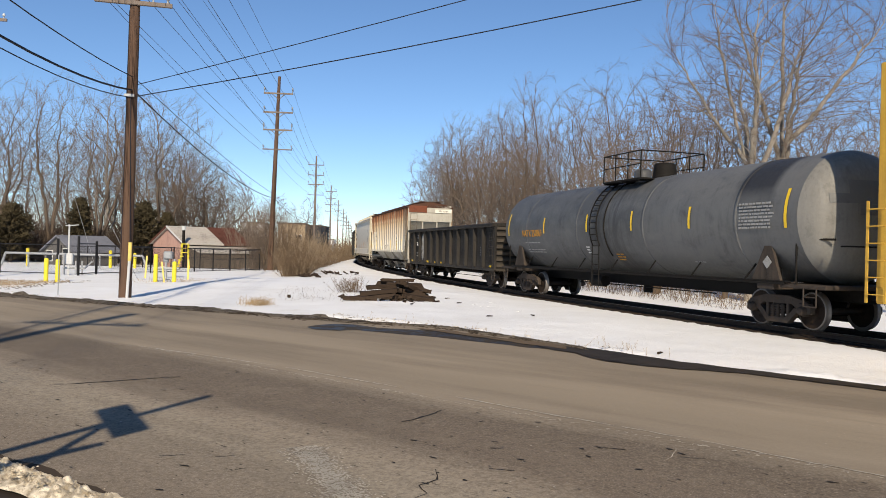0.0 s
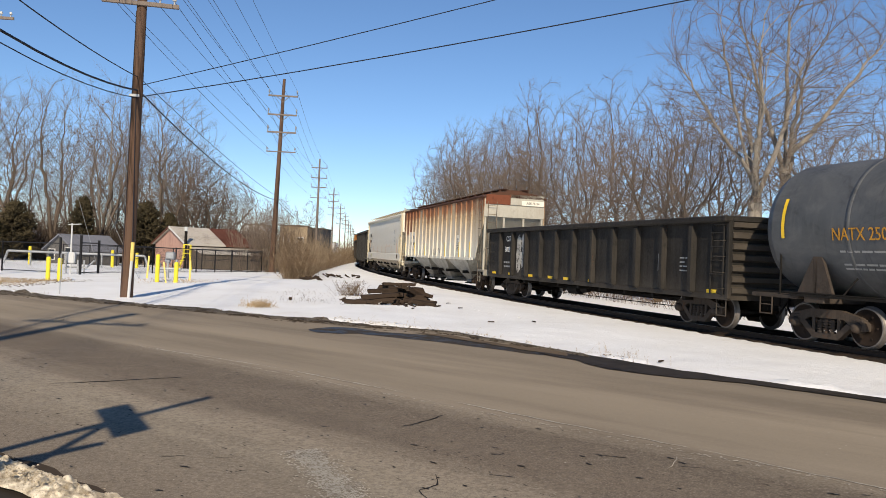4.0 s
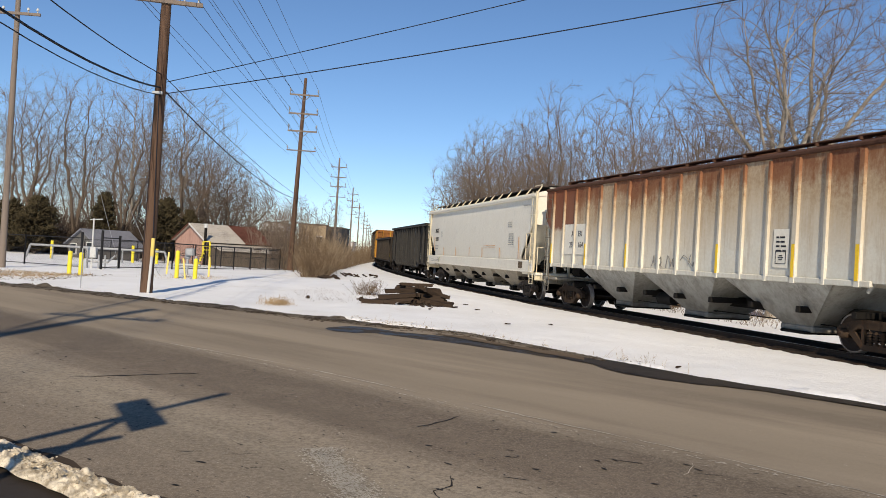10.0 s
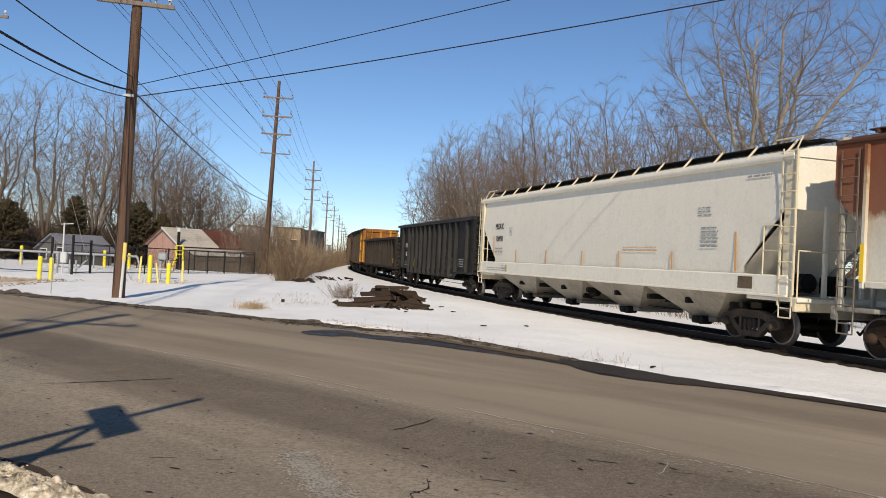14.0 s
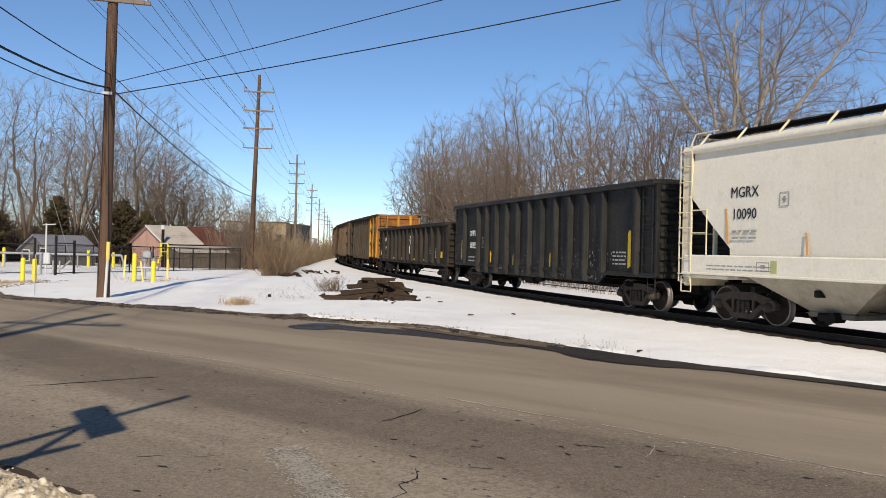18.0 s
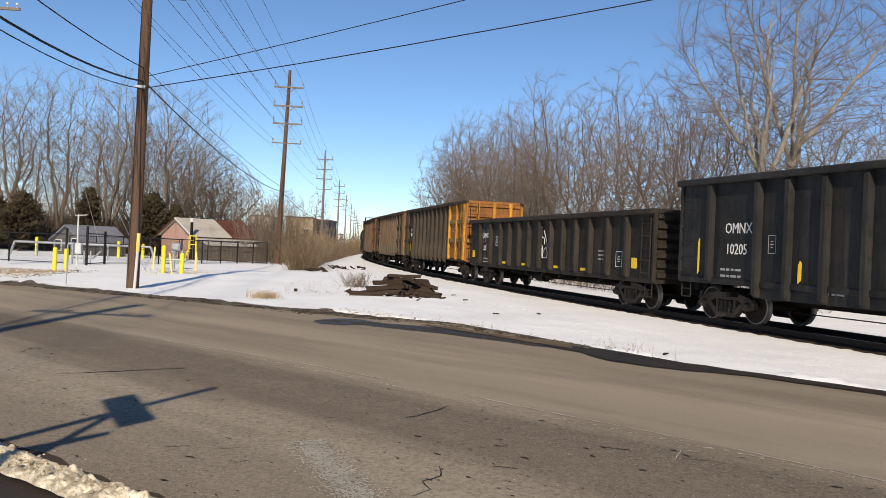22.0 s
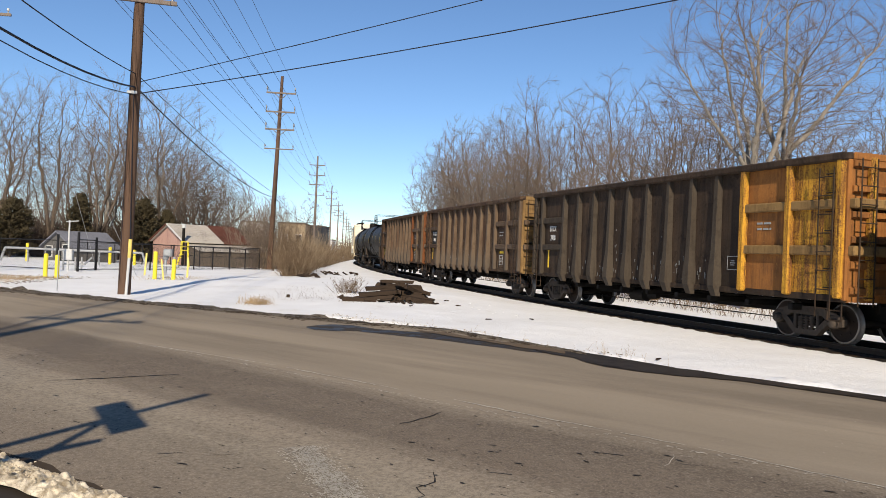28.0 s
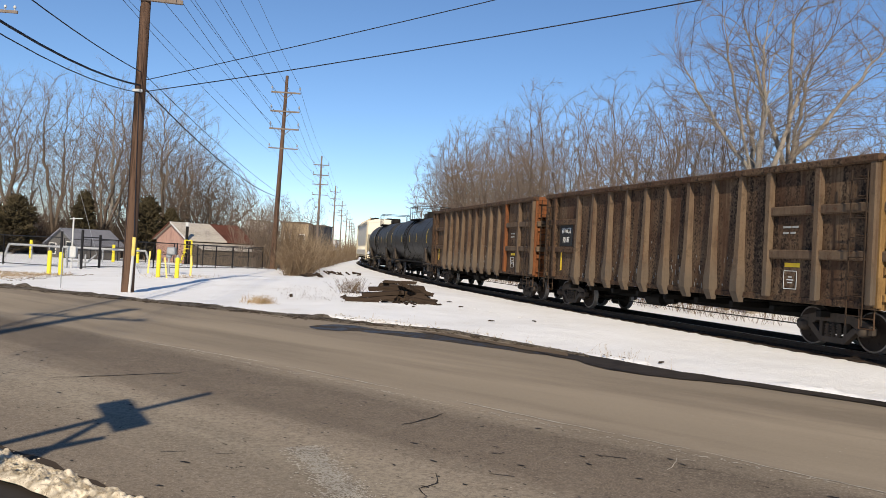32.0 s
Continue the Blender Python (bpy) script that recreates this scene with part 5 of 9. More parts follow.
# --- three tall brown gondolas with flared posts and beamed end bays
def brown_gondola(f, r, t0, t1, body, rib, end, label, rear_end, letter=None, seed=0, panel=None, dark_panel=False, face=None):
    bh = (r - f) / 2 - 0.62
    tr = offs(f, r, t0, t1)
    z0, z1 = 0.98, 4.2
    sp = 2 * bh / 14.2
    ribs = [-bh + (2.1 + i) * sp + 0.24 for i in range(9)]
    car = gondola("gondola_car", label, r - f, bh, tr, z0, z1, ribs, (body, rib, face or panel or end), 0.37, 0.1, 1.48, taper=True, end_ribs=6)
    for sgn in (-1, 1):
        me = end if sgn > 0 else rear_end
        mb = M_BEAM_TAN if me is M_END_YELLOW else me
        mf = M_END_ORANGE if face is M_END_ORANGE and sgn > 0 else me
        for y in (-1, 1):
            # end bay: a sheet of its own, two beams, two posts
            xa, xb = sgn * (bh - 0.06), (-bh + 11.1 * sp + 0.2 if sgn > 0 else ribs[0] + 0.05)
            part("bay_panel", Acc().box(((xa + xb) / 2, y * 1.492, (z0 + z1) / 2), (abs(xa - xb), 0.02, z1 - z0 - 0.1)), (panel or me) if sgn > 0 else body, car)
            if end is M_END_YELLOW and sgn > 0:
                xm = (xa + xb) / 2
                part("bay_panel", Acc().box(((xa + xm) / 2, y * 1.496, (z0 + z1) / 2), (abs(xa - xm), 0.02, z1 - z0 - 0.1)), M_END_YELLOW, car, "worn yellow sheet")
            for z in (z0 + 1.12, z0 + 2.15):
                part("bay_beam", Acc().box(((xa + xb) / 2, y * 1.555, z), (abs(xa - xb) - 0.05, 0.12, 0.22), bev=0.03), mb, car)
            for x in (xa - sgn * 0.06, (xa + xb) / 2, xb) if sgn > 0 else (xa + 0.06, xa + 0.72):
                part("bay_post", Acc().box((x, y * 1.57, (z0 + z1) / 2), (0.20, 0.16, z1 - z0 - 0.15), bev=0.03), mf if abs(x - xb) < 0.01 else me, car)
            ld = shared("brown_ladder", lambda: ladder_mesh(0.42, 3.3, 8, 0.013, 0.035, M_FRAME_RUST))
            part("ladder", ld, None, car, "", Matrix.Translation((xa - sgn * 0.35, y * 1.70, 0.62)) @ Matrix.Rotation(0 if y < 0 else math.pi, 4, "Z"))
        for y in (-0.9, 0.0, 0.9):
            part("end_post", Acc().box((sgn * (bh + 0.06), y, (z0 + z1) / 2), (0.12, 0.18, z1 - z0 - 0.1), bev=0.02), me, car)
        for z in (z0 + 1.12, z0 + 2.15):
            part("end_beam", Acc().box((sgn * (bh + 0.11), 0, z), (0.2, 2.96, 0.22), bev=0.03), mb, car)
        ld2 = shared("brown_ladder_end", lambda: ladder_mesh(0.42, 3.2, 8, 0.013, 0.035, M_FRAME_RUST))
        part("ladder", ld2, None, car, "", Matrix.Translation((sgn * (bh + 0.24), -1.15, 0.9)) @ Matrix.Rotation(sgn * math.pi / 2, 4, "Z"))
    if letter:
        letters(car, letter[0], 0.30, -bh + 1.58, -1.512, 2.80, M_WHITE_LETTER, 0.72)
        letters(car, letter[1], 0.30, -bh + 1.58, -1.512, 2.46, M_WHITE_LETTER, 0.72)
        if dark_panel:
            part("stencil_panel", Acc().box((0, 0, 0), (1.05, 0.005, 0.80)), M_BLACK, car, "black lettering panel", Matrix.Translation((-bh + 1.58, -1.506, 2.63)))
    if end is M_END_YELLOW:
        frame_mark(car, -bh + 11.1 * sp - 0.24, -1.512, 1.75, 0.42, 0.34, M_FAINT_LETTER)
    else:
        part("reflective_strip", Acc().box((bh - 2.5, -1.508, 1.85), (0.5, 0.008, 0.10)), M_YELLOW, car, "short yellow strip")
        frame_mark(car, bh - 2.55, -1.512, 1.5, 0.42, 0.42, M_WHITE_LETTER)
    bars(car, bh - 2.6, -1.512, 2.75, 0.5, 2, M_FAINT_LETTER, 0.05, 0.14, seed)
    part("reflective_strip", Acc().box((-bh + 1.25, -1.508, 1.75), (0.10, 0.008, 0.85)), M_YELLOW, car, "upright worn yellow strip")
    # scratches and rubbed paint low on the sheets
    rnd = random.Random(seed)
    a = Acc()
    for i in range(70):
        k = rnd.randrange(8)
        x, z = ribs[k] + rnd.uniform(0.25, sp - 0.25), 1.1 + abs(rnd.gauss(0, 0.5))
        a.box((x, 0, z), (rnd.uniform(0.008, 0.06), 0.004, rnd.uniform(0.02, 0.16)))
    tagged(part("scuffs", a, M_SCUFF, car, "pale scratches on the sheets", Matrix.Translation((0, -1.511, 0))), kind="stuff")
    couple(car, f, r, tr[0], tr[1])
    return car


# --- ribbed covered hopper, rusted
def aex_hopper():
    f, r = 53.5, 73.15
    tr = offs(f, r, 55.9, 71.2)
    car = thing("covered_hopper", "grey ribbed covered hopper with heavy rust from the roof down", "hopper car", "cars of the train")
    L, hw, ze, zb = 9.45, 1.56, 4.62, 1.62
    bx = 6.75
    for y in (-1, 1):
        a = Acc()
        # side sheet with raked ends
        a.prism([(-L, 3.5), (-L + 0.78, 2.75), (-L + 0.78, zb), (L - 1.35, zb), (L - 0.82, 2.6), (L - 0.1, 3.3), (L - 0.1, ze), (-L, ze)], y * (hw - 0.02) - 0.02, y * (hw - 0.02) + 0.02)
        part("side_panel", a, M_AEX, car)
        part("side_sill", Acc().box((-0.4, y * hw, zb - 0.02), (2 * L - 2.6, 0.10, 0.14), bev=0.02), M_AEX, car)
        for i in range(17):
            x = -8.62 + i * 1.0
            w = 0.10 if i not in (14, 16) else 0.18
            me = shared(("aexrib", w), lambda w=w: Acc().prism([(-w / 2, 0), (w / 2, 0), (w * 0.38, -0.07), (-w * 0.38, -0.07)], zb - 0.10, ze - 0.08, axis="z").mesh("rib", M_AEX))
            part("rib", me, None, car, "", Matrix.Translation((x, y * hw, 0)) @ Matrix.Rotation(0 if y < 0 else math.pi, 4, "Z"))
        part("roof_edge", Acc().box((0, y * (hw - 0.02), ze + 0.02), (2 * L, 0.16, 0.10), bev=0.025), M_ROOF_RUST, car, "dark rusted roof edge")
        # hopper slope sheets below the sill
        for k, xc in enumerate((-4.1, 0.25, 4.6)):
            b = Acc()
            b.prism([(xc - 2.1, zb), (xc - 0.55, 0.48), (xc + 0.55, 0.48), (xc + 2.1, zb)], y * 1.15 - 0.03, y * 1.15 + 0.03)
            bb = Acc()
            for v in b.v:
                k2 = (v[2] - 0.48) / (zb - 0.48)
                bb.v.append((v[0], v[1] * (0.62 + 0.72 * k2), v[2]))
            bb.f, bb.m, bb.smooth = b.f, b.m, b.smooth
            part("hopper_side_sheet", bb, M_HOPPER_GREY, car)
    roof = Acc()
    roof.prism([(-hw, ze), (hw, ze), (hw * 0.75, ze + 0.20), (0.4, ze + 0.33), (-0.4, ze + 0.33), (-hw * 0.75, ze + 0.20)], -L + 0.05, L - 0.05, axis="x")
    part("roof", roof, M_ROOF_RUST, car, "dark rusty roof")
    rw = Acc()
    for y in (-0.55, 0.55):
        rw.box((0, y, ze + 0.42), (2 * L - 0.1, 0.28, 0.04), bev=0.01)
    for x in np.linspace(-L + 0.3, L - 0.3, 14):
        rw.box((x, 0, ze + 0.36), (0.06, 1.5, 0.08))
    part("running_board", rw, M_ROOF_RUST, car)
    for i in range(4):
        h = Acc().lathe([(0, 0), (0, 0.36), (-0.08, 0.40), (-0.16, 0.40)], 16, 0, "z")
        part("hatch", h, M_ROOF_RUST, car, "", Matrix.Translation((-6.6 + i * 4.4, 0, ze + 0.50)))
    # bays
    for xc in (-4.1, 0.25, 4.6):
        b = Acc()
        b.add([(xc - 2.1, -1.53, zb), (xc - 2.1, 1.53, zb), (xc - 0.55, 0.72, 0.48), (xc - 0.55, -0.72, 0.48)], [(0, 1, 2, 3)])
        b.add([(xc + 2.1, -1.53, zb), (xc + 2.1, 1.53, zb), (xc + 0.55, 0.72, 0.48), (xc + 0.55, -0.72, 0.48)], [(3, 2, 1, 0)])
        b.box((xc, 0, 0.40), (1.2, 1.5, 0.16), bev=0.03)
        part("hopper_bay", b, M_HOPPER_GREY, car)
        part("outlet_gate", Acc().box((xc, 0, 0.30), (0.9, 1.75, 0.07), bev=0.02), M_STEEL_DARK, car)
    # ends: slope sheet, corner posts, struts, platform
    for sgn in (-1, 1):
        e = Acc()
        xt, xb2 = sgn * (L - 0.15), sgn * (L - 2.6)
        ztop = ze - 0.95
        e.add([(xt, -1.5, ztop), (xt, 1.5, ztop), (xb2, 1.3, zb - 0.1), (xb2, -1.3, zb - 0.1)], [(0, 1, 2, 3) if sgn < 0 else (3, 2, 1, 0)])
        e.box((sgn * (L - 0.12), 0, ze - 0.47), (0.05, 3.06, 0.95))
        part("end_slope_sheet", e, M_END_GREY, car)
        part("end_cap", Acc().box((sgn * (L - 0.08), 0.62 if sgn > 0 else 0, ze - 0.08), (0.06, 1.7 if sgn > 0 else 3.0, 0.5)), M_END_GREY, car)
        if sgn > 0:
            part("rusted_cap", Acc().box((L - 0.08, -0.85, ze - 0.10), (0.064, 1.24, 0.46)), M_AEX_RUST, car, "red-rusted end sheet")
        for y in (-1.45, -0.5, 0.5, 1.45):
            p = Acc().box((sgn * (L - 0.18), y, (ze - 0.4 + 1.05) / 2), (0.10, 0.10, ze - 0.4 - 1.05), bev=0.015)
            part("end_post", p, M_END_GREY, car)
        for y in (-1.45, 1.45):
            s = Acc().tube((sgn * (L - 0.25), y, ztop - 0.1), (sgn * (L - 1.9), y, zb - 0.2), 0.05, 0.05, 8)
            part("strut", s, M_HOPPER_GREY, car)
        part("end_platform", Acc().box((sgn * (L - 0.55), 0, 1.05), (1.1, 3.0, 0.10), bev=0.02), M_HOPPER_GREY, car)
        part("end_sill", Acc().box((sgn * (L - 0.02), 0, 0.95), (0.16, 3.0, 0.30), bev=0.03), M_HOPPER_GREY, car)
        for y in (-1, 1):
            ld = shared("aexladder", lambda: ladder_mesh(0.44, 3.5, 9, 0.012, 0.03, M_LADDER_RUST))
            part("ladder", ld, None, car, "", Matrix.Translation((sgn * (L - 0.42), y * 1.60, 0.95)) @ Matrix.Rotation(0 if y < 0 else math.pi, 4, "Z"))
            st = shared("aexstep", lambda: stirrup_mesh(M_HOPPER_GREY))
            part("step", st, None, car, "", Matrix.Translation((sgn * (L - 0.42), y * 1.58, 0.95)) @ Matrix.Rotation(0 if y < 0 else math.pi, 4, "Z"))
        ld2 = shared("aexladder_e", lambda: ladder_mesh(0.44, 3.3, 8, 0.012, 0.03, M_LADDER_RUST))
        part("ladder", ld2, None, car, "", Matrix.Translation((sgn * (L + 0.02), -sgn * 1.15, 1.1)) @ Matrix.Rotation(sgn * math.pi / 2, 4, "Z"))
        h = Acc().path([(sgn * (L - 0.05), -1.5, 2.0), (sgn * (L - 0.05), -1.5, 2.1), (sgn * (L - 0.05), 1.5, 2.1)], 0.02)
        part("handrail", h, M_HOPPER_GREY, car)
        part("brake_valve", Acc().box((sgn * (L - 0.8), 0.45, 1.45), (0.7, 0.5, 0.6), bev=0.08), M_STEEL_DARK, car)
        part("brake_reservoir", Acc().tube((sgn * (L - 1.6), -0.5, 1.35), (sgn * (L - 0.9), -0.5, 1.35), 0.2, 0.2, 12), M_STEEL_DARK, car)
    part("brake_wheel", shared(("bw", M_HOPPER_GREY.name), lambda: brake_wheel_mesh(M_HOPPER_GREY)), None, car, "", Matrix.Translation((L + 0.12, 0.6, 2.6)))
    y = -1.585
    # white stencil patches between the ribs
    for x, z, w, h in ((-7.12, 2.62, 0.78, 1.15), (-6.12, 2.62, 0.80, 1.15), (4.90, 2.35, 0.56, 0.95)):
        part("stencil_panel", Acc().box((x, y + 0.006, z), (w, 0.008, h)), M_CREAM, car, "white stencil panel")
    for body, x, z in (("A", -6.80, 2.82), ("EX", -6.16, 2.82), ("25", -6.90, 2.40), ("164", -6.10, 2.40)):
        letters(car, body, 0.31, x, y - 0.004, z, M_BLACK_LETTER, 0.9)
    bars(car, 4.90, y - 0.002, 2.62, 0.36, 4, M_BLACK_LETTER, 0.045, 0.11, 31)
    frame_mark(car, 4.9, y - 0.002, 2.12, 0.36, 0.30, M_BLACK_LETTER)
    letters(car, "AEX 25164", 0.17, 0, 0, 0, M_BLACK_LETTER, 0.85).matrix_basis = Matrix.Translation((L - 0.03, 0.92, ze - 0.22)) @ Matrix.Rotation(math.pi / 2, 4, "Z")
    part("stencil_panel", Acc().box((L - 0.045, 0.92, ze - 0.22), (0.02, 1.15, 0.24)), M_CREAM, car, "white stencil panel")
    for x in (-8.62, -5.62, -2.62, 2.38, 5.38, 7.38):
        part("reflective_strip", Acc().box((x, -1.636, 2.05), (0.10, 0.008, 0.80)), M_YELLOW, car, "upright yellow strip")
    g = Acc()
    for pts in ([(-1.0, 1.75), (-0.9, 2.1), (-0.82, 1.78), (-0.70, 1.80)], [(-0.62, 1.95), (-0.5, 2.05), (-0.46, 1.85), (-0.56, 1.80), (-0.40, 1.72)], [(-0.2, 1.72), (-0.12, 2.1), (0.02, 1.95), (0.05, 1.75), (0.18, 2.02), (0.22, 1.75)],
                [(0.55, 1.95), (0.72, 2.12), (0.95, 2.02), (1.02, 1.85)], [(1.1, 2.15), (1.02, 1.95), (1.2, 1.8), (1.28, 1.95)]):
        for p, q in zip(pts[:-1], pts[1:]):
            g.tube((p[0], 0, p[1]), (q[0], 0, q[1]), 0.010, 0.010, 4)
    tagged(part("graffiti", g, M_SCUFF, car, "faded grey spray-paint scribble", Matrix.Translation((0, -1.585, 0))), kind="stuff")
    underframe(car, (r - f) / 2, 0.84, 0.28)
    add_couplers(car, (r - f) / 2)
    add_trucks(car, tr, True)
    couple(car, f, r, tr[0], tr[1])


# --- cream covered hopper with smooth curved sides
def cream_hopper(f=73.15, r=95.2, t0=75.85, t1=92.75, lettered=True, mat=None, label="cream-white smooth-sided covered hopper with darker bays"):
    mat = mat or M_CREAM
    tr = offs(f, r, t0, t1)
    car = thing("covered_hopper", label, "hopper car", "cars of the train")
    L = (r - f) / 2 - 0.42
    hw, ze, z_s1, z_s0 = 1.56, 4.5, 1.72, 1.2
    bx = L - 0.28
    # curved side: bows out slightly towards mid-height
    def yprof(z):
        k = (z - z_s1) / (ze - z_s1)
        return hw - 0.06 + 0.075 * math.sin(math.pi * min(1, max(0, k))) - 0.02 * k
    zs = [z_s1 + (ze - z_s1) * i / 10 for i in range(11)]
    def end_x(z):
        """Where the side sheet ends: a raked notch over each truck."""
        if z < 1.9:
            return bx - 1.75
        if z < 3.25:
            return bx - 1.75 + (z - 1.9) / 1.35 * 1.45
        return bx - 0.30
    zz = sorted(set(zs + [1.9, 1.91, 3.25, 3.26]))
    for y in (-1, 1):
        a = Acc()
        vs = []
        nx = 9
        for z in zz:
            e = end_x(z)
            for i in range(nx):
                vs.append((-e + 2 * e * i / (nx - 1), y * yprof(z), z))
        fs = [(j * nx + i, j * nx + i + 1, (j + 1) * nx + i + 1, (j + 1) * nx + i) for j in range(len(zz) - 1) for i in range(nx - 1)]
        a.add(vs, fs if y < 0 else [q[::-1] for q in fs], 0, True)
        inner = [(v[0], v[1] - y * 0.03, v[2]) for v in vs]
        a.add(inner, [q[::-1] for q in fs] if y < 0 else fs, 0, True)
        part("side_panel", a, mat, car)
        part("side_sill", Acc().box((0, y * hw, (z_s0 + z_s1) / 2), (2 * bx - 0.1, 0.10, z_s1 - z_s0), bev=0.03), mat, car)
        part("sill_flange", Acc().box((0, y * (hw + 0.02), z_s0 + 0.03), (2 * bx - 0.1, 0.16, 0.06), bev=0.01), mat, car)
        tc = Acc().tube((-bx, y * (hw - 0.02), ze + 0.02), (bx, y * (hw - 0.02), ze + 0.02), 0.10, 0.10, 10)
        part("top_chord", tc, mat, car)
        for i in range(0 if lettered else 9):
            x = -bx + 2.2 + i * (2 * bx - 4.4) / 8
            part("gusset", Acc().prism([(x - 0.05, z_s1), (x + 0.02, z_s1), (x - 0.03, z_s1 + 0.42), (x - 0.06, z_s1 + 0.42)], y * (hw - 0.05), y * (hw + 0.0)), mat, car)
        # end posts and ladders
        for sgn in (-1, 1):
            part("corner_post", Acc().box((sgn * (bx - 0.12), y * (hw - 0.02), (z_s0 + ze) / 2 + 0.1), (0.36, 0.08, ze - z_s0 + 0.1), bev=0.02), M_CREAM_LIGHT, car)
            ld = shared("cream_ladder", lambda: ladder_mesh(0.46, 3.7, 9, 0.016, 0.05, M_CREAM_LIGHT))
            part("ladder", ld, None, car, "", Matrix.Translation((sgn * (bx - 0.12), y * (hw + 0.06), 1.0)) @ Matrix.Rotation(0 if y < 0 else math.pi, 4, "Z"))
            st = shared("cream_step", lambda: stirrup_mesh(M_CREAM_LIGHT))
            part("step", st, None, car, "", Matrix.Translation((sgn * (bx - 0.15), y * (hw + 0.02), 1.15)) @ Matrix.Rotation(0 if y < 0 else math.pi, 4, "Z"))
            rail = Acc().path([(sgn * (bx - 0.35), y * (hw + 0.03), z_s1), (sgn * (bx - 0.35), y * (hw + 0.03), 2.9), (sgn * (bx - 0.95), y * (hw + 0.03), 2.9), (sgn * (bx - 0.95), y * (hw + 0.03), z_s1)], 0.02)
            rail.path([(sgn * (bx - 0.35), y * (hw + 0.03), 2.3), (sgn * (bx - 0.95), y * (hw + 0.03), 2.3)], 0.016)
            part("side_handrail", rail, M_CREAM_LIGHT, car)
    roof = Acc()
    n = 12
    prof = [(hw * math.cos(math.pi * i / n), ze + 0.36 * math.sin(math.pi * i / n)) for i in range(n + 1)]
    roof.prism(prof, -bx + 0.05, bx - 0.05, axis="x")
    part("roof", roof, mat, car)
    rw = Acc()
    for y in (-0.62, 0.62):
        rw.box((0, y, ze + 0.46), (2 * bx, 0.5, 0.035))
    part("running_board", rw, M_STEEL_DARK, car, "dark grating walkway on the roof")
    me = shared("roofpost", lambda: Acc().tube((0, -1.42, 0), (0.14, -1.18, 0.36), 0.035, 0.03, 6).mesh("walkway_bracket", M_CREAM_LIGHT))
    for i in range(15):
        x = -bx + 0.35 + i * (2 * bx - 0.9) / 14
        part("walkway_bracket", me, None, car, "", Matrix.Translation((x, 0, ze + 0.10)))
    grate = Acc().box((0, -1.0, ze + 0.42), (2 * bx - 0.4, 0.4, 0.025)).box((0, 1.0, ze + 0.42), (2 * bx - 0.4, 0.4, 0.025))
    part("walkway_edge", grate, M_STEEL_DARK, car)
    for sgn in (-1, 1):
        e = Acc()
        e.add([(sgn * (bx - 0.10), -1.48, 3.3), (sgn * (bx - 0.10), 1.48, 3.3), (sgn * (bx - 2.3), 1.35, 1.55), (sgn * (bx - 2.3), -1.35, 1.55)], [(0, 1, 2, 3) if sgn < 0 else (3, 2, 1, 0)])
        e.box((sgn * (bx - 0.11), 0, 3.9), (0.05, 3.0, 1.25))
        part("end_slope_sheet", e, mat, car)
        part("end_platform", Acc().box((sgn * (bx - 0.75), 0, 1.15), (1.8, 2.95, 0.10), bev=0.02), mat, car)
        part("end_sill", Acc().box((sgn * (bx + 0.02), 0, 1.05), (0.14, 2.95, 0.34), bev=0.03), M_CREAM_LIGHT, car)
        for y in (-0.55, 0.55):
            part("end_post", Acc().box((sgn * (bx - 0.06), y, 2.3), (0.10, 0.12, 2.2), bev=0.02), mat, car)
        part("brake_valve", Acc().box((sgn * (bx - 0.9), 0.5, 1.5), (0.6, 0.4, 0.5), bev=0.06), M_STEEL_DARK, car)
        part("brake_reservoir", Acc().tube((sgn * (bx - 1.25), -0.55, 1.55), (sgn * (bx - 0.55), -0.55, 1.55), 0.24, 0.24, 12), M_STEEL_DARK, car)
        hr = Acc().path([(sgn * (bx + 0.03), -1.4, 1.2), (sgn * (bx + 0.03), -1.4, 2.3), (sgn * (bx + 0.03), 1.4, 2.3), (sgn * (bx + 0.03), 1.4, 1.2)], 0.02)
        part("handrail", hr, M_CREAM_LIGHT, car)
        # roof-end rail
        rr = Acc().path([(sgn * (bx - 0.1), -1.5, ze + 0.1), (sgn * (bx - 0.1), -1.3, ze + 0.5), (sgn * (bx - 1.0), -1.3, ze + 0.5)], 0.02)
        part("roof_handrail", rr, M_CREAM_LIGHT, car)
    nb = 4
    pitch = (2 * bx - 4.6) / nb
    for i in range(nb):
        xc = -bx + 2.3 + pitch * (i + 0.5)
        for y in (-1, 1):
            b = Acc()
            y1, y0 = y * 1.5, y * 0.8
            b.add([(xc - pitch / 2 + 0.06, y1, z_s0), (xc - 0.62, y0, 0.46), (xc + 0.62, y0, 0.46), (xc + pitch / 2 - 0.06, y1, z_s0)], [(0, 1, 2, 3) if y < 0 else (3, 2, 1, 0)])
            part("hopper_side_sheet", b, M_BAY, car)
        b = Acc()
        b.add([(xc - pitch / 2 + 0.06, -1.5, z_s0), (xc - pitch / 2 + 0.06, 1.5, z_s0), (xc - 0.62, 0.8, 0.46), (xc - 0.62, -0.8, 0.46)], [(0, 1, 2, 3)])
        b.add([(xc + pitch / 2 - 0.06, -1.5, z_s0), (xc + pitch / 2 - 0.06, 1.5, z_s0), (xc + 0.62, 0.8, 0.46), (xc + 0.62, -0.8, 0.46)], [(3, 2, 1, 0)])
        b.box((xc, 0, 0.40), (1.3, 1.7, 0.14), bev=0.03)
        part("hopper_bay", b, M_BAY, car)
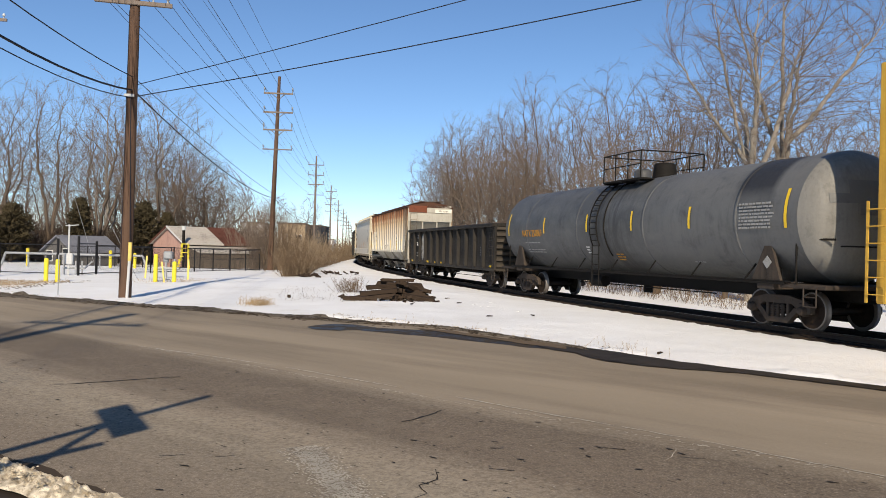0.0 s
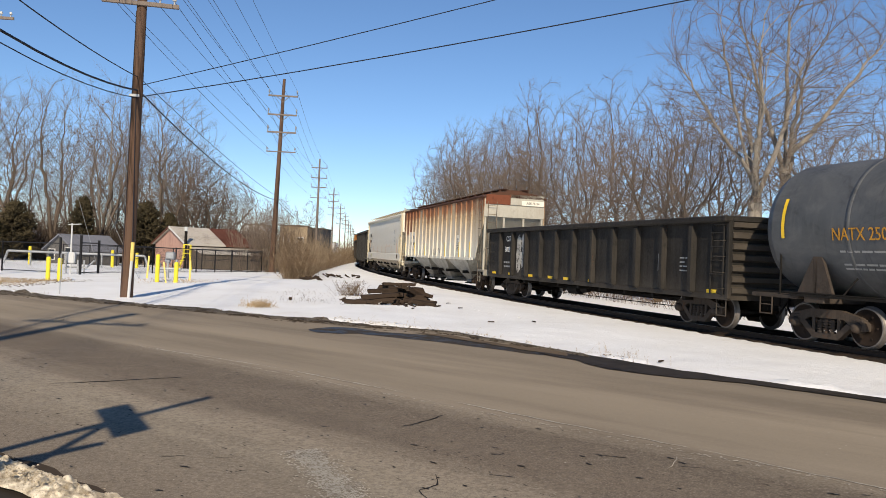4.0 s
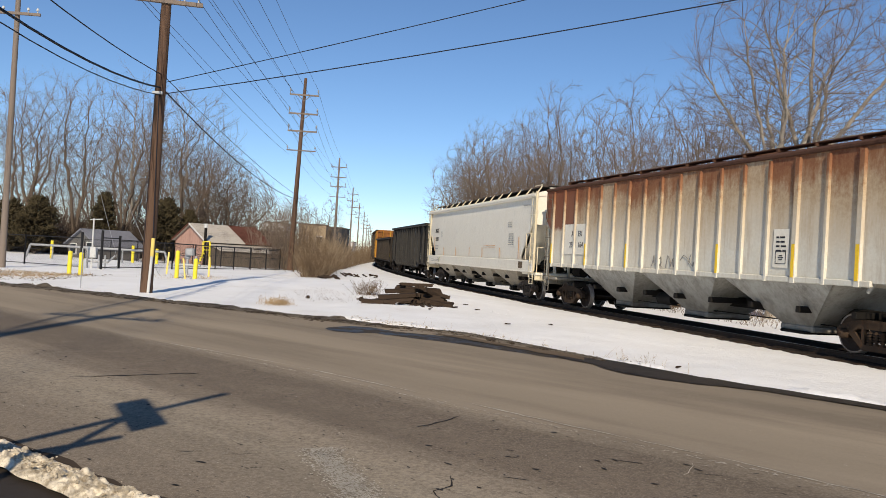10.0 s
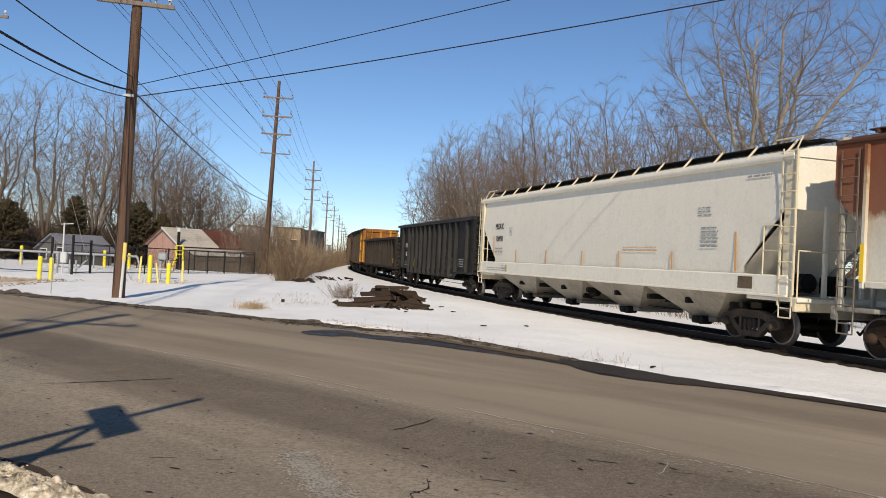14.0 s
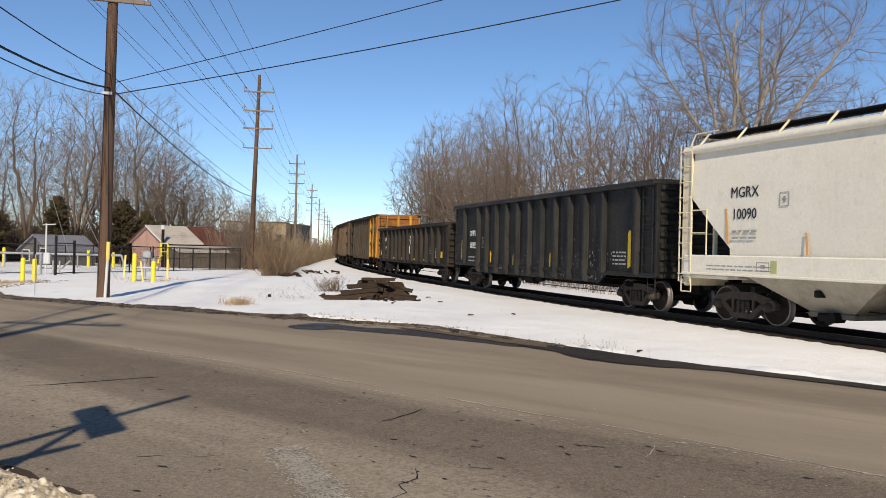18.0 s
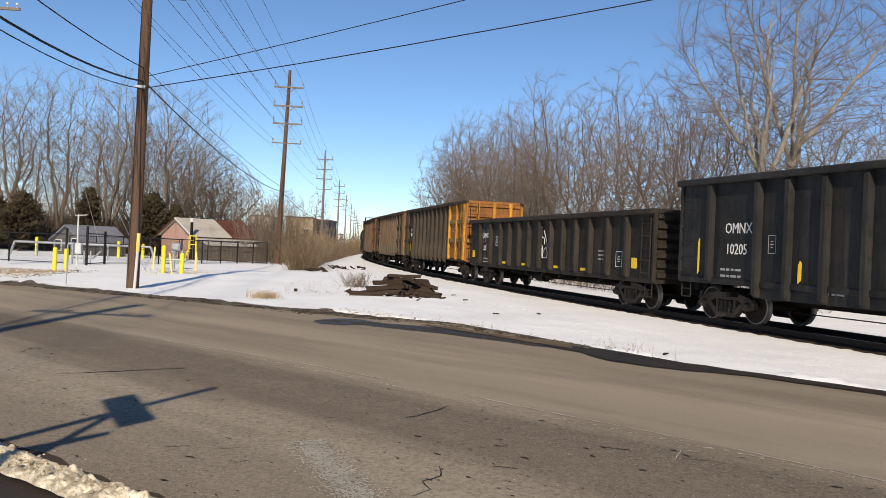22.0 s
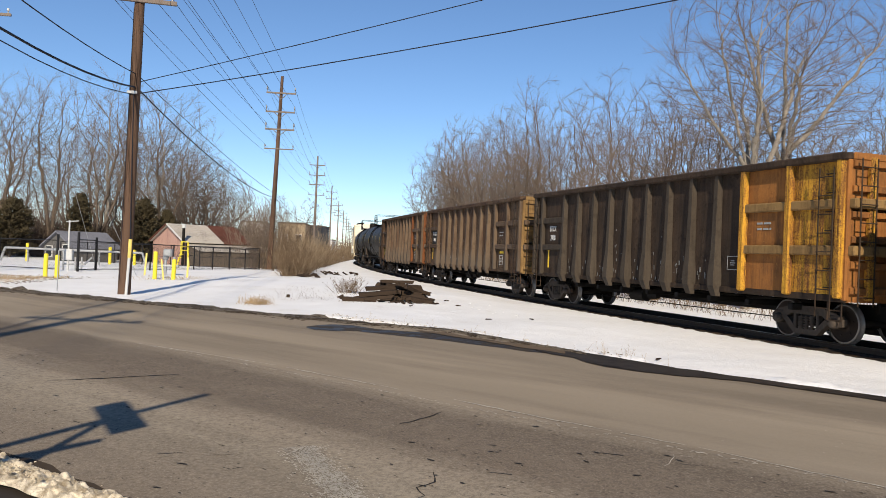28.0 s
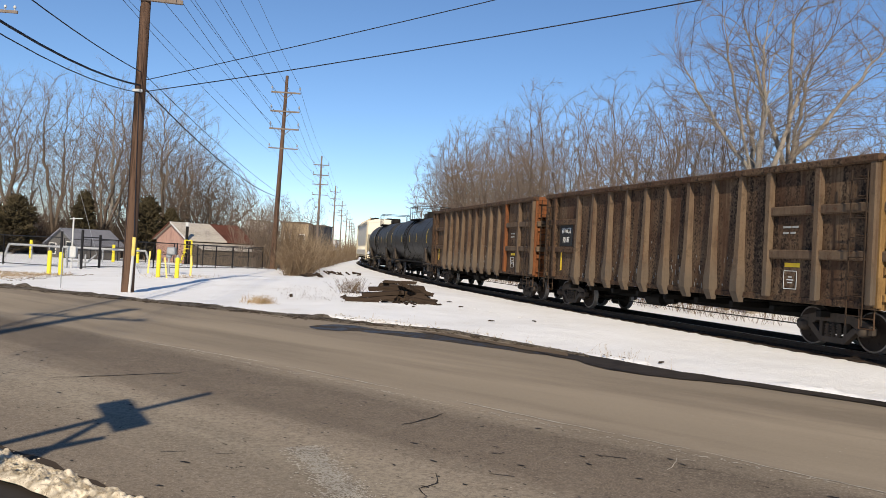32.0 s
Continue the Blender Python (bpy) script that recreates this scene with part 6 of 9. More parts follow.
        g = Acc().box((xc, -0.95, 0.36), (0.35, 0.28, 0.2), bev=0.04).tube((xc + 0.2, -1.05, 0.36), (xc + 0.2, -0.7, 0.36), 0.12, 0.12, 10)
        part("outlet_gate", g, M_STEEL_DARK, car)
    if lettered:
        y = -1.568
        letters(car, "MGRX", 0.38, -bx + 2.3, -yprof(3.28) - 0.014, 3.28, M_BLACK_LETTER, 0.9)
        letters(car, "10090", 0.38, -bx + 2.3, -yprof(2.74) - 0.014, 2.74, M_BLACK_LETTER, 0.9)
        bars(car, -bx + 2.3, y - 0.002, 2.32, 0.85, 2, M_FAINT_LETTER, 0.05, 0.16, 41)
        frame_mark(car, -bx + 3.6, y - 0.01, 3.05, 0.27, 0.32, M_FAINT_LETTER)
        bars(car, 7.2, y - 0.01, 2.9, 0.75, 6, M_FAINT_LETTER, 0.035, 0.10, 42)
        bars(car, 6.95, y - 0.01, 3.45, 0.6, 3, M_FAINT_LETTER, 0.03, 0.1, 43)
        bars(car, bx - 1.25, y + 0.02, 4.15, 0.9, 1, M_FAINT_LETTER, 0.05, 0.1, 44)
        bars(car, 3.7, y, 2.36, 2.0, 2, M_AMBER, 0.022, 0.09, 45)
        bars(car, -bx + 2.2, -1.613, 1.45, 2.4, 2, M_FAINT_LETTER, 0.03, 0.09, 46)
        frame_mark(car, -bx + 3.0, -1.613, 1.46, 0.4, 0.2, M_FAINT_LETTER)
        part("reflective_strip", Acc().prism([(-0.01, -0.45), (0.06, -0.45), (-0.03, 0.45), (-0.10, 0.45)], 0, 0.006), M_AMBER, car, "upright amber strip", Matrix.Translation((-bx + 1.72, y - 0.01, 2.45)))
        for sx, sh in ((-6.05, 0.5), (-3.05, 0.5), (-0.05, 0.5), (2.46, 0.5), (5.46, 0.5), (8.3, 1.0)):
            part("reflective_strip", Acc().prism([(0.0, -sh / 2), (0.07, -sh / 2), (0.03, sh / 2), (-0.04, sh / 2)], 0, 0.006), M_AMBER, car, "upright amber strip", Matrix.Translation((sx, y - 0.012, 2.0 if sh < 0.9 else 2.26)))
        part("stencil_box", Acc().box((0, 0, 0), (0.20, 0.006, 0.30)), M_LEAF_MARK, car, "faded yellow-green sticker", Matrix.Translation((-bx + 3.35, -1.613, 1.46)))
        part("sooty_smudge", Acc().box((0, 0, 0), (0.55, 0.006, 0.30), bev=0.002), M_MUD, car, "brown smudge", Matrix.Translation((bx - 1.55, -1.613, 1.5)))
    underframe(car, (r - f) / 2, 0.84, 0.28)
    add_couplers(car, (r - f) / 2)
    add_trucks(car, tr)
    couple(car, f, r, tr[0], tr[1])


M_LEAF_MARK = plain("faded_green_sticker", (0.42, 0.43, 0.20), 0.6, 0.0, 0.2, 20, 0.05)
# bay sheets duller than the cream sides, browner still near the outlets
M_BAY = paint("darker_bay_paint", (0.396, 0.354, 0.282), (0.18, 0.15, 0.114), (0.12, 0.072, 0.048), 0.7, 0.1, 0.7, low=(0.45, 0.75))


# --- tank cars
def tank_car(f, r, t0, t1, lettered=False, R=1.60, label="greyed black tank car with yellow marks"):
    skin = M_TANK if lettered else M_TANK_BLACK
    tr = offs(f, r, t0, t1)
    half = (r - f) / 2
    car = thing("tank_car", label, "tank car", "cars of the train")
    zc = 1.10 + R
    L = half - 0.46
    prof = [(-L, 0.0), (-L + 0.03, R * 0.35), (-L + 0.12, R * 0.62), (-L + 0.28, R * 0.83), (-L + 0.50, R * 0.95), (-L + 0.72, R)]
    xf = Matrix.Translation((0, 0, zc))
    shell = Acc()
    xs = np.linspace(-L + 0.72, L - 0.72, 9)
    shell.lathe([(float(x), R) for x in xs][::-1], 56, 0, "x", xf)
    part("tank_shell", shell, skin, car)
    for x in xs[1:-1:2]:
        part("weld_band", Acc().lathe([(x + 0.06, R - 0.01), (x + 0.05, R + 0.012), (x - 0.05, R + 0.012), (x - 0.06, R - 0.01)], 56, 0, "x", xf), skin, car)
    for sgn in (-1, 1):
        h = Acc()
        p = [(q[0] * -sgn, q[1]) for q in prof]
        h.lathe(p if sgn > 0 else p[::-1], 56, 0, "x", xf)
        # the lettered car's leading head is a paler grey than its rear head
        part("tank_head", h, (M_TANK_HEAD if lettered else skin) if sgn > 0 else skin, car, "pale grey tank head" if sgn > 0 and lettered else "")
        # bolster saddle
        xb = tr[0] if sgn > 0 else tr[1]
        for y in (-1, 1):
            s = Acc().prism([(xb - 0.55, 1.08), (xb + 0.55, 1.08), (xb + 0.18, 2.02), (xb - 0.05, 2.02)], y * 1.36, y * 1.44)
            s.prism([(xb - 0.06, 1.08), (xb + 0.06, 1.08), (xb + 0.06, 1.95), (xb - 0.06, 1.95)], y * 1.0, y * 1.44)
            part("saddle", s, M_FRAME, car)
        part("body_bolster", Acc().box((xb, 0, 1.02), (0.6, 2.9, 0.16), bev=0.02), M_FRAME, car)
        part("end_platform", Acc().box((sgn * (half - 1.15), 0, 1.05), (1.5, 2.9, 0.10), bev=0.02), M_FRAME, car)
        for y in (-1, 1):
            hr = Acc().path([(sgn * (half - 1.35), y * 1.44, 1.1), (sgn * (half - 1.35), y * 1.44, 2.05), (sgn * (half - 1.2), y * 1.44, 2.15), (sgn * (half - 0.5), y * 1.1, 2.15)], 0.025)
            part("end_handrail", hr, M_STEEL_DARK, car)
            st = shared("tank_step", lambda: stirrup_mesh(M_FRAME))
            part("step", st, None, car, "", Matrix.Translation((sgn * (half - 0.9), y * 1.44, 1.02)) @ Matrix.Rotation(0 if y < 0 else math.pi, 4, "Z"))
        gr = Acc().path([(sgn * (L - 0.10), -0.9, 2.0), (sgn * (L + 0.08), -0.9, 2.0), (sgn * (L + 0.08), 0.9, 2.0), (sgn * (L - 0.1), 0.9, 2.0)], 0.02)
        part("grab_iron", gr, M_STEEL_DARK, car)
    part("running_board", Acc().box((0, -1.42, 1.10), (2 * half - 3.4, 0.12, 0.06), bev=0.01).box((0, 1.42, 1.10), (2 * half - 3.4, 0.12, 0.06), bev=0.01), M_STEEL_DARK, car)
    sr = Acc()
    for y in (-1, 1):
        sr.path([(-half + 1.5, y * 1.46, 1.15), (half - 1.5, y * 1.46, 1.15)], 0.02)
        for x in np.linspace(-half + 3.2, half - 3.2, 7):
            sr.tube((x, y * 1.45, 1.12), (x + 0.25, y * 1.28, 1.55), 0.022, 0.022, 6)
    part("side_rail", sr, M_STEEL_DARK, car)
    # dome, platform and its railing
    xd = 0.2
    zt = zc + R
    part("manway", Acc().lathe([(0.40, 0.0), (0.40, 0.30), (0.34, 0.36), (0.1, 0.38), (-0.15, 0.42)], 20, 0, "z", Matrix.Translation((xd + 0.75, 0, zt + 0.05))), M_STEEL_DARK, car)
    part("valve_housing", Acc().lathe([(0.32, 0.0), (0.32, 0.22), (0.26, 0.30), (-0.15, 0.30)], 16, 0, "z", Matrix.Translation((xd - 0.6, 0, zt + 0.05))), skin, car)
    pf = Acc()
    for y in (-0.95, 0.95):
        pf.box((xd, y, zt - 0.12), (2.5, 0.5, 0.05))
    for x in (-1.1, 0, 1.1):
        pf.box((xd + x, 0, zt - 0.16), (0.08, 2.4, 0.08))
    part("platform", pf, M_STEEL_DARK, car)
    rl = Acc()
    for y in (-1.18, 1.18):
        for x in (-1.2, -0.4, 0.4, 1.2):
            rl.tube((xd + x, y, zt - 0.15), (xd + x, y, zt + 0.78), 0.022, 0.022, 6)
        rl.path([(xd - 1.2, y, zt + 0.78), (xd + 1.2, y, zt + 0.78)], 0.022)
        rl.path([(xd - 1.2, y, zt + 0.35), (xd + 1.2, y, zt + 0.35)], 0.018)
    for x in (-1.2, 1.2):
        rl.path([(xd + x, -1.18, zt + 0.78), (xd + x, 1.18, zt + 0.78)], 0.022)
    part("platform_railing", rl, M_STEEL_DARK, car)
    # ladder that follows the shell
    ld = Acc()
    ang = [radians(a) for a in range(-25, 66, 7)]
    for a0, a1 in zip(ang[:-1], ang[1:]):
        for dx in (-0.24, 0.24):
            ld.tube((xd - 1.05 + dx, -(R + 0.06) * math.cos(a0), zc + (R + 0.06) * math.sin(a0)), (xd - 1.05 + dx, -(R + 0.06) * math.cos(a1), zc + (R + 0.06) * math.sin(a1)), 0.024, 0.024, 6)
        ld.tube((xd - 1.29, -(R + 0.08) * math.cos(a0), zc + (R + 0.08) * math.sin(a0)), (xd - 0.81, -(R + 0.08) * math.cos(a0), zc + (R + 0.08) * math.sin(a0)), 0.016, 0.016, 6)
    for dx in (-0.24, 0.24):
        ld.tube((xd - 1.05 + dx, -(R - 0.07), zc - 0.66), (xd - 1.05 + dx, -1.5, 0.6), 0.02, 0.02, 6)
    for z in (0.65, 1.0, 1.35, 1.7):
        ld.tube((xd - 1.29, -1.51, z), (xd - 0.81, -1.51, z), 0.014, 0.014, 6)
    part("ladder", ld, M_STEEL_DARK, car)
    band = Acc()
    for k in range(24):
        a0, a1 = radians(-40 + k * 6), radians(-40 + (k + 1) * 6)
        band.tube((xd - 0.35, -(R + 0.02) * math.cos(a0), zc + (R + 0.02) * math.sin(a0)), (xd - 0.35, -(R + 0.02) * math.cos(a1), zc + (R + 0.02) * math.sin(a1)), 0.022, 0.022, 6)
    part("drip_band", band, M_STEEL_DARK, car)

    def on_shell(name, x, w, a0, a1, mat, lbl="", rr=0.006):
        a = Acc()
        n = 6
        vs = []
        for i in range(n + 1):
            t = radians(a0 + (a1 - a0) * i / n)
            for xx in (x - w / 2, x + w / 2):
                vs.append((xx, -(R + rr) * math.cos(t), zc + (R + rr) * math.sin(t)))
        a.add(vs, [(2 * i, 2 * i + 1, 2 * i + 3, 2 * i + 2) for i in range(n)])
        return part(name, a, mat, car, lbl)

    for x in ((-8.55, -4.95, -1.4, 1.6, 4.7, 8.55) if lettered else (-L + 0.85, -2.2, 0.9, 3.3, L - 1.0)):
        big = abs(x) > L - 1.1
        on_shell("reflective_strip", x, 0.10, -8 if not big else -10, 14 if not big else 24, M_YELLOW, "upright yellow strip", 0.02)
    if lettered:
        for body, x, z, s in (("NATX 250869", -6.15, zc - 0.22, 0.40),):
            me = text_mesh(body, s, squeeze=0.8)
            me.materials.clear()
            me.materials.append(M_GOLD_LETTER)
            part("lettering", me, None, car, "", Matrix.Translation((x, -(R - 0.005), z)) @ Matrix.Rotation(radians(8), 4, "X"))
        for bx2, bz, bw, rows, mt, sd in ((-6.2, 2.12, 1.5, 1, M_FAINT_LETTER, 51), (-6.1, 1.84, 1.7, 2, M_FAINT_LETTER, 52), (0.4, 1.72, 0.5, 3, M_GOLD_LETTER, 53), (-1.6, 1.95, 0.25, 3, M_WHITE_LETTER, 54), (4.6, 1.55, 0.5, 1, M_FAINT_LETTER, 55)):
            tilt = math.asin((zc - bz) / R)
            ob = bars(car, 0, 0, 0, bw, rows, mt, 0.045, 0.11, sd)
            ob.matrix_basis = Matrix.Translation((bx2, -(R + 0.008) * math.cos(tilt), bz)) @ Matrix.Rotation(tilt, 4, "X")
        # data panel
        a = Acc()
        rnd = random.Random(8)
        for rrow in range(8):
            xx = -0.6
            while xx < 0.55:
                l = rnd.uniform(0.05, 0.2)
                a.box((xx + l / 2, 0, rrow * 0.085 - 0.3), (l, 0.008, 0.045))
                xx += l + 0.035
        part("data_panel", a, M_FAINT_LETTER, car, "panel of small white print", Matrix.Translation((7.45, -(R + 0.004), zc + 0.05)))
        # dark blotches of overpaint on the head
        for y, z, w, h in ((-0.25, 3.35, 0.9, 0.36), (-0.5, 3.1, 1.3, 0.22), (-0.1, 2.85, 0.7, 0.25)):
            a = Acc()
            vs = []
            ny = 8
            for i in range(ny + 1):
                for k in range(3):
                    yy, z2 = y - w / 2 + w * i / ny, z - h / 2 + h * k / 2
                    rad = min(R * 0.99, math.hypot(yy, z2 - zc))
                    xx = float(np.interp(rad, [q[1] for q in prof], [-q[0] for q in prof]))
                    vs.append((xx + 0.012, yy, z2))
            a.add(vs, [(i * 3 + k, (i + 1) * 3 + k, (i + 1) * 3 + k + 1, i * 3 + k + 1) for i in range(ny) for k in range(2)])
            part("overpaint_patch", a, M_TANK, car, "dark blotch of overpaint")
        pl = Acc().prism([(0, -0.16), (0.16, 0), (0, 0.16), (-0.16, 0)], 0, 0.01)
        part("placard", pl, M_FAINT_LETTER, car, "diamond placard", Matrix.Translation((tr[0] + 0.06, -1.452, 1.6)))
    part("centre_sill", Acc().box((0, 0, 0.86), (2 * half - 1.0, 0.4, 0.34), bev=0.03), M_STEEL_DARK, car)
    bg = Acc().tube((-2.4, -0.7, 0.75), (-1.6, -0.7, 0.75), 0.2, 0.2, 12).tube((-4.0, -0.5, 0.66), (4.5, -0.5, 0.66), 0.02, 0.02, 5).tube((0.1, 0, 0.45), (0.1, 0, 1.0), 0.16, 0.16, 12)
    part("brake_gear", bg, M_STEEL_DARK, car)
    add_couplers(car, half)
    add_trucks(car, tr)
    couple(car, f, r, tr[0], tr[1])


# --- yellow boxcar that leads
def yellow_boxcar():
    f, r = -6.35, 14.45
    tr = offs(f, r, -3.75, 11.85)
    car = thing("boxcar", "tall yellow boxcar with end ladders", "boxcar", "cars of the train")
    L, hw, z0, z1 = 9.58, 1.55, 1.0, 5.75
    for y in (-1, 1):
        part("side_panel", Acc().box((0, y * hw, (z0 + z1) / 2), (2 * L, 0.05, z1 - z0)), M_BOX_YELLOW, car)
        for i in range(15):
            if abs(i - 7) < 2:
                continue
            part("rib", Acc().box((-L + 0.6 + i * (2 * L - 1.2) / 14, y * (hw + 0.05), (z0 + z1) / 2), (0.12, 0.07, z1 - z0 - 0.2), bev=0.02), M_BOX_YELLOW, car)
        part("side_sill", Acc().box((0, y * hw, z0), (2 * L, 0.12, 0.3), bev=0.02), M_BOX_YELLOW, car)
        d = part("door", Acc().box((0, y * (hw + 0.07), 2.9), (3.2, 0.07, 3.6), bev=0.02), M_BOX_YELLOW, car)
        part("lock_rod", Acc().tube((1.2, y * (hw + 0.13), 1.2), (1.2, y * (hw + 0.13), 4.6), 0.02, 0.02, 6), M_STEEL_DARK, d)
        for sgn in (-1, 1):
            ld = shared("box_ladder", lambda: ladder_mesh(0.44, 2.1, 6, 0.014, 0.07, M_BOX_YELLOW))
            part("ladder", ld, None, car, "", Matrix.Translation((sgn * (L - 0.05), y * (hw + 0.12), 0.82)) @ Matrix.Rotation(0 if y < 0 else math.pi, 4, "Z"))
    for sgn in (-1, 1):
        part("end_panel", Acc().box((sgn * L, 0, (z0 + z1) / 2), (0.06, 2 * hw, z1 - z0)), M_BOX_YELLOW, car)
        for k in range(9):
            part("end_rib", Acc().prism([(0, -0.12), (0.09, -0.06), (0.09, 0.06), (0, 0.12)], -hw + 0.15, hw - 0.15), M_BOX_YELLOW, car, "", Matrix.Translation((sgn * (L + 0.03), 0, z0 + 0.4 + k * 0.45)) @ Matrix.Rotation(0 if sgn > 0 else math.pi, 4, "Z"))
        part("end_sill", Acc().box((sgn * (L + 0.05), 0, 1.0), (0.14, 2.95, 0.4), bev=0.03), M_BOX_YELLOW, car)
        ld = shared("box_ladder2", lambda: ladder_mesh(0.44, 4.0, 10, 0.014, 0.05, M_BOX_YELLOW))
        part("ladder", ld, None, car, "", Matrix.Translation((sgn * (L + 0.16), -sgn * 1.2, 0.9)) @ Matrix.Rotation(sgn * math.pi / 2, 4, "Z"))
    roof = Acc().prism([(-hw, z1 - 0.1), (hw, z1 - 0.1), (hw, z1), (0, z1 + 0.2), (-hw, z1)], -L - 0.05, L + 0.05, axis="x")
    part("roof", roof, M_GALV, car)
    underframe(car, (r - f) / 2, 0.78)
    add_couplers(car, (r - f) / 2)
    add_trucks(car, tr)
    couple(car, f, r, tr[0], tr[1])


yellow_boxcar()
tank_car(14.6, 34.8, 17.0, 32.4, True)
css_gondola()
aex_hopper()
cream_hopper()
omnx_gondola()
low_gondola()
brown_gondola(133.1, 150.4, 135.3, 148.6, M_BROWN, M_DARK_RIB, M_END_YELLOW, "tall dust-brown gondola with worn yellow leading end", M_DARK_RIB, ("BTCX", "2418"), 61, M_END_PANEL)
brown_gondola(150.55, 167.75, 152.8, 165.75, M_RUST_BROWN, M_TAN_RIB, M_TAN_RIB, "tall rusty brown gondola with dusty tan posts", M_RUST_BROWN, ("WWCX", "10187"), 62, M_RUST_BROWN, True, M_BEAM_TAN)
brown_gondola(167.75, 185.2, 169.95, 183.0, M_RUST_BROWN, M_TAN_RIB, M_TAN_RIB, "tall rusty gondola with an orange-rusted leading end", M_RUST_BROWN, None, 63, M_RUST_BROWN, False, M_END_ORANGE)
tank_car(185.2, 201.2, 187.5, 198.9, False, 1.52, "dark tank car with a railed dome")
tank_car(201.2, 217.2, 203.5, 214.9, False, 1.52, "dark tank car with a railed dome")
cream_hopper(217.2, 236.0, 219.7, 233.5, False, M_CREAM, "pale cream covered hopper at the end of the train")
# ---- things beside the road ----
def segs_mesh(name, segs, n, mats, shoots=()):
    """Tapered sticks (a, b, r0, r1) as one mesh; fast for thousands. Shoots run out to a point."""
    plain_count = len(segs)
    segs = list(segs) + list(shoots)
    A = np.array([s[0] for s in segs], float)
    B = np.array([s[1] for s in segs], float)
    r0, r1 = np.array([s[2] for s in segs]), np.array([s[3] for s in segs])
    d = B - A
    d /= np.linalg.norm(d, axis=1)[:, None] + 1e-9
    up = np.where(abs(d[:, 2:3]) < 0.9, [[0.0, 0.0, 1.0]], [[1.0, 0.0, 0.0]])
    u = np.cross(d, up)
    u /= np.linalg.norm(u, axis=1)[:, None]
    w = np.cross(d, u)
    k = len(segs)
    V = np.empty((k, 2 * n, 3))
    for i in range(n):
        t = 2 * math.pi * i / n
        o = u * math.cos(t) + w * math.sin(t)
        V[:, i] = A + o * r0[:, None]
        V[:, n + i] = B + o * r1[:, None]
    base = np.arange(k)[:, None, None] * 2 * n
    q = np.array([[i, (i + 1) % n, n + (i + 1) % n, n + i] for i in range(n)])[None]
    F = (base[:plain_count] + q).reshape(-1, 4)
    p = np.array([[i, (i + 1) % n, n] for i in range(n)])[None]
    T = (base[plain_count:] + p).reshape(-1, 3)
    V[plain_count:, n:] = B[plain_count:, None]
    me = bpy.data.meshes.new(name)
    me.vertices.add(k * 2 * n)
    me.vertices.foreach_set("co", V.ravel())
    me.loops.add(F.size + T.size)
    me.loops.foreach_set("vertex_index", np.concatenate([F.ravel(), T.ravel()]).astype(np.int32))
    me.polygons.add(len(F) + len(T))
    me.polygons.foreach_set("loop_start", np.concatenate([np.arange(0, F.size, 4), F.size + np.arange(0, T.size, 3)]).astype(np.int32))
    me.polygons.foreach_set("use_smooth", np.ones(len(F) + len(T), dtype=bool))
    me.materials.append(mats)
    me.update(calc_edges=True)
    me.validate()
    return me


def colonise(P, par, A, step, kill, reach, iters, lift, rng):
    """Grows boughs from the stems P towards the free points A, each step from the nearest bough."""
    P, par = list(P), list(par)
    nd, ni = np.full(len(A), 1e9), np.zeros(len(A), int)
    kids, done = collections.Counter(), 0
    for _ in range(iters):
        fresh = np.array(P[done:])
        D = np.linalg.norm(A[:, None, :] - fresh[None], axis=2)
        j = D.argmin(1)
        d = D[np.arange(len(A)), j]
        better = d < nd
        nd[better], ni[better] = d[better], j[better] + done
        done = len(P)
        keep = nd > kill
        A, nd, ni = A[keep], nd[keep], ni[keep]
        live = nd < reach
        if not live.any():
            break
        pts = np.array(P)
        G = np.zeros_like(pts)
        to = A[live] - pts[ni[live]]
        np.add.at(G, ni[live], to / np.linalg.norm(to, axis=1)[:, None])
        grew = False
        for k in np.unique(ni[live]):
            if kids[k] > 2:
                continue
            g = G[k] / (np.linalg.norm(G[k]) + 1e-9) + rng.normal(0, 0.05, 3)
            if par[k] >= 0:
                f = pts[k] - pts[par[k]]
                f /= np.linalg.norm(f) + 1e-9
                ahead = float(g @ f)
                if kids[k] == 0 and ahead < 0.35:
                    kids[k] += 1
                    continue
                g = g + (2.8 if kids[k] == 0 else 0.5) * f
            g[2] += lift
            P.append(pts[k] + step * g / np.linalg.norm(g))
            par.append(int(k))
            kids[k] += 1
            grew = True
        if not grew:
            break
    return np.array(P), par


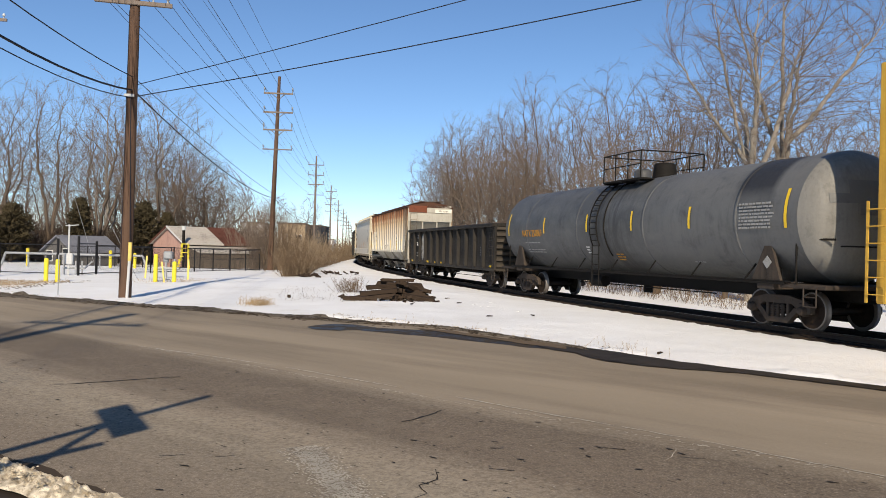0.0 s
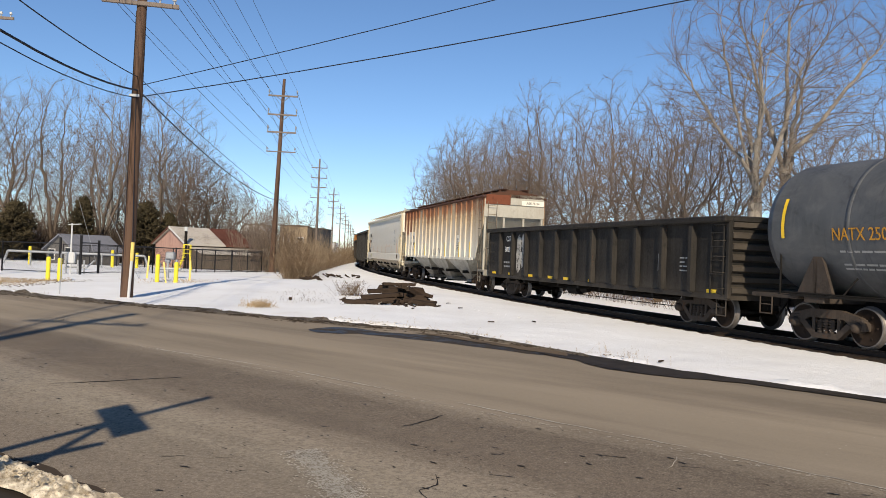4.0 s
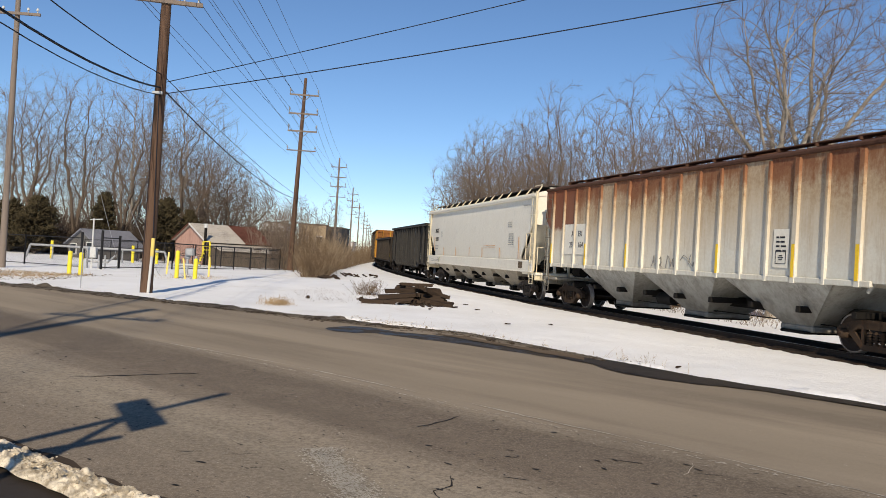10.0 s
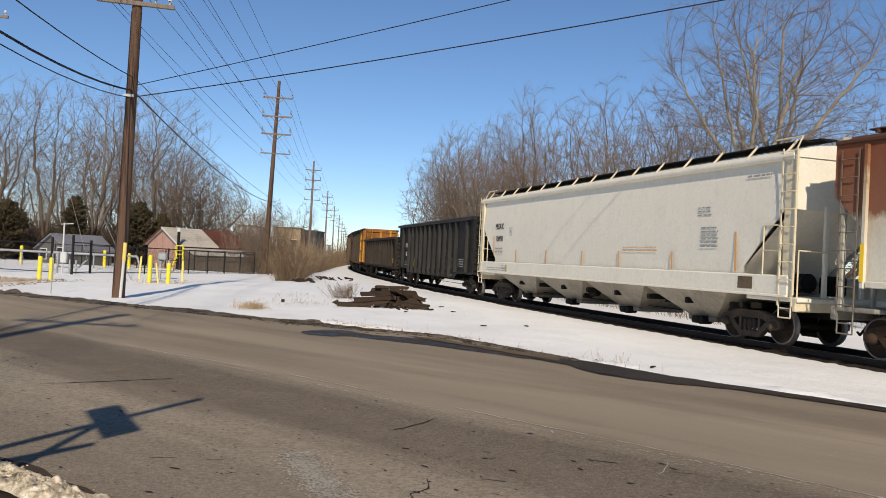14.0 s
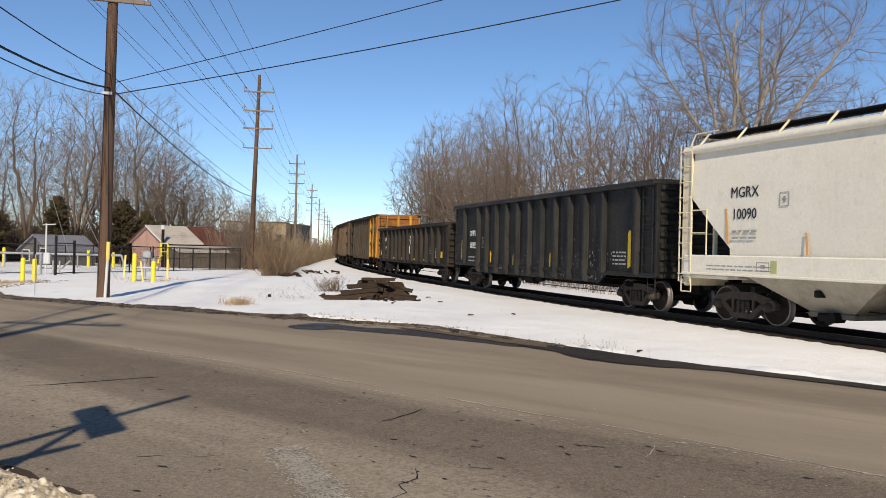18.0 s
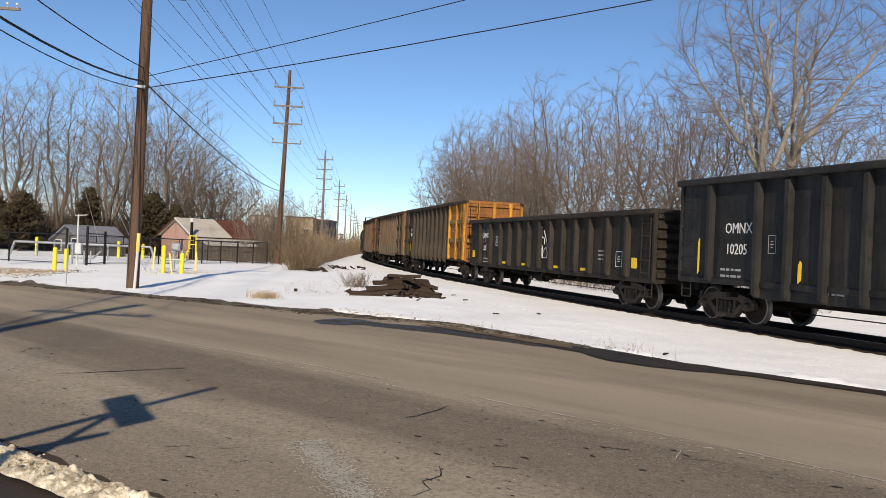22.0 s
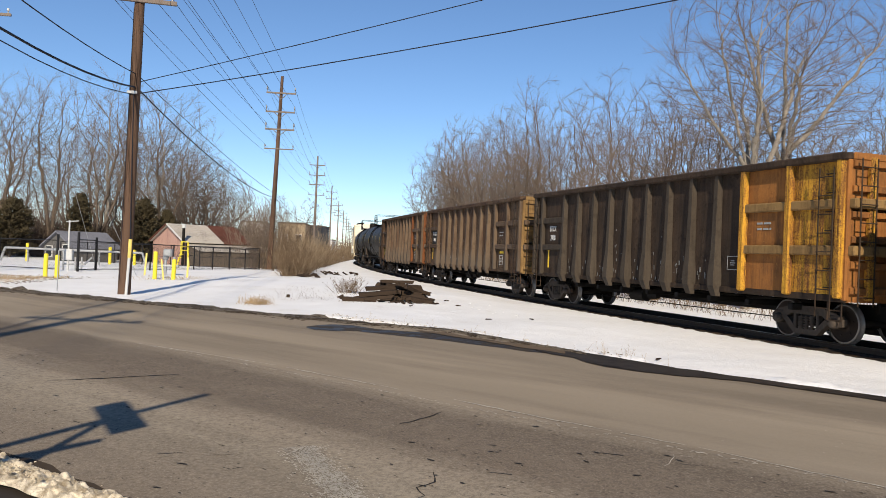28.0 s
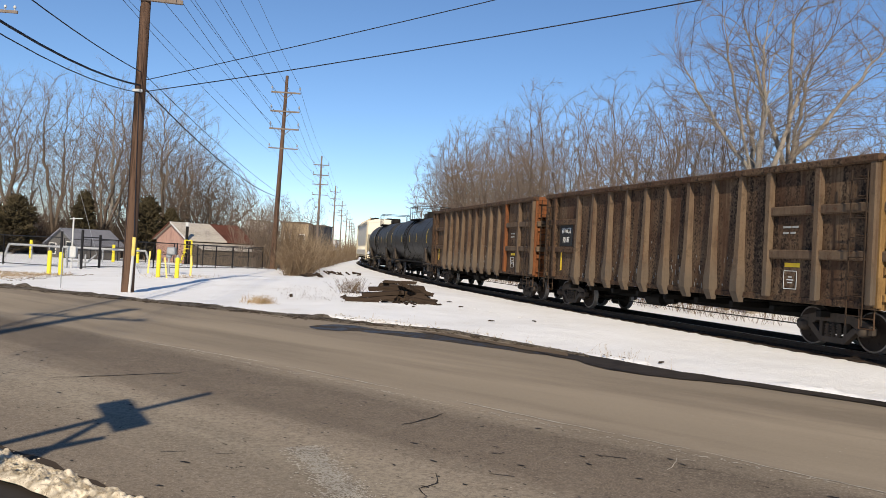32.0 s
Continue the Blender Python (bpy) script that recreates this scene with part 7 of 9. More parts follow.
def tree_meshes(seed, H, stems, crown, count, mats, base_r, fork=0.2, lift=0.24, twig=3, fine=0.0084, droop=0.0, relax=9):
    """A bare tree. stems: start along the trunk, lean and bearing in degrees, length, all lengths as shares of H;
    crown: middle height, half height and half width as shares of H."""
    rnd, rng = random.Random(seed), np.random.default_rng(seed)
    step = H / 46
    P, par = [np.array((0.0, 0.0, -0.4))], [-1]

    def grow_stem(start, d, length, up):
        k, d = start, np.array(d, float)
        for _ in range(max(2, int(length / step))):
            d = d + rng.normal(0, 0.014, 3) + (0, 0, up)
            d /= np.linalg.norm(d)
            P.append(P[k] + d * step)
            par.append(k)
            k = len(P) - 1
        return k

    last = grow_stem(0, (rnd.uniform(-0.05, 0.05), rnd.uniform(-0.05, 0.05), 1), H * fork + 0.4, 0.05)
    trunk = list(range(last + 1))
    for f, lean, az, length in stems:
        ln, a = radians(lean), radians(az)
        start = trunk[min(int(f * (len(trunk) - 1) + 0.5), len(trunk) - 1)]
        grow_stem(start, (math.sin(ln) * math.cos(a), math.sin(ln) * math.sin(a), math.cos(ln)), H * length, 0.008)
    cz, hz, hr = (q * H for q in crown)
    A = []
    while len(A) < count:
        v = rng.normal(0, 1, 3)
        v *= rng.random() ** 0.42 / np.linalg.norm(v)
        rim = 1.0 + 0.35 * noise.noise((v[0] * 1.6 + seed, v[1] * 1.6, v[2] * 1.6))
        q = np.array((v[0] * hr * rim, v[1] * hr * rim, cz + v[2] * hz * rim))
        if q[2] > H * 0.12 and noise.noise((q[0] * 3.2 / hr + seed, q[1] * 3.2 / hr, q[2] * 3.2 / hr)) > -0.12:
            A.append(q)
    P, par = colonise(P, par, np.array(A), step, step * 1.3, H * 0.26, 80, lift * 1.6, rng)
    n = len(P)
    # straighten the boughs: each joint moves towards the middle of its neighbours
    up = np.array(par)
    for _ in range(relax):
        acc, cnt = np.zeros((n, 3)), np.zeros(n)
        np.add.at(acc, up[1:], P[1:])
        np.add.at(cnt, up[1:], 1)
        one = cnt > 0
        one[0] = False
        mid = (acc[one] / cnt[one][:, None] + P[up[one]]) / 2
        P[one] = P[one] * 0.35 + mid * 0.65
    tips = np.ones(n)
    for i in range(n):
        if par[i] >= 0:
            tips[par[i]] = 0
    load = tips.copy()
    for i in range(n - 1, 0, -1):
        load[par[i]] += load[i]
    # wood thickens with the tips that it bears
    e = math.log(max(load[0], 2)) / math.log(base_r / fine)
    R = fine * load ** (1 / e)
    wood, twigs, tip = [], [], []
    for i in range(1, n):
        k = par[i]
        r0 = min(R[k], R[i] * 1.35) if k else R[i] * 1.25
        (wood if R[i] > fine * 2.8 else twigs).append((P[k], P[i], r0, R[i]))
        if load[i] <= 4:
            d0 = P[i] - P[k]
            d0 /= np.linalg.norm(d0)
            for _ in range(twig):
                d = d0 + rng.normal(0, 0.34, 3) + (0, 0, 0.22 - droop)
                d /= np.linalg.norm(d)
                s = P[k] + (P[i] - P[k]) * rng.random()
                m = s + d * step * rng.uniform(1.2, 3.4)
                tip.append((s, m, fine * 0.62, 0))
                if rng.random() < 0.7:
                    d = d + rng.normal(0, 0.32, 3)
                    h = s + (m - s) * rng.uniform(0.3, 0.8)
                    tip.append((h, h + d / np.linalg.norm(d) * step * rng.uniform(0.6, 1.4), fine * 0.5, 0))
    return segs_mesh("trunk", wood, 6, mats[0]), segs_mesh("crown", twigs, 3, mats[1], tip)


def fan(rnd, count, lean, length, f0=0.7):
    """Stems that spread evenly round a trunk."""
    a0 = rnd.uniform(0, 360)
    return [(rnd.uniform(f0, 1.0), lean * rnd.uniform(0.55, 1.15), a0 + 360 * k / count + rnd.uniform(-25, 25), length * rnd.uniform(0.8, 1.1)) for k in range(count)]


_R = random.Random(3)
_BROWN, _PALE = (M_BARK, M_TWIG), (M_BARK_PALE, M_TWIG)
KINDS = {
    "tall": [tree_meshes(11, 17, fan(_R, 3, 22, 0.42), (0.58, 0.42, 0.25), 760, _BROWN, 0.24, 0.14),
             tree_meshes(12, 17, fan(_R, 4, 26, 0.38), (0.60, 0.40, 0.28), 800, _BROWN, 0.22, 0.10),
             tree_meshes(13, 17, fan(_R, 2, 16, 0.42), (0.58, 0.42, 0.21), 700, _BROWN, 0.22, 0.22)],
    "broad": [tree_meshes(21, 13, fan(_R, 5, 40, 0.36), (0.55, 0.45, 0.40), 900, _BROWN, 0.22, 0.16),
              tree_meshes(22, 13, fan(_R, 4, 36, 0.40), (0.57, 0.43, 0.36), 860, _BROWN, 0.20, 0.12),
              tree_meshes(23, 13, fan(_R, 6, 44, 0.36), (0.54, 0.44, 0.44), 940, _BROWN, 0.24, 0.20, lift=0.2)],
    "slim": [tree_meshes(41, 11, fan(_R, 2, 12, 0.45), (0.54, 0.46, 0.22), 520, _BROWN, 0.11, 0.15),
             tree_meshes(42, 10, fan(_R, 4, 24, 0.42), (0.54, 0.46, 0.30), 560, _BROWN, 0.10, 0.08)],
    # long bare stems, crowns begun high
    "yard": [tree_meshes(51, 20, fan(_R, 4, 18, 0.45, 0.3), (0.63, 0.37, 0.24), 760, _BROWN, 0.30, 0.14, fine=0.0088, relax=16),
             tree_meshes(52, 20, fan(_R, 3, 22, 0.45, 0.5), (0.64, 0.36, 0.26), 760, _BROWN, 0.28, 0.20, fine=0.0088, relax=16),
             tree_meshes(53, 20, fan(_R, 5, 25, 0.42, 0.4), (0.60, 0.39, 0.30), 820, _BROWN, 0.30, 0.12, fine=0.0088, relax=16),
             tree_meshes(54, 20, [(1.0, 6, 0, 0.3), (0.9, 26, 20, 0.55), (0.5, 30, 200, 0.3), (0.8, 22, 110, 0.4)], (0.60, 0.39, 0.30), 820, _BROWN, 0.30, 0.12, fine=0.0088, relax=16)],
    "yard_pale": [tree_meshes(61, 20, fan(_R, 3, 13, 0.5, 0.3), (0.60, 0.40, 0.20), 760, _PALE, 0.28, 0.12, fine=0.0088, relax=16)],
    # a pair of big old trees, the long limbs as they stand
    "pale": [tree_meshes(71, 17, [(1.0, 33, 180, 0.44), (1.0, 2, 40, 0.42), (0.9, 16, 165, 0.5), (0.85, 16, 10, 0.42), (0.9, 30, 100, 0.35), (0.8, 30, 270, 0.35)],
                         (0.70, 0.34, 0.34), 1000, _PALE, 0.40, 0.40, lift=0.30, fine=0.0075, relax=3),
             tree_meshes(72, 17, [(1.0, 1, 90, 0.42), (1.0, 42, 0, 0.5), (0.95, 20, 185, 0.42), (0.8, 32, 70, 0.3), (0.9, 28, 290, 0.35)],
                         (0.72, 0.33, 0.36), 1000, _PALE, 0.36, 0.47, lift=0.28, fine=0.0075, relax=3)],
    "arching": [tree_meshes(81, 9, [(1.0, 50, 0, 0.6), (0.8, 30, 150, 0.5), (0.9, 60, 40, 0.5), (0.7, 20, 260, 0.5)], (0.60, 0.38, 0.48), 700, _BROWN, 0.2, 0.16, lift=0.1, droop=0.15)],
}
BASE_H = {"tall": 17.0, "broad": 13.0, "pale": 17.0, "slim": 10.5, "yard": 20.0, "yard_pale": 20.0, "arching": 9.0}
LABELS = {"tall": "tall bare winter tree with a fine upswept crown", "broad": "bare winter tree with a broad twiggy crown",
          "pale": "big bare tree with pale flaking bark and long limbs", "slim": "slim young bare tree at the wood's edge",
          "yard": "tall bare tree with several long dark stems", "yard_pale": "tall bare tree with whitish bark",
          "arching": "low dark bare tree with arching boughs"}


def plant(kind, var, x, y, h, rot, group, z=None):
    meshes = KINDS[kind][var % len(KINDS[kind])]
    t = thing("tree", LABELS[kind], "tree", group)
    k = h / BASE_H[kind]
    z = ground_z(x, y) if z is None else z
    t.matrix_basis = Matrix.Translation((x, y, z)) @ Matrix.Rotation(rot, 4, "Z") @ Matrix.Diagonal((k, k, k, 1))
    part("trunk", meshes[0], None, t)
    part("crown", meshes[1], None, t)
    return t


def wood_behind_track():
    rnd = random.Random(5)
    # skyline of the wood along the line: arc length, height
    sky_s, sky_h = [5, 20, 32, 45, 60, 75, 90, 110, 130, 150], [8.5, 9.2, 10.8, 13.2, 15.6, 17.5, 18.6, 19.0, 18.4, 16.0]
    s = 16.0
    i = 0
    while s < 150:
        lat = -rnd.uniform(11.5, 17)
        p, th = on_line(s, lat)
        h = float(np.interp(s, sky_s, sky_h)) * rnd.uniform(0.82, 1.05)
        kind = rnd.choice(["tall", "broad", "broad", "slim", "tall"])
        if kind == "slim":
            h *= 0.8
        plant(kind, i, p.x, p.y, h, rnd.uniform(0, 6.28), "trees of the wood beyond the track")
        s += rnd.uniform(4.4, 6.0) if s < 46 else rnd.uniform(3.3, 4.8)
        i += 1
    s = 22.0
    while s < 165:
        p, th = on_line(s, -rnd.uniform(20, 34))
        plant(rnd.choice(["tall", "broad"]), i, p.x, p.y, float(np.interp(s, sky_s, sky_h)) * rnd.uniform(0.9, 1.1), rnd.uniform(0, 6.28), "trees of the wood beyond the track")
        s += rnd.uniform(6.5, 9.5)
        i += 1
    for x, y, h, v, kind in ((15.7, 41.5, 17.0, 0, "pale"), (17.8, 42.4, 17.0, 1, "pale"), (18.3, 38.5, 9.4, 0, "arching")):
        plant(kind, v, x, y, h, -0.39, "trees of the wood beyond the track")


wood_behind_track()


def left_trees():
    rnd = random.Random(9)
    for i, (x, y, h, kind, rot) in enumerate((
            (-43.5, 90, 21.0, "yard", 0.3), (-48.0, 89, 20.0, "yard", 1.9), (-53.5, 95, 20.0, "yard", 4.0), (-38.2, 90, 20.0, "yard", 5.1), (-39.2, 95, 21.0, "yard_pale", 0.0),
            (-35.0, 96, 20.0, "yard_pale", 2.0), (-30.6, 88, 19.0, "yard", 0.4), (-32.5, 102, 19.0, "yard", 2.6), (-30.2, 99, 13.0, "broad", 0.8), (-27.6, 104, 10.0, "broad", 3.3),
            (-45.5, 108, 20.0, "tall", 1.0), (-57.0, 104, 20.0, "tall", 2.0), (-51.0, 112, 18.0, "tall", 3.0), (-40.5, 106, 17.0, "broad", 1.6), (-36.0, 110, 19.0, "tall", 0.2),
            (-66.0, 112, 19.0, "tall", 5.0), (-60.5, 118, 20.0, "tall", 2.2), (-55.0, 120, 18.0, "broad", 0.7), (-48.0, 122, 20.0, "tall", 4.4), (-42.0, 120, 17.0, "broad", 2.8), (-33.5, 114, 13.0, "broad", 5.5), (-37.0, 124, 16.0, "tall", 1.2), (-62.0, 90, 20.0, "yard", 0.9), (-25.5, 112, 9.0, "slim", 0.5), (-23.5, 118, 9.0, "broad", 1.1),
            (-27.0, 92, 12.5, "arching", 0.4), (-29.6, 95, 13.0, "broad", 2.4), (-17.0, 84, 8.0, "slim", 2.0), (-21.0, 128, 10.0, "slim", 4.0), (-15.6, 71, 6.5, "slim", 3.0))):
        plant(kind, i, x, y, h, rot, "trees behind the fenced yard")
    # far tree line at the end of the street
    for k in range(26):
        x = -150 + k * 12 + rnd.uniform(-4, 4)
        if -70 < x < 30:
            continue
        plant("broad", k, x, 230 + rnd.uniform(-30, 40), rnd.uniform(13, 18), rnd.uniform(0, 6.28), "far trees")


left_trees()


def conifer(x, y, h, wide, seed):
    """A juniper: an uneven oval of dense sprays."""
    rnd = random.Random(seed)
    t = thing("conifer", "dark green rounded conifer among the bare trees", "tree", "conifers", m=Matrix.Translation((x, y, ground_z(x, y))))
    part("trunk", Acc().tube((0, 0, -0.2), (0, 0, h * 0.9), 0.17, 0.03, 8), M_BARK, t)
    segs, shoots = [], []
    for i in range(800):
        f = rnd.random()
        z = h * (0.10 + 0.88 * f)
        a = rnd.uniform(0, 6.28)
        lobe = 0.75 + 0.5 * noise.noise((math.cos(a) * 1.3, math.sin(a) * 1.3, z * 0.7 + seed))
        r = wide * (math.sin(math.pi * (0.16 + 0.80 * f)) ** 0.8) * lobe * rnd.uniform(0.45, 1.18) + 0.1
        tip = Vector((math.cos(a) * r, math.sin(a) * r, z + rnd.uniform(-0.1, 0.35)))
        root = Vector((math.cos(a) * r * 0.3, math.sin(a) * r * 0.3, z - 0.3))
        segs.append((root, tip, 0.05, 0.02))
        for _ in range(6):
            k = rnd.uniform(0.4, 1.0)
            b = root.lerp(tip, k)
            shoots.append((b, b + Vector((rnd.gauss(0, 0.2), rnd.gauss(0, 0.2), rnd.gauss(0.08, 0.18))), 0.08, 0))
    part("foliage", segs_mesh("foliage", segs, 3, M_CONIFER, shoots), None, t)


for x, y, h, wide, sd in ((-44.6, 84, 6.6, 3.0, 1), (-48.5, 86, 6.2, 3.2, 2), (-52.5, 88, 5.5, 2.6, 7), (-37.5, 84, 7.4, 2.0, 3), (-31.4, 85, 7.3, 2.4, 5), (-29.6, 87, 6.0, 1.6, 6)):
    conifer(x, y, h * 0.9, wide * 0.9, sd)


def brush(name, label, place, count, height, seed, mat, group="", category="bush", lean=0.35, r=0.012, twigs=5):
    """A thicket of thin stems."""
    rnd = random.Random(seed)
    segs, shoots = [], []
    for i in range(count):
        x, y = place(rnd)
        p = Vector((x, y, ground_z(x, y) - 0.05))
        d = Vector((rnd.gauss(0, lean), rnd.gauss(0, lean), 1)).normalized()
        h = height(rnd, x, y)
        for k in range(3):
            q = p + d * h / 3
            segs.append((p, q, r * (1 - k * 0.25), r * (0.75 - k * 0.25)))
            for _ in range(twigs if k else 0):
                b = p.lerp(q, rnd.random())
                e = (d + Vector((rnd.gauss(0, 0.6), rnd.gauss(0, 0.6), rnd.gauss(0.1, 0.4)))).normalized()
                shoots.append((b, b + e * h * rnd.uniform(0.12, 0.3), r * 0.6, 0))
            d = (d + Vector((rnd.gauss(0, 0.2), rnd.gauss(0, 0.2), 0.05))).normalized()
            p = q
    ob = new(name, segs_mesh(name, segs, 3, mat, shoots))
    return tagged(ob, label, category, group, "stuff")


def along(pts, wide, rnd, bias=1.0):
    f = rnd.random() ** bias * (len(pts) - 1)
    i = min(int(f), len(pts) - 2)
    g = f - i
    x, y = pts[i][0] + (pts[i + 1][0] - pts[i][0]) * g, pts[i][1] + (pts[i + 1][1] - pts[i][1]) * g
    return x + rnd.uniform(-wide, wide), y + rnd.uniform(-0.6, 0.6)


HEDGE = [(-9.15, 50.6), (-10.0, 56), (-11.6, 70), (-14.2, 100), (-17.6, 150), (-19.5, 175)]
brush("hedge", "dense dry brown brush along the pole line", lambda r: along(HEDGE, 0.75, r, 1.3), 2800,
      lambda r, x, y: (r.uniform(0.7, 1.8) + 0.016 * (y - 50)) * max(0.45, 1.0 + 1.3 * noise.noise((x * 0.5, y * 0.33, 0.0))), 1, M_BRUSH, lean=0.5)
brush("hedge", "pale grey-tan twiggy brush along the pole line", lambda r: along(HEDGE, 0.85, r, 1.3), 1500,
      lambda r, x, y: (r.uniform(0.6, 1.9) + 0.016 * (y - 50)) * max(0.4, 1.0 + 1.5 * noise.noise((x * 0.45, y * 0.3, 5.0))), 12, M_BRUSH_PALE, lean=0.5)
brush("hedge", "dense dry brown brush along the pole line", lambda r: along([(-13.4, 70), (-15.5, 82), (-18, 100), (-22, 130)], 2.0, r, 1.2), 1500, lambda r, x, y: r.uniform(1.4, 3.4), 2, M_BRUSH_PALE)
brush("tall_shrub", "bare multi-stemmed shrub beside the power pole", lambda r: (-16.0 + r.gauss(0, 0.8), 69.5 + r.gauss(0, 0.9)), 70, lambda r, x, y: r.uniform(2.0, 6.4), 13, M_TWIG, lean=0.24, r=0.02, twigs=10)
brush("tall_shrub", "brown twiggy shrub rising over the brush", lambda r: (-11.5 + r.gauss(0, 0.75), 61.5 + r.gauss(0, 1.2)), 130, lambda r, x, y: r.uniform(1.2, 4.0), 18, M_BRUSH, lean=0.22, r=0.013, twigs=8)
brush("undergrowth", "dry undergrowth and saplings at the wood's edge", lambda r: (lambda q: (q.x, q.y))(on_line(r.uniform(8, 150), -r.uniform(14, 24))[0]), 2200, lambda r, x, y: r.uniform(0.8, 3.4), 3, M_TWIG, lean=0.2, r=0.014)
brush("undergrowth", "bare thicket behind the yard", lambda r: (r.uniform(-75, -22), r.uniform(87, 110)), 7500, lambda r, x, y: r.uniform(1.2, 4.6), 14, M_THICKET, lean=0.35, r=0.045)
brush("undergrowth", "tall bare saplings behind the yard", lambda r: (r.uniform(-92, -24), r.uniform(100, 122)), 420, lambda r, x, y: r.uniform(4.0, 8.5) * (1.0 + 0.25 * noise.noise((x * 0.15, y * 0.15, 3.0))), 15, M_TWIG, lean=0.22, r=0.055)
brush("dry_weeds", "low dry weeds beyond the track", lambda r: (lambda q: (q.x, q.y))(on_line(r.uniform(12, 140), -r.uniform(13.0, 18))[0]), 3000, lambda r, x, y: r.uniform(0.25, 0.8), 4, M_BRUSH, category="weeds", r=0.008, twigs=3)
brush("dry_brush", "dry tan brush beyond the track", lambda r: (lambda q: (q.x, q.y))(on_line(r.uniform(30, 75), -r.uniform(9.0, 12.5))[0]), 1300, lambda r, x, y: r.uniform(0.35, 1.25) * (1.0 + 0.8 * noise.noise((x * 0.3, y * 0.3, 2.0))), 16, M_BRUSH, r=0.011, twigs=4)
brush("dry_shrub", "small dry reddish shrub in the snow", lambda r: (-3.65 + r.gauss(0, 0.22), 32.2 + r.gauss(0, 0.3)), 120, lambda r, x, y: r.uniform(0.3, 0.75), 5, M_BRUSH, lean=0.5, r=0.006)
brush("dry_weeds", "sparse dry stalks in the snow", lambda r: (r.uniform(-6.5, -2.5), r.uniform(27.5, 33)), 260, lambda r, x, y: r.uniform(0.06, 0.28), 6, M_BRUSH, category="weeds", lean=0.7, r=0.004, twigs=2)
brush("grass_tuft", "straw-coloured tuft of dry grass", lambda r: (-5.75 + r.gauss(0, 0.25), 25.6 + r.gauss(0, 0.3)), 320, lambda r, x, y: r.uniform(0.12, 0.34), 7, M_STRAW, category="grass", lean=0.6, r=0.007, twigs=1)
brush("dry_weeds", "dry stalks standing by the road's edge", lambda r: (lambda x: (x, edge_y(FAR_EDGE, x) + 0.35 + abs(r.gauss(0, 0.35))))(r.choice([r.gauss(3.1, 0.3), r.uniform(-2, 4)])), 60, lambda r, x, y: r.uniform(0.06, 0.3), 8, M_STRAW, category="weeds", lean=0.5, r=0.003, twigs=2)
brush("dry_weeds", "trampled straw along the road's edge", lambda r: (lambda x: (x, edge_y(FAR_EDGE, x) + r.uniform(0.1, 1.0)))(r.uniform(-14, 3)), 900, lambda r, x, y: r.uniform(0.04, 0.12), 9, M_STRAW, category="weeds", lean=1.4, r=0.004, twigs=1)
brush("dry_weeds", "trampled straw on the yard's bank", lambda r: (r.uniform(-21.5, -16.5), r.uniform(31.0, 36.5)), 3000, lambda r, x, y: r.uniform(0.08, 0.25), 10, M_STRAW, category="weeds", lean=1.3, r=0.007, twigs=1)
brush("dry_weeds", "trampled straw round the valve posts", lambda r: (-12.6 + r.gauss(0, 0.9), 38.2 + r.gauss(0, 1.0)), 700, lambda r, x, y: r.uniform(0.08, 0.2), 11, M_STRAW, category="weeds", lean=1.3, r=0.007, twigs=1)


# --- poles and wires
def sagging(a, b, sag, n=14):
    a, b = Vector(a), Vector(b)
    return [a.lerp(b, i / n) - Vector((0, 0, sag * 4 * (i / n) * (1 - i / n))) for i in range(n + 1)]


def wire(a, b, sag, r, mat, label="thin grey power line strung between poles", name="overhead_wire"):
    pts = sagging(a, b, sag)
    d = (Vector(b) - Vector(a)).normalized()
    u = d.cross(Vector((0, 0, 1))).normalized()
    w = u.cross(d)
    n = 5
    vs = [q + (u * math.cos(2 * math.pi * i / n) + w * math.sin(2 * math.pi * i / n)) * r for q in pts for i in range(n)]
    acc = Acc().add(vs, [(k * n + i, k * n + (i + 1) % n, (k + 1) * n + (i + 1) % n, (k + 1) * n + i) for k in range(len(pts) - 1) for i in range(n)], 0, True)
    return tagged(new(name, acc.mesh(name, mat)), label, "wire", "overhead wires")


def insulator(acc, x, y, z, mat, h=0.32):
    acc.lathe([(0, 0.03), (h * 0.5, 0.03), (h * 0.5, 0.07), (h * 0.62, 0.075), (h * 0.62, 0.045), (h * 0.75, 0.07), (h * 0.85, 0.065), (h, 0.03), (h, 0.0)], 8, mat, "z", Matrix.Translation((x, y, z)))


POLE_LINE = [(-4.4, -26.0), (-13.95, 67.5), (-20.0, 126), (-26.0, 186), (-32.0, 245), (-37.6, 303), (-43.5, 362), (-49.5, 421), (-55.5, 480), (-61.5, 540)]
ARMS = [(14.17, 1.2, 0.45), (12.61, 1.2, 0.45), (11.16, 1.2, 0.5), (9.55, 1.2, 0.3)]


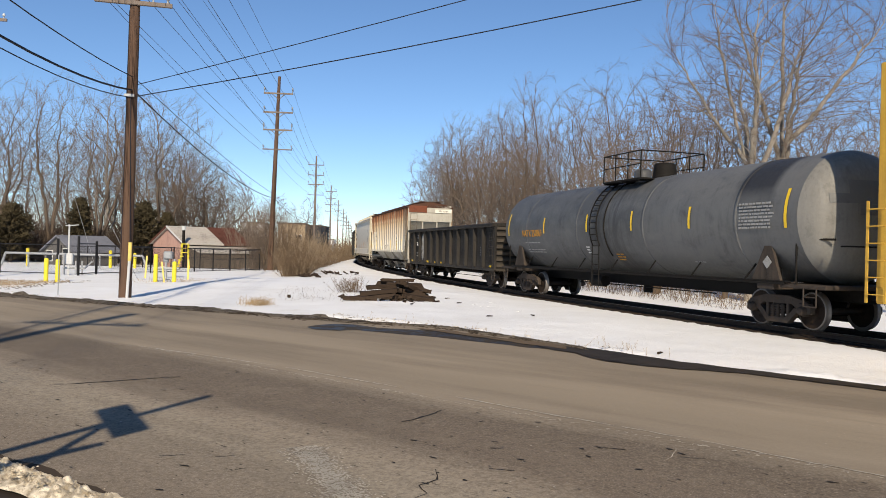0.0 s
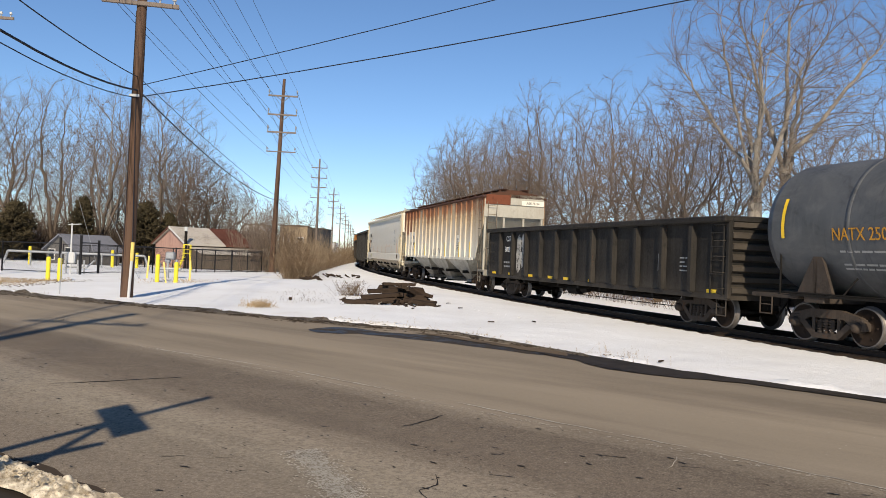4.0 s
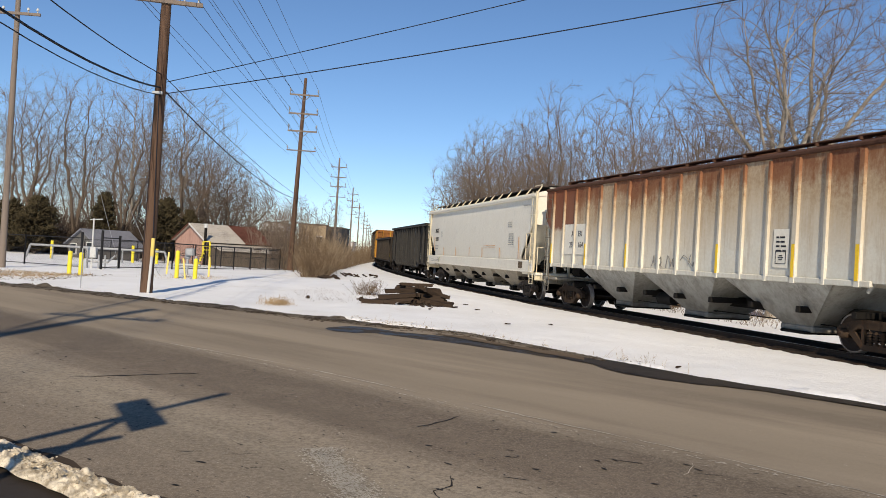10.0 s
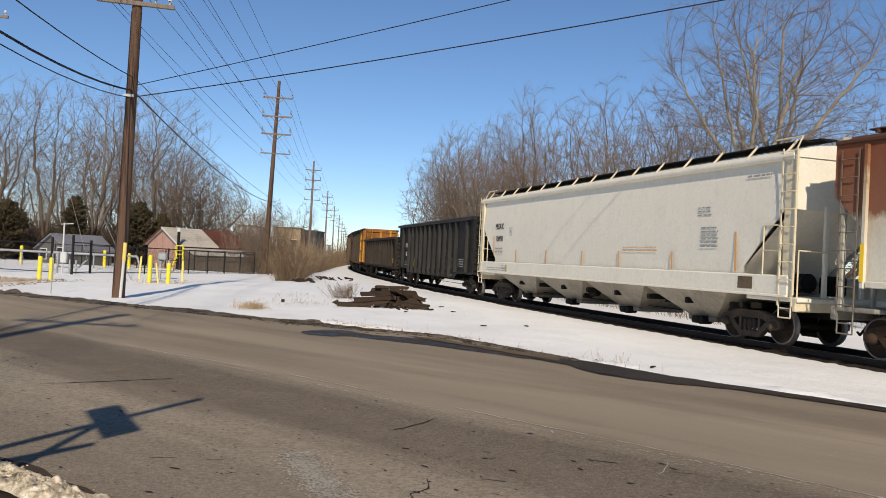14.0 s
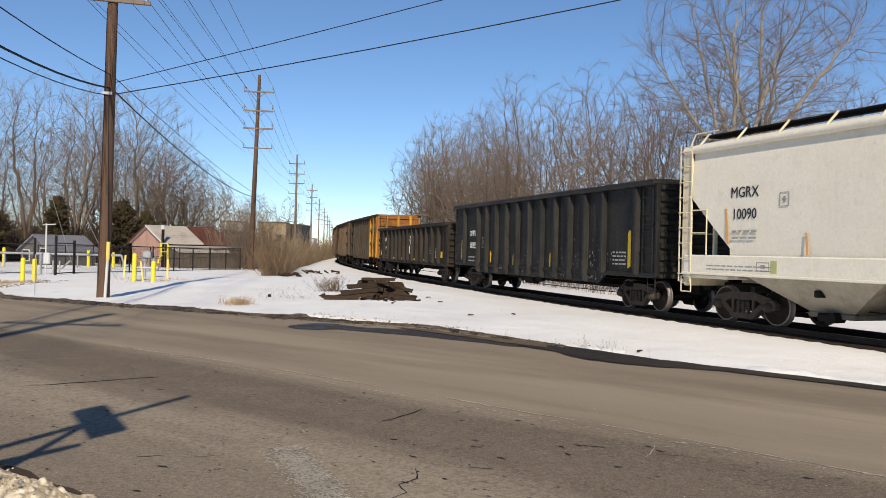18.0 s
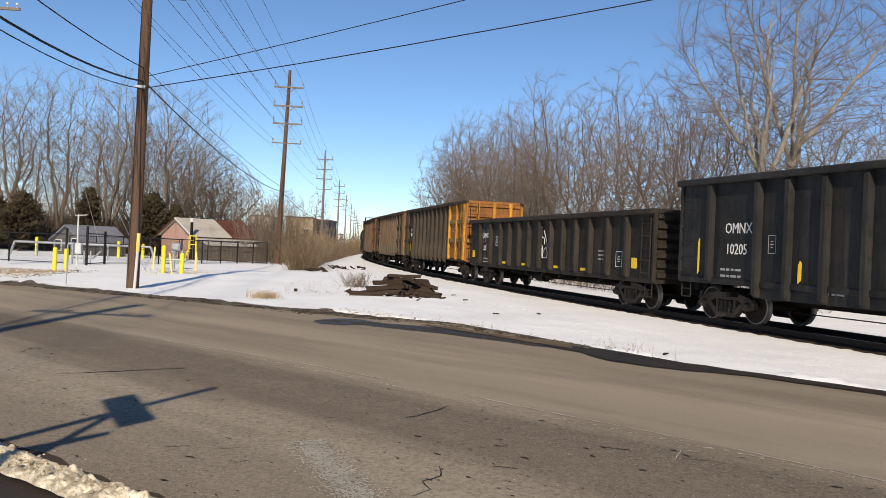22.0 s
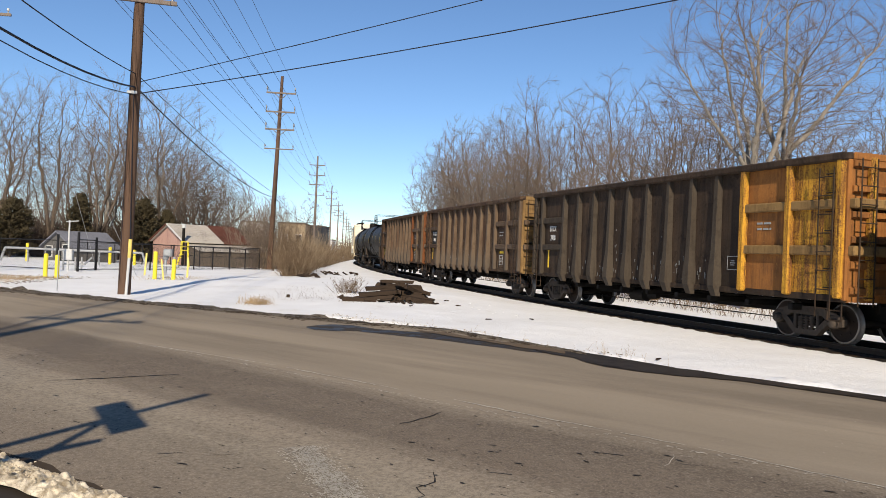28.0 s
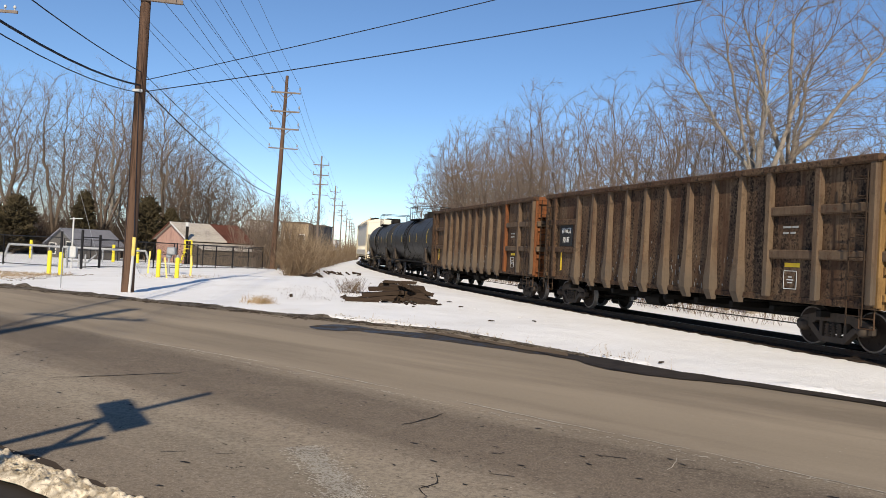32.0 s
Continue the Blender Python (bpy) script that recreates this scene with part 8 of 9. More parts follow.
def line_pole(x, y, tilt=0.0):
    z0 = ground_z(x, y) if y < 300 else -0.3
    p = thing("utility_pole", "tall weathered wooden power pole with four crossarms", "utility pole", "poles of the power line", m=Matrix.Translation((x, y, 0)) @ Matrix.Rotation(0.1, 4, "Z"))
    part("pole", Acc().tube((-0.38 * tilt, 0, z0 - 0.2), (0.02 * tilt, 0, 15.6), 0.24, 0.12, 10), M_WOOD_POLE if y < 100 else M_WOOD_POLE_GREY, p)
    for z, half, h in ARMS:
        a = Acc().box((0, -0.16, z), (2 * half, 0.10, 0.13 if h > 0.35 else 0.09), bev=0.01)
        part("crossarm", a, M_WOOD_POLE_GREY, p)
        if h > 0.35:
            b = Acc().tube((-0.55, -0.2, z - 0.02), (0, -0.12, z - 0.5), 0.03, 0.03, 5).tube((0.55, -0.2, z - 0.02), (0, -0.12, z - 0.5), 0.03, 0.03, 5)
            part("arm_brace", b, M_WOOD_POLE_GREY, p)
        for sx in (-1, 1):
            i = Acc()
            insulator(i, sx * (half - 0.06), -0.16, z + 0.06, 0, h)
            part("insulator", i, M_GALV, p)
    return p


for k, (x, y) in enumerate(POLE_LINE):
    line_pole(x, y, 1.0 if k == 1 else 0.2)
for (x0, y0), (x1, y1) in zip(POLE_LINE[:-1], POLE_LINE[1:]):
    if y0 > 500:
        break
    for z, half, h in ARMS:
        for sx in (-1, 1):
            wire((x0 + sx * (half - 0.06), y0 - 0.16, z + 0.06 + h), (x1 + sx * (half - 0.06), y1 - 0.16, z + 0.06 + h), 1.0 if h > 0.35 else 0.45, 0.011 if h > 0.35 else 0.009, M_WIRE)

# brown street pole with its cables
P1 = (-10.42, 26.8)


def street_pole(x, y, h, r0, r1, label, mat, arm_z, arm_dir, name="utility_pole", lean=(0, 0)):
    z0 = ground_z(x, y)
    p = thing(name, label, "utility pole", "street poles", m=Matrix.Translation((x, y, 0)))
    part("pole", Acc().tube((0, 0, z0 - 0.3), (lean[0], lean[1], h), r0, r1, 14), mat, p)
    if arm_z:
        dx, dy = math.cos(arm_dir), math.sin(arm_dir)
        a = Acc().box((0, 0, 0), (2.4, 0.11, 0.14), bev=0.012)
        arm = part("crossarm", a, M_WOOD_POLE_GREY, p, "", Matrix.Translation((lean[0], lean[1] - 0.16, arm_z)) @ Matrix.Rotation(arm_dir, 4, "Z"))
        for s in (-1.05, -0.6, 0.6, 1.05):
            i = Acc()
            insulator(i, s, 0, 0.06, 0, 0.26)
            part("insulator", i, M_PIPE_WHITE, arm)
    return p


sp = street_pole(P1[0], P1[1], 11.2, 0.205, 0.15, "brown wooden street pole with cables and a cable guard", M_WOOD_POLE, 9.45, 0.25, lean=(0.12, 0))
part("cable_guard", Acc().tube((0.14, -0.2, ground_z(*P1) - 0.1), (0.20, -0.2, 1.05), 0.05, 0.05, 8), M_PIPE_WHITE, sp, "white plastic cable guard")
part("marker_sleeve", Acc().tube((0.20, -0.2, 1.02), (0.215, -0.2, 1.62), 0.062, 0.062, 8), M_PALE_YELLOW, sp, "yellow sleeve on the cable guard")
part("riser_cable", Acc().tube((0.20, -0.19, 1.6), (0.1, -0.17, 6.4), 0.016, 0.016, 6), M_CABLE, sp)
part("bracket", Acc().box((0.05, -0.19, 6.42), (0.34, 0.08, 0.10), bev=0.02), M_PIPE_WHITE, sp, "pale cable bracket")
part("ground_wire", Acc().tube((-0.1, -0.19, 0.3), (-0.02, -0.15, 9.2), 0.008, 0.008, 5), M_CABLE, sp)
street_pole(-22.85, 40.0, 13.5, 0.17, 0.12, "pale greenish street pole with a crossarm", M_WOOD_POLE_GREY, 12.35, 0.1)
street_pole(-7.15, 1.8, 11.0, 0.19, 0.14, "brown wooden street pole", M_WOOD_POLE, 9.4, -0.06, lean=(0.25, 0))
street_pole(29.76, 10.4, 14.6, 0.2, 0.14, "brown wooden street pole", M_WOOD_POLE, None, 0)
PA = (-7.05, 1.8)
P2 = POLE_LINE[1]
P3 = POLE_LINE[2]
for z, z_back, zz, r, sag, lab in ((7.05, 7.05, 5.80, 0.016, 0.25, "black service cable along the street poles"), (6.62, 6.62, 5.50, 0.030, 0.62, "thick black telephone cable along the street poles"),
                                   (6.38, 6.38, None, 0.014, 0.0, "black service cable along the street poles")):
    wire((PA[0], PA[1], z_back), (P1[0] + 0.1, P1[1], z), 0.53 if z > 7 else 0.95, r, M_CABLE, lab)
    if zz:
        wire((P1[0] + 0.12, P1[1], z), (P2[0] - 0.1, P2[1] - 0.2, zz), sag, r * 0.8, M_CABLE, lab)
        wire((P2[0] - 0.1, P2[1] - 0.2, zz), (P3[0], P3[1], zz), 0.9, r * 0.8, M_CABLE, lab)
P4 = (29.76, 10.4)
wire((P1[0] + 0.2, P1[1], 6.42), (P4[0], P4[1], 12.1), 0.52, 0.017, M_CABLE, "black service cable hung over the road")
wire((P1[0] + 0.2, P1[1], 6.80), (P4[0], P4[1], 14.1), 0.30, 0.014, M_CABLE, "black service cable hung over the road")
for dx, z in ((-1.0, 9.75), (1.05, 9.75)):
    wire((PA[0] + dx, PA[1], z), (P1[0] + dx, P1[1], z), 0.5, 0.010, M_WIRE)
    wire((P1[0] + dx, P1[1], z), (P2[0] + dx, P2[1], 9.2), 0.3, 0.010, M_WIRE)
# guy wires of a pole off the yard
wire((-24.5, 52.0, 9.0), (-15.2, 40.6, -0.2), 0.0, 0.012, M_GALV, "pale steel guy wire anchored in the ground", "guy_wire")
wire((-25.0, 52.5, 8.0), (-19.4, 45.5, 0.2), 0.0, 0.010, M_GALV, "pale steel guy wire anchored in the ground", "guy_wire")


# --- bollards, markers, valve gear
def bollard(x, y, top, r=0.11, mat=None, label="safety-yellow steel bollard with a domed cap", name="bollard", group="yellow bollards"):
    z0 = ground_z(x, y)
    b = thing(name, label, "bollard", group, m=Matrix.Translation((x, y, 0)) @ Matrix.Rotation(random.uniform(0, 6), 4, "Z") @ Matrix.Rotation(random.uniform(-0.02, 0.02), 4, "X"))
    part("post", Acc().tube((0, 0, z0 - 0.2), (0, 0, top - r * 0.6), r, r, 16), mat or M_BOLLARD, b)
    cap = Acc().lathe([(top, 0.0), (top - 0.01, r * 0.5), (top - r * 0.3, r * 0.85), (top - r * 0.6, r)], 16, 0, "z")
    part("cap", cap, mat or M_BOLLARD, b)


for x, y, t in ((-17.9, 36.8, 0.82), (-17.0, 36.0, 0.80), (-13.1, 37.2, 1.12), (-11.95, 36.3, 0.82), (-31.8, 62.4, 0.98), (-25.3, 62.0, 0.94), (-23.55, 62.3, 0.8)):
    bollard(x, y, t, 0.095 if y < 50 else 0.115)


def marker(x, y, top, lean, mat, label, w=0.09):
    z0 = ground_z(x, y)
    m = thing("marker_post", label, "marker post", "pipeline markers", m=Matrix.Translation((x, y, z0)))
    part("post", Acc().box((0, 0, 0), (w, 0.03, top - z0 + 0.3), bev=0.008), mat, m, "", Matrix.Rotation(lean, 4, "Y") @ Matrix.Translation((0, 0, (top - z0) / 2 - 0.1)))


marker(-15.1, 41.4, 0.9, 0.06, M_PALE_YELLOW, "faded cream-yellow pipeline marker", 0.09)
marker(-12.3, 39.4, 0.82, 0.0, M_PALE_YELLOW, "faded cream-yellow pipeline marker", 0.09)
marker(-12.35, 36.2, 0.75, -0.14, M_PALE_YELLOW, "thin leaning yellow stake", 0.07)
marker(-13.0, 27.6, 1.1, 0.0, M_GALV, "thin grey stake in the snow", 0.03)


def stile():
    s = thing("safety_ladder", "yellow caged steps over the fence", "ladder", m=Matrix.Translation((-19.75, 62.0, ground_z(-19.75, 62.0))) @ Matrix.Rotation(0.2, 4, "Z"))
    for y in (-0.35, 0.35):
        part("side_rail", Acc().path([(-0.5, y, 0), (-0.15, y, 1.0), (-0.15, y, 1.95), (0.35, y, 1.95), (0.35, y, 0.9), (0.45, y, 0)], 0.035, 6), M_BOLLARD, s)
    for i in range(4):
        part("tread", Acc().box((-0.42 + i * 0.1, 0, 0.22 + i * 0.26), (0.24, 0.7, 0.05), bev=0.01), M_BOLLARD, s)
    for z in (1.3, 1.6, 1.95):
        part("hoop", Acc().path([(-0.15, -0.35, z), (0.35, -0.35, z), (0.35, 0.35, z), (-0.15, 0.35, z)], 0.03, 6), M_BOLLARD, s)


stile()


def meter_run():
    m = thing("valve_station", "grey gas valves and meters on pipes", "valve station", m=Matrix.Translation((-14.6, 43.0, ground_z(-14.6, 43.0))))
    for x, h in ((-0.5, 0.9), (0.0, 1.25), (0.45, 1.0)):
        part("riser_pipe", Acc().tube((x, 0, -0.2), (x, 0, h), 0.07, 0.07, 10), M_GALV, m)
        part("valve", Acc().lathe([(-0.12, 0.0), (-0.12, 0.13), (0.12, 0.13), (0.12, 0.0)], 12, 0, "x", Matrix.Translation((x, 0, h * 0.75))), M_GALV, m)
    part("header_pipe", Acc().tube((-0.7, 0, 0.5), (0.7, 0, 0.5), 0.08, 0.08, 10), M_GALV, m)
    part("meter_case", Acc().box((0.15, -0.1, 1.2), (0.45, 0.35, 0.4), bev=0.06), M_GALV, m)
    part("handwheel", Acc().lathe([(-0.02, 0.12), (0.02, 0.12), (0.02, 0.16), (-0.02, 0.16), (-0.02, 0.12)], 14, 0, "z", Matrix.Translation((-0.5, 0, 0.98))), M_GALV, m)
    n = thing("valve_station", "white-painted regulator pipes beside the gate", "valve station", m=Matrix.Translation((-19.88, 44.6, ground_z(-19.88, 44.6))))
    part("mast", Acc().tube((-0.6, 0, -0.2), (-0.6, 0, 2.75), 0.05, 0.045, 8), M_PIPE_WHITE, n)
    part("mast_arm", Acc().tube((-0.80, 0, 2.66), (-0.1, 0, 2.72), 0.025, 0.025, 6), M_PIPE_WHITE, n)
    part("regulator_box", Acc().box((-0.55, 0, 0.85), (0.42, 0.3, 0.62), bev=0.05), M_PIPE_WHITE, n)
    for x in (-0.85, -0.2, 0.15):
        part("riser_pipe", Acc().tube((x, 0, -0.2), (x, 0, 0.75), 0.05, 0.05, 8), M_GALV, n)
    part("header_pipe", Acc().path([(-0.9, 0, 0.35), (0.3, 0, 0.35), (0.7, 0, 0.75)], 0.05, 8), M_GALV, n)
    q = thing("pipe_rail", "long pale pipe run inside the yard", "pipe", m=Matrix.Translation((-27.5, 57.0, ground_z(-27.5, 57.0))))
    part("pipe", Acc().path([(-3.4, 0, 0.1), (-3.1, 0, 1.0), (6.5, 0, 1.0), (6.8, 0, 0.1)], 0.085, 8), M_GALV, q)
    for x in (-1.5, 1.0, 3.5):
        part("support", Acc().tube((x, 0, -0.2), (x, 0, 1.0), 0.06, 0.06, 8), M_GALV, q)


meter_run()


# --- black chain-link fence round the yard
def chain_mesh(length, h):
    segs = []
    step = 0.16
    k = int((length + h) / step)
    for i in range(k):
        o = -h + i * step
        for sgn in (1, -1):
            x0, z0, x1, z1 = (o, 0, o + h, h) if sgn > 0 else (o, h, o + h, 0)
            if x0 < 0:
                z0 += (0 - x0) * sgn
                x0 = 0
            if x1 > length:
                z1 -= (x1 - length) * sgn
                x1 = length
            if x1 - x0 > 0.02:
                segs.append(((x0, 0, z0), (x1, 0, z1), 0.0035, 0.0035))
    return segs_mesh("chain_link", segs, 3, M_FENCE)


def fence_run(pts, h, label="black chain-link fence on round posts"):
    f = thing("chain_link_fence", label, "fence", "fences of the yard")
    for (x0, y0), (x1, y1) in zip(pts[:-1], pts[1:]):
        d = math.hypot(x1 - x0, y1 - y0)
        n = max(1, round(d / 2.9))
        za, zb = ground_z(x0, y0), ground_z(x1, y1)
        for i in range(n + 1):
            k = i / n
            x, y, z = x0 + (x1 - x0) * k, y0 + (y1 - y0) * k, za + (zb - za) * k
            part("fence_post", Acc().tube((x, y, z - 0.2), (x, y, z + h + 0.06), 0.045, 0.045, 8), M_FENCE, f)
        for zz, r in ((h, 0.028), (0.08, 0.02), (h * 0.55, 0.012)):
            part("fence_rail", Acc().tube((x0, y0, za + zz), (x1, y1, zb + zz), r, r, 6), M_FENCE, f)
        m = Matrix.Translation((x0, y0, (za + zb) / 2 + 0.05)) @ Matrix.Rotation(math.atan2(y1 - y0, x1 - x0), 4, "Z")
        part("chain_link", chain_mesh(d, h - 0.05), None, f, "", m)
    return f


fence_run([(-46, 46.5), (-33, 45.9), (-24.5, 45.1), (-20.6, 43.6)], 1.62)
fence_run([(-18.1, 50.5), (-15.2, 67.6)], 1.62)
fence_run([(-19.4, 45.7), (-18.1, 50.5)], 1.62)
fence_run([(-15.2, 67.6), (-34, 72.5)], 1.75, "black chain-link fence behind the yard")


def yard_gate():
    g = thing("yard_gate", "black chain-link gate standing ajar between tall posts", "gate", "fences of the yard")
    for (x, y, h) in ((-19.45, 43.5, 1.85), (-19.38, 45.6, 1.6), (-20.6, 43.6, 1.7)):
        z = ground_z(x, y)
        part("gate_post", Acc().tube((x, y, z - 0.2), (x, y, z + h + 0.25), 0.07, 0.07, 10), M_FENCE, g)
    z = ground_z(-19.4, 44.5)
    part("gate_frame", Acc().path([(-19.45, 43.6, z + 0.1), (-19.38, 45.5, z + 0.1), (-19.38, 45.5, z + 1.7), (-19.45, 43.6, z + 1.7), (-19.45, 43.6, z + 0.1)], 0.03, 6), M_FENCE, g)


yard_gate()


# --- shed with a red lean-to, and the houses behind
def shed():
    """Gable to the yard, ridge running away; the far end of the roof is rusted metal, a lean-to along the side."""
    gx, gy = -27.05, 80.3
    h = thing("shed", "weathered pinkish-red shed with tan shingle roof and rusted roof end", "shed", m=Matrix.Translation((gx, gy, 0)) @ Matrix.Rotation(radians(-45), 4, "Z"))
    zb = -0.95
    w, eave, peak, L, LL = 3.35, 1.62, 3.2, 6.9, 9.8
    n = 18
    for i in range(n):
        xa, xb = -w + 2 * w * i / n, -w + 2 * w * (i + 1) / n
        f = lambda x: eave + (peak - 0.12 - eave) * (1 - abs(x) / w)
        part("wall_board", Acc().prism([(xa + 0.008, zb), (xb - 0.008, zb), (xb - 0.008, f(xb)), (xa + 0.008, f(xa))], 0, 0.06 + 0.012 * (i % 2)), M_RED_WALL, h)
    for sgn in (-1, 1):
        part("side_wall", Acc().box((sgn * (w - 0.05), L / 2 + 0.06, (zb + eave) / 2), (0.1, L - 0.1, eave - zb)), M_GREY_WALL, h)
    part("back_wall", Acc().prism([(-w + 0.1, zb), (w - 0.1, zb), (w - 0.1, eave), (0, peak - 0.12), (-w + 0.1, eave)], L - 0.06, L), M_GREY_WALL, h)
    k = (peak - eave) / w
    for sgn in (-1, 1):
        e = w + 0.32
        for ya, yb, mt, lb in ((-0.3, 3.95, M_ASPH_SHINGLE, "tan-grey shingle roof slope"), (3.95, L + 0.25, M_RED_ROOF, "rusted sheet-metal roof slope")):
            r = Acc().prism([(0, peak), (sgn * e, peak - k * e), (sgn * e, peak - k * e + 0.10), (0, peak + 0.10)], ya, yb)
            part("roof_slope", r, mt, h, lb)
        part("bargeboard", Acc().prism([(0, peak - 0.04), (sgn * (e + 0.02), peak - k * (e + 0.02) - 0.04), (sgn * (e + 0.02), peak - k * (e + 0.02) + 0.12), (0, peak + 0.12)], -0.36, -0.303), M_WHITE_WALL if sgn > 0 else M_RED_ROOF, h, "pale bargeboard" if sgn > 0 else "dark red bargeboard")
        for q in range(1, 9):
            x = sgn * e * q / 9
            part("shingle_course", Acc().box((x, 1.82, peak - k * abs(x) + 0.105), (0.05, 4.15, 0.018)), M_ASPH_SHINGLE, h)
    # lean-to along the sunny side
    x1 = w + 2.3
    part("lean_to_roof", Acc().prism([(w + 0.05, eave - 0.32), (x1 + 0.2, 0.72), (x1 + 0.2, 0.80), (w + 0.05, eave - 0.24)], 0.2, LL + 0.4), M_ASPH_SHINGLE, h, "pale lean-to roof")
    nb = 26
    for i in range(nb):
        y0 = 0.3 + LL * i / nb
        part("wall_board", Acc().box((x1 + 0.01 * (i % 2), y0 + LL / nb / 2, (zb + 0.74) / 2), (0.06, LL / nb - 0.02, 0.74 - zb)), M_GREY_WALL, h)
    part("lean_to_end", Acc().prism([(w + 0.02, zb), (x1 - 0.05, zb), (x1 - 0.05, 0.74), (w + 0.02, eave - 0.36)], 0.26, 0.32), M_GREY_WALL, h)
    st = part("stovepipe", Acc().tube((3.75, -0.4, -0.9), (3.75, -0.4, 2.9), 0.14, 0.14, 10), M_STEEL_DARK, h, "dark stovepipe")
    part("cap", Acc().tube((3.75, -0.4, 2.85), (3.75, -0.4, 3.25), 0.18, 0.18, 10), M_PIPE_WHITE, st, "bright metal cap")

shed()


def house(x, y, w, d, eave, peak, wall, roof, rot, label, windows=()):
    z0 = ground_z(x, y)
    h = thing("house", label, "house", "houses behind the yard", m=Matrix.Translation((x, y, z0)) @ Matrix.Rotation(rot, 4, "Z"))
    part("wall", Acc().prism([(-w / 2, -0.3), (w / 2, -0.3), (w / 2, eave), (0, peak), (-w / 2, eave)], 0, d), wall, h)
    for sgn in (-1, 1):
        k = (peak - eave) / (w / 2)
        part("roof", Acc().prism([(0, peak + 0.02), (sgn * (w / 2 + 0.35), peak + 0.02 - k * (w / 2 + 0.35)), (sgn * (w / 2 + 0.35), peak + 0.16 - k * (w / 2 + 0.35)), (0, peak + 0.16)], -0.3, d + 0.3), roof, h)
    for wx, wz, ww, wh in windows:
        f = part("window", Acc().box((wx, -0.03, wz), (ww + 0.16, 0.08, wh + 0.16), bev=0.01), M_WHITE_WALL, h)
        part("pane", Acc().box((wx, -0.075, wz), (ww, 0.02, wh)), M_GLASS_DARK, f)


house(-53.0, 95, 8.5, 7, 2.3, 4.0, M_WHITE_WALL, M_SLATE, 0.1, "low white house with a slate-grey roof", ((-2.4, 1.3, 1.0, 1.1), (0.2, 1.3, 0.9, 1.1), (2.6, 1.0, 0.9, 1.9)))
house(-35.9, 76, 4.0, 5, 1.35, 2.6, M_DULL_WALL, M_SLATE_DARK, -0.5, "small grey outbuilding with a slate-blue sloping roof", ((-1.2, 0.8, 0.8, 0.9), (1.2, 0.8, 0.8, 1.3)))


def block(x, y, w, d, h, mat, label, rot=0.0, wins=0):
    b = thing("building", label, "building", "far buildings", m=Matrix.Translation((x, y, -0.9)) @ Matrix.Rotation(rot, 4, "Z"))
    part("wall", Acc().box((0, d / 2, h / 2), (w, d, h), bev=0.05), mat, b)
    part("parapet", Acc().box((0, d / 2, h + 0.1), (w + 0.2, d + 0.2, 0.25), bev=0.03), M_GREY_WALL, b)
    for i in range(wins):
        wx = -w / 2 + (i + 0.5) * w / wins
        f = part("window", Acc().box((wx, -0.02, h * 0.6), (w / wins * 0.5, 0.08, 1.4)), M_WHITE_WALL, b)
        part("pane", Acc().box((wx, -0.07, h * 0.6), (w / wins * 0.42, 0.03, 1.2)), M_GLASS_DARK, f)


block(-25.8, 138, 4.6, 12, 6.2, M_TAN_BLOCK, "tan masonry building behind the brush", 0.1, 2)
block(-23.9, 150, 2.6, 10, 6.2, M_DARK_BLOCK, "dark low building beside the pole line", 0.0, 0)
block(-35.3, 150, 3.6, 12, 6.5, M_WHITE_WALL, "pale plastered building behind the shed", 0.1, 2)
block(-43.0, 300, 4, 10, 5.0, M_WHITE_WALL, "white building far down the line", 0.0, 1)


# --- heap of old ties
def broken_tie(key, length, w, h):
    """A squared baulk, split and splintered at its ends, with worn edges."""
    def make():
        rnd = random.Random(key * 7 + int(length * 100))
        a, vs, n = Acc(), [], 5
        for i in range(n + 1):
            f = i / n
            for u, v in ((-1, -1), (-0.55, -1.04), (1, -0.92), (1.03, 0.6), (0.8, 1), (-0.94, 1)):
                end = rnd.uniform(-0.09, 0.07) if i in (0, n) else 0.0
                k = rnd.uniform(0.82, 1.08)
                vs.append(((f - 0.5) * length + end * min(1, length), u * w / 2 * k, v * h / 2 * k))
        fs = [(i * 6 + j, i * 6 + (j + 1) % 6, i * 6 + 6 + (j + 1) % 6, i * 6 + 6 + j) for i in range(n) for j in range(6)]
        fs += [tuple(range(5, -1, -1)), tuple(n * 6 + j for j in range(6))]
        a.add(vs, fs)
        return a.mesh("tie", M_TIE)
    return shared(("broken_tie", key, round(length, 2)), make)


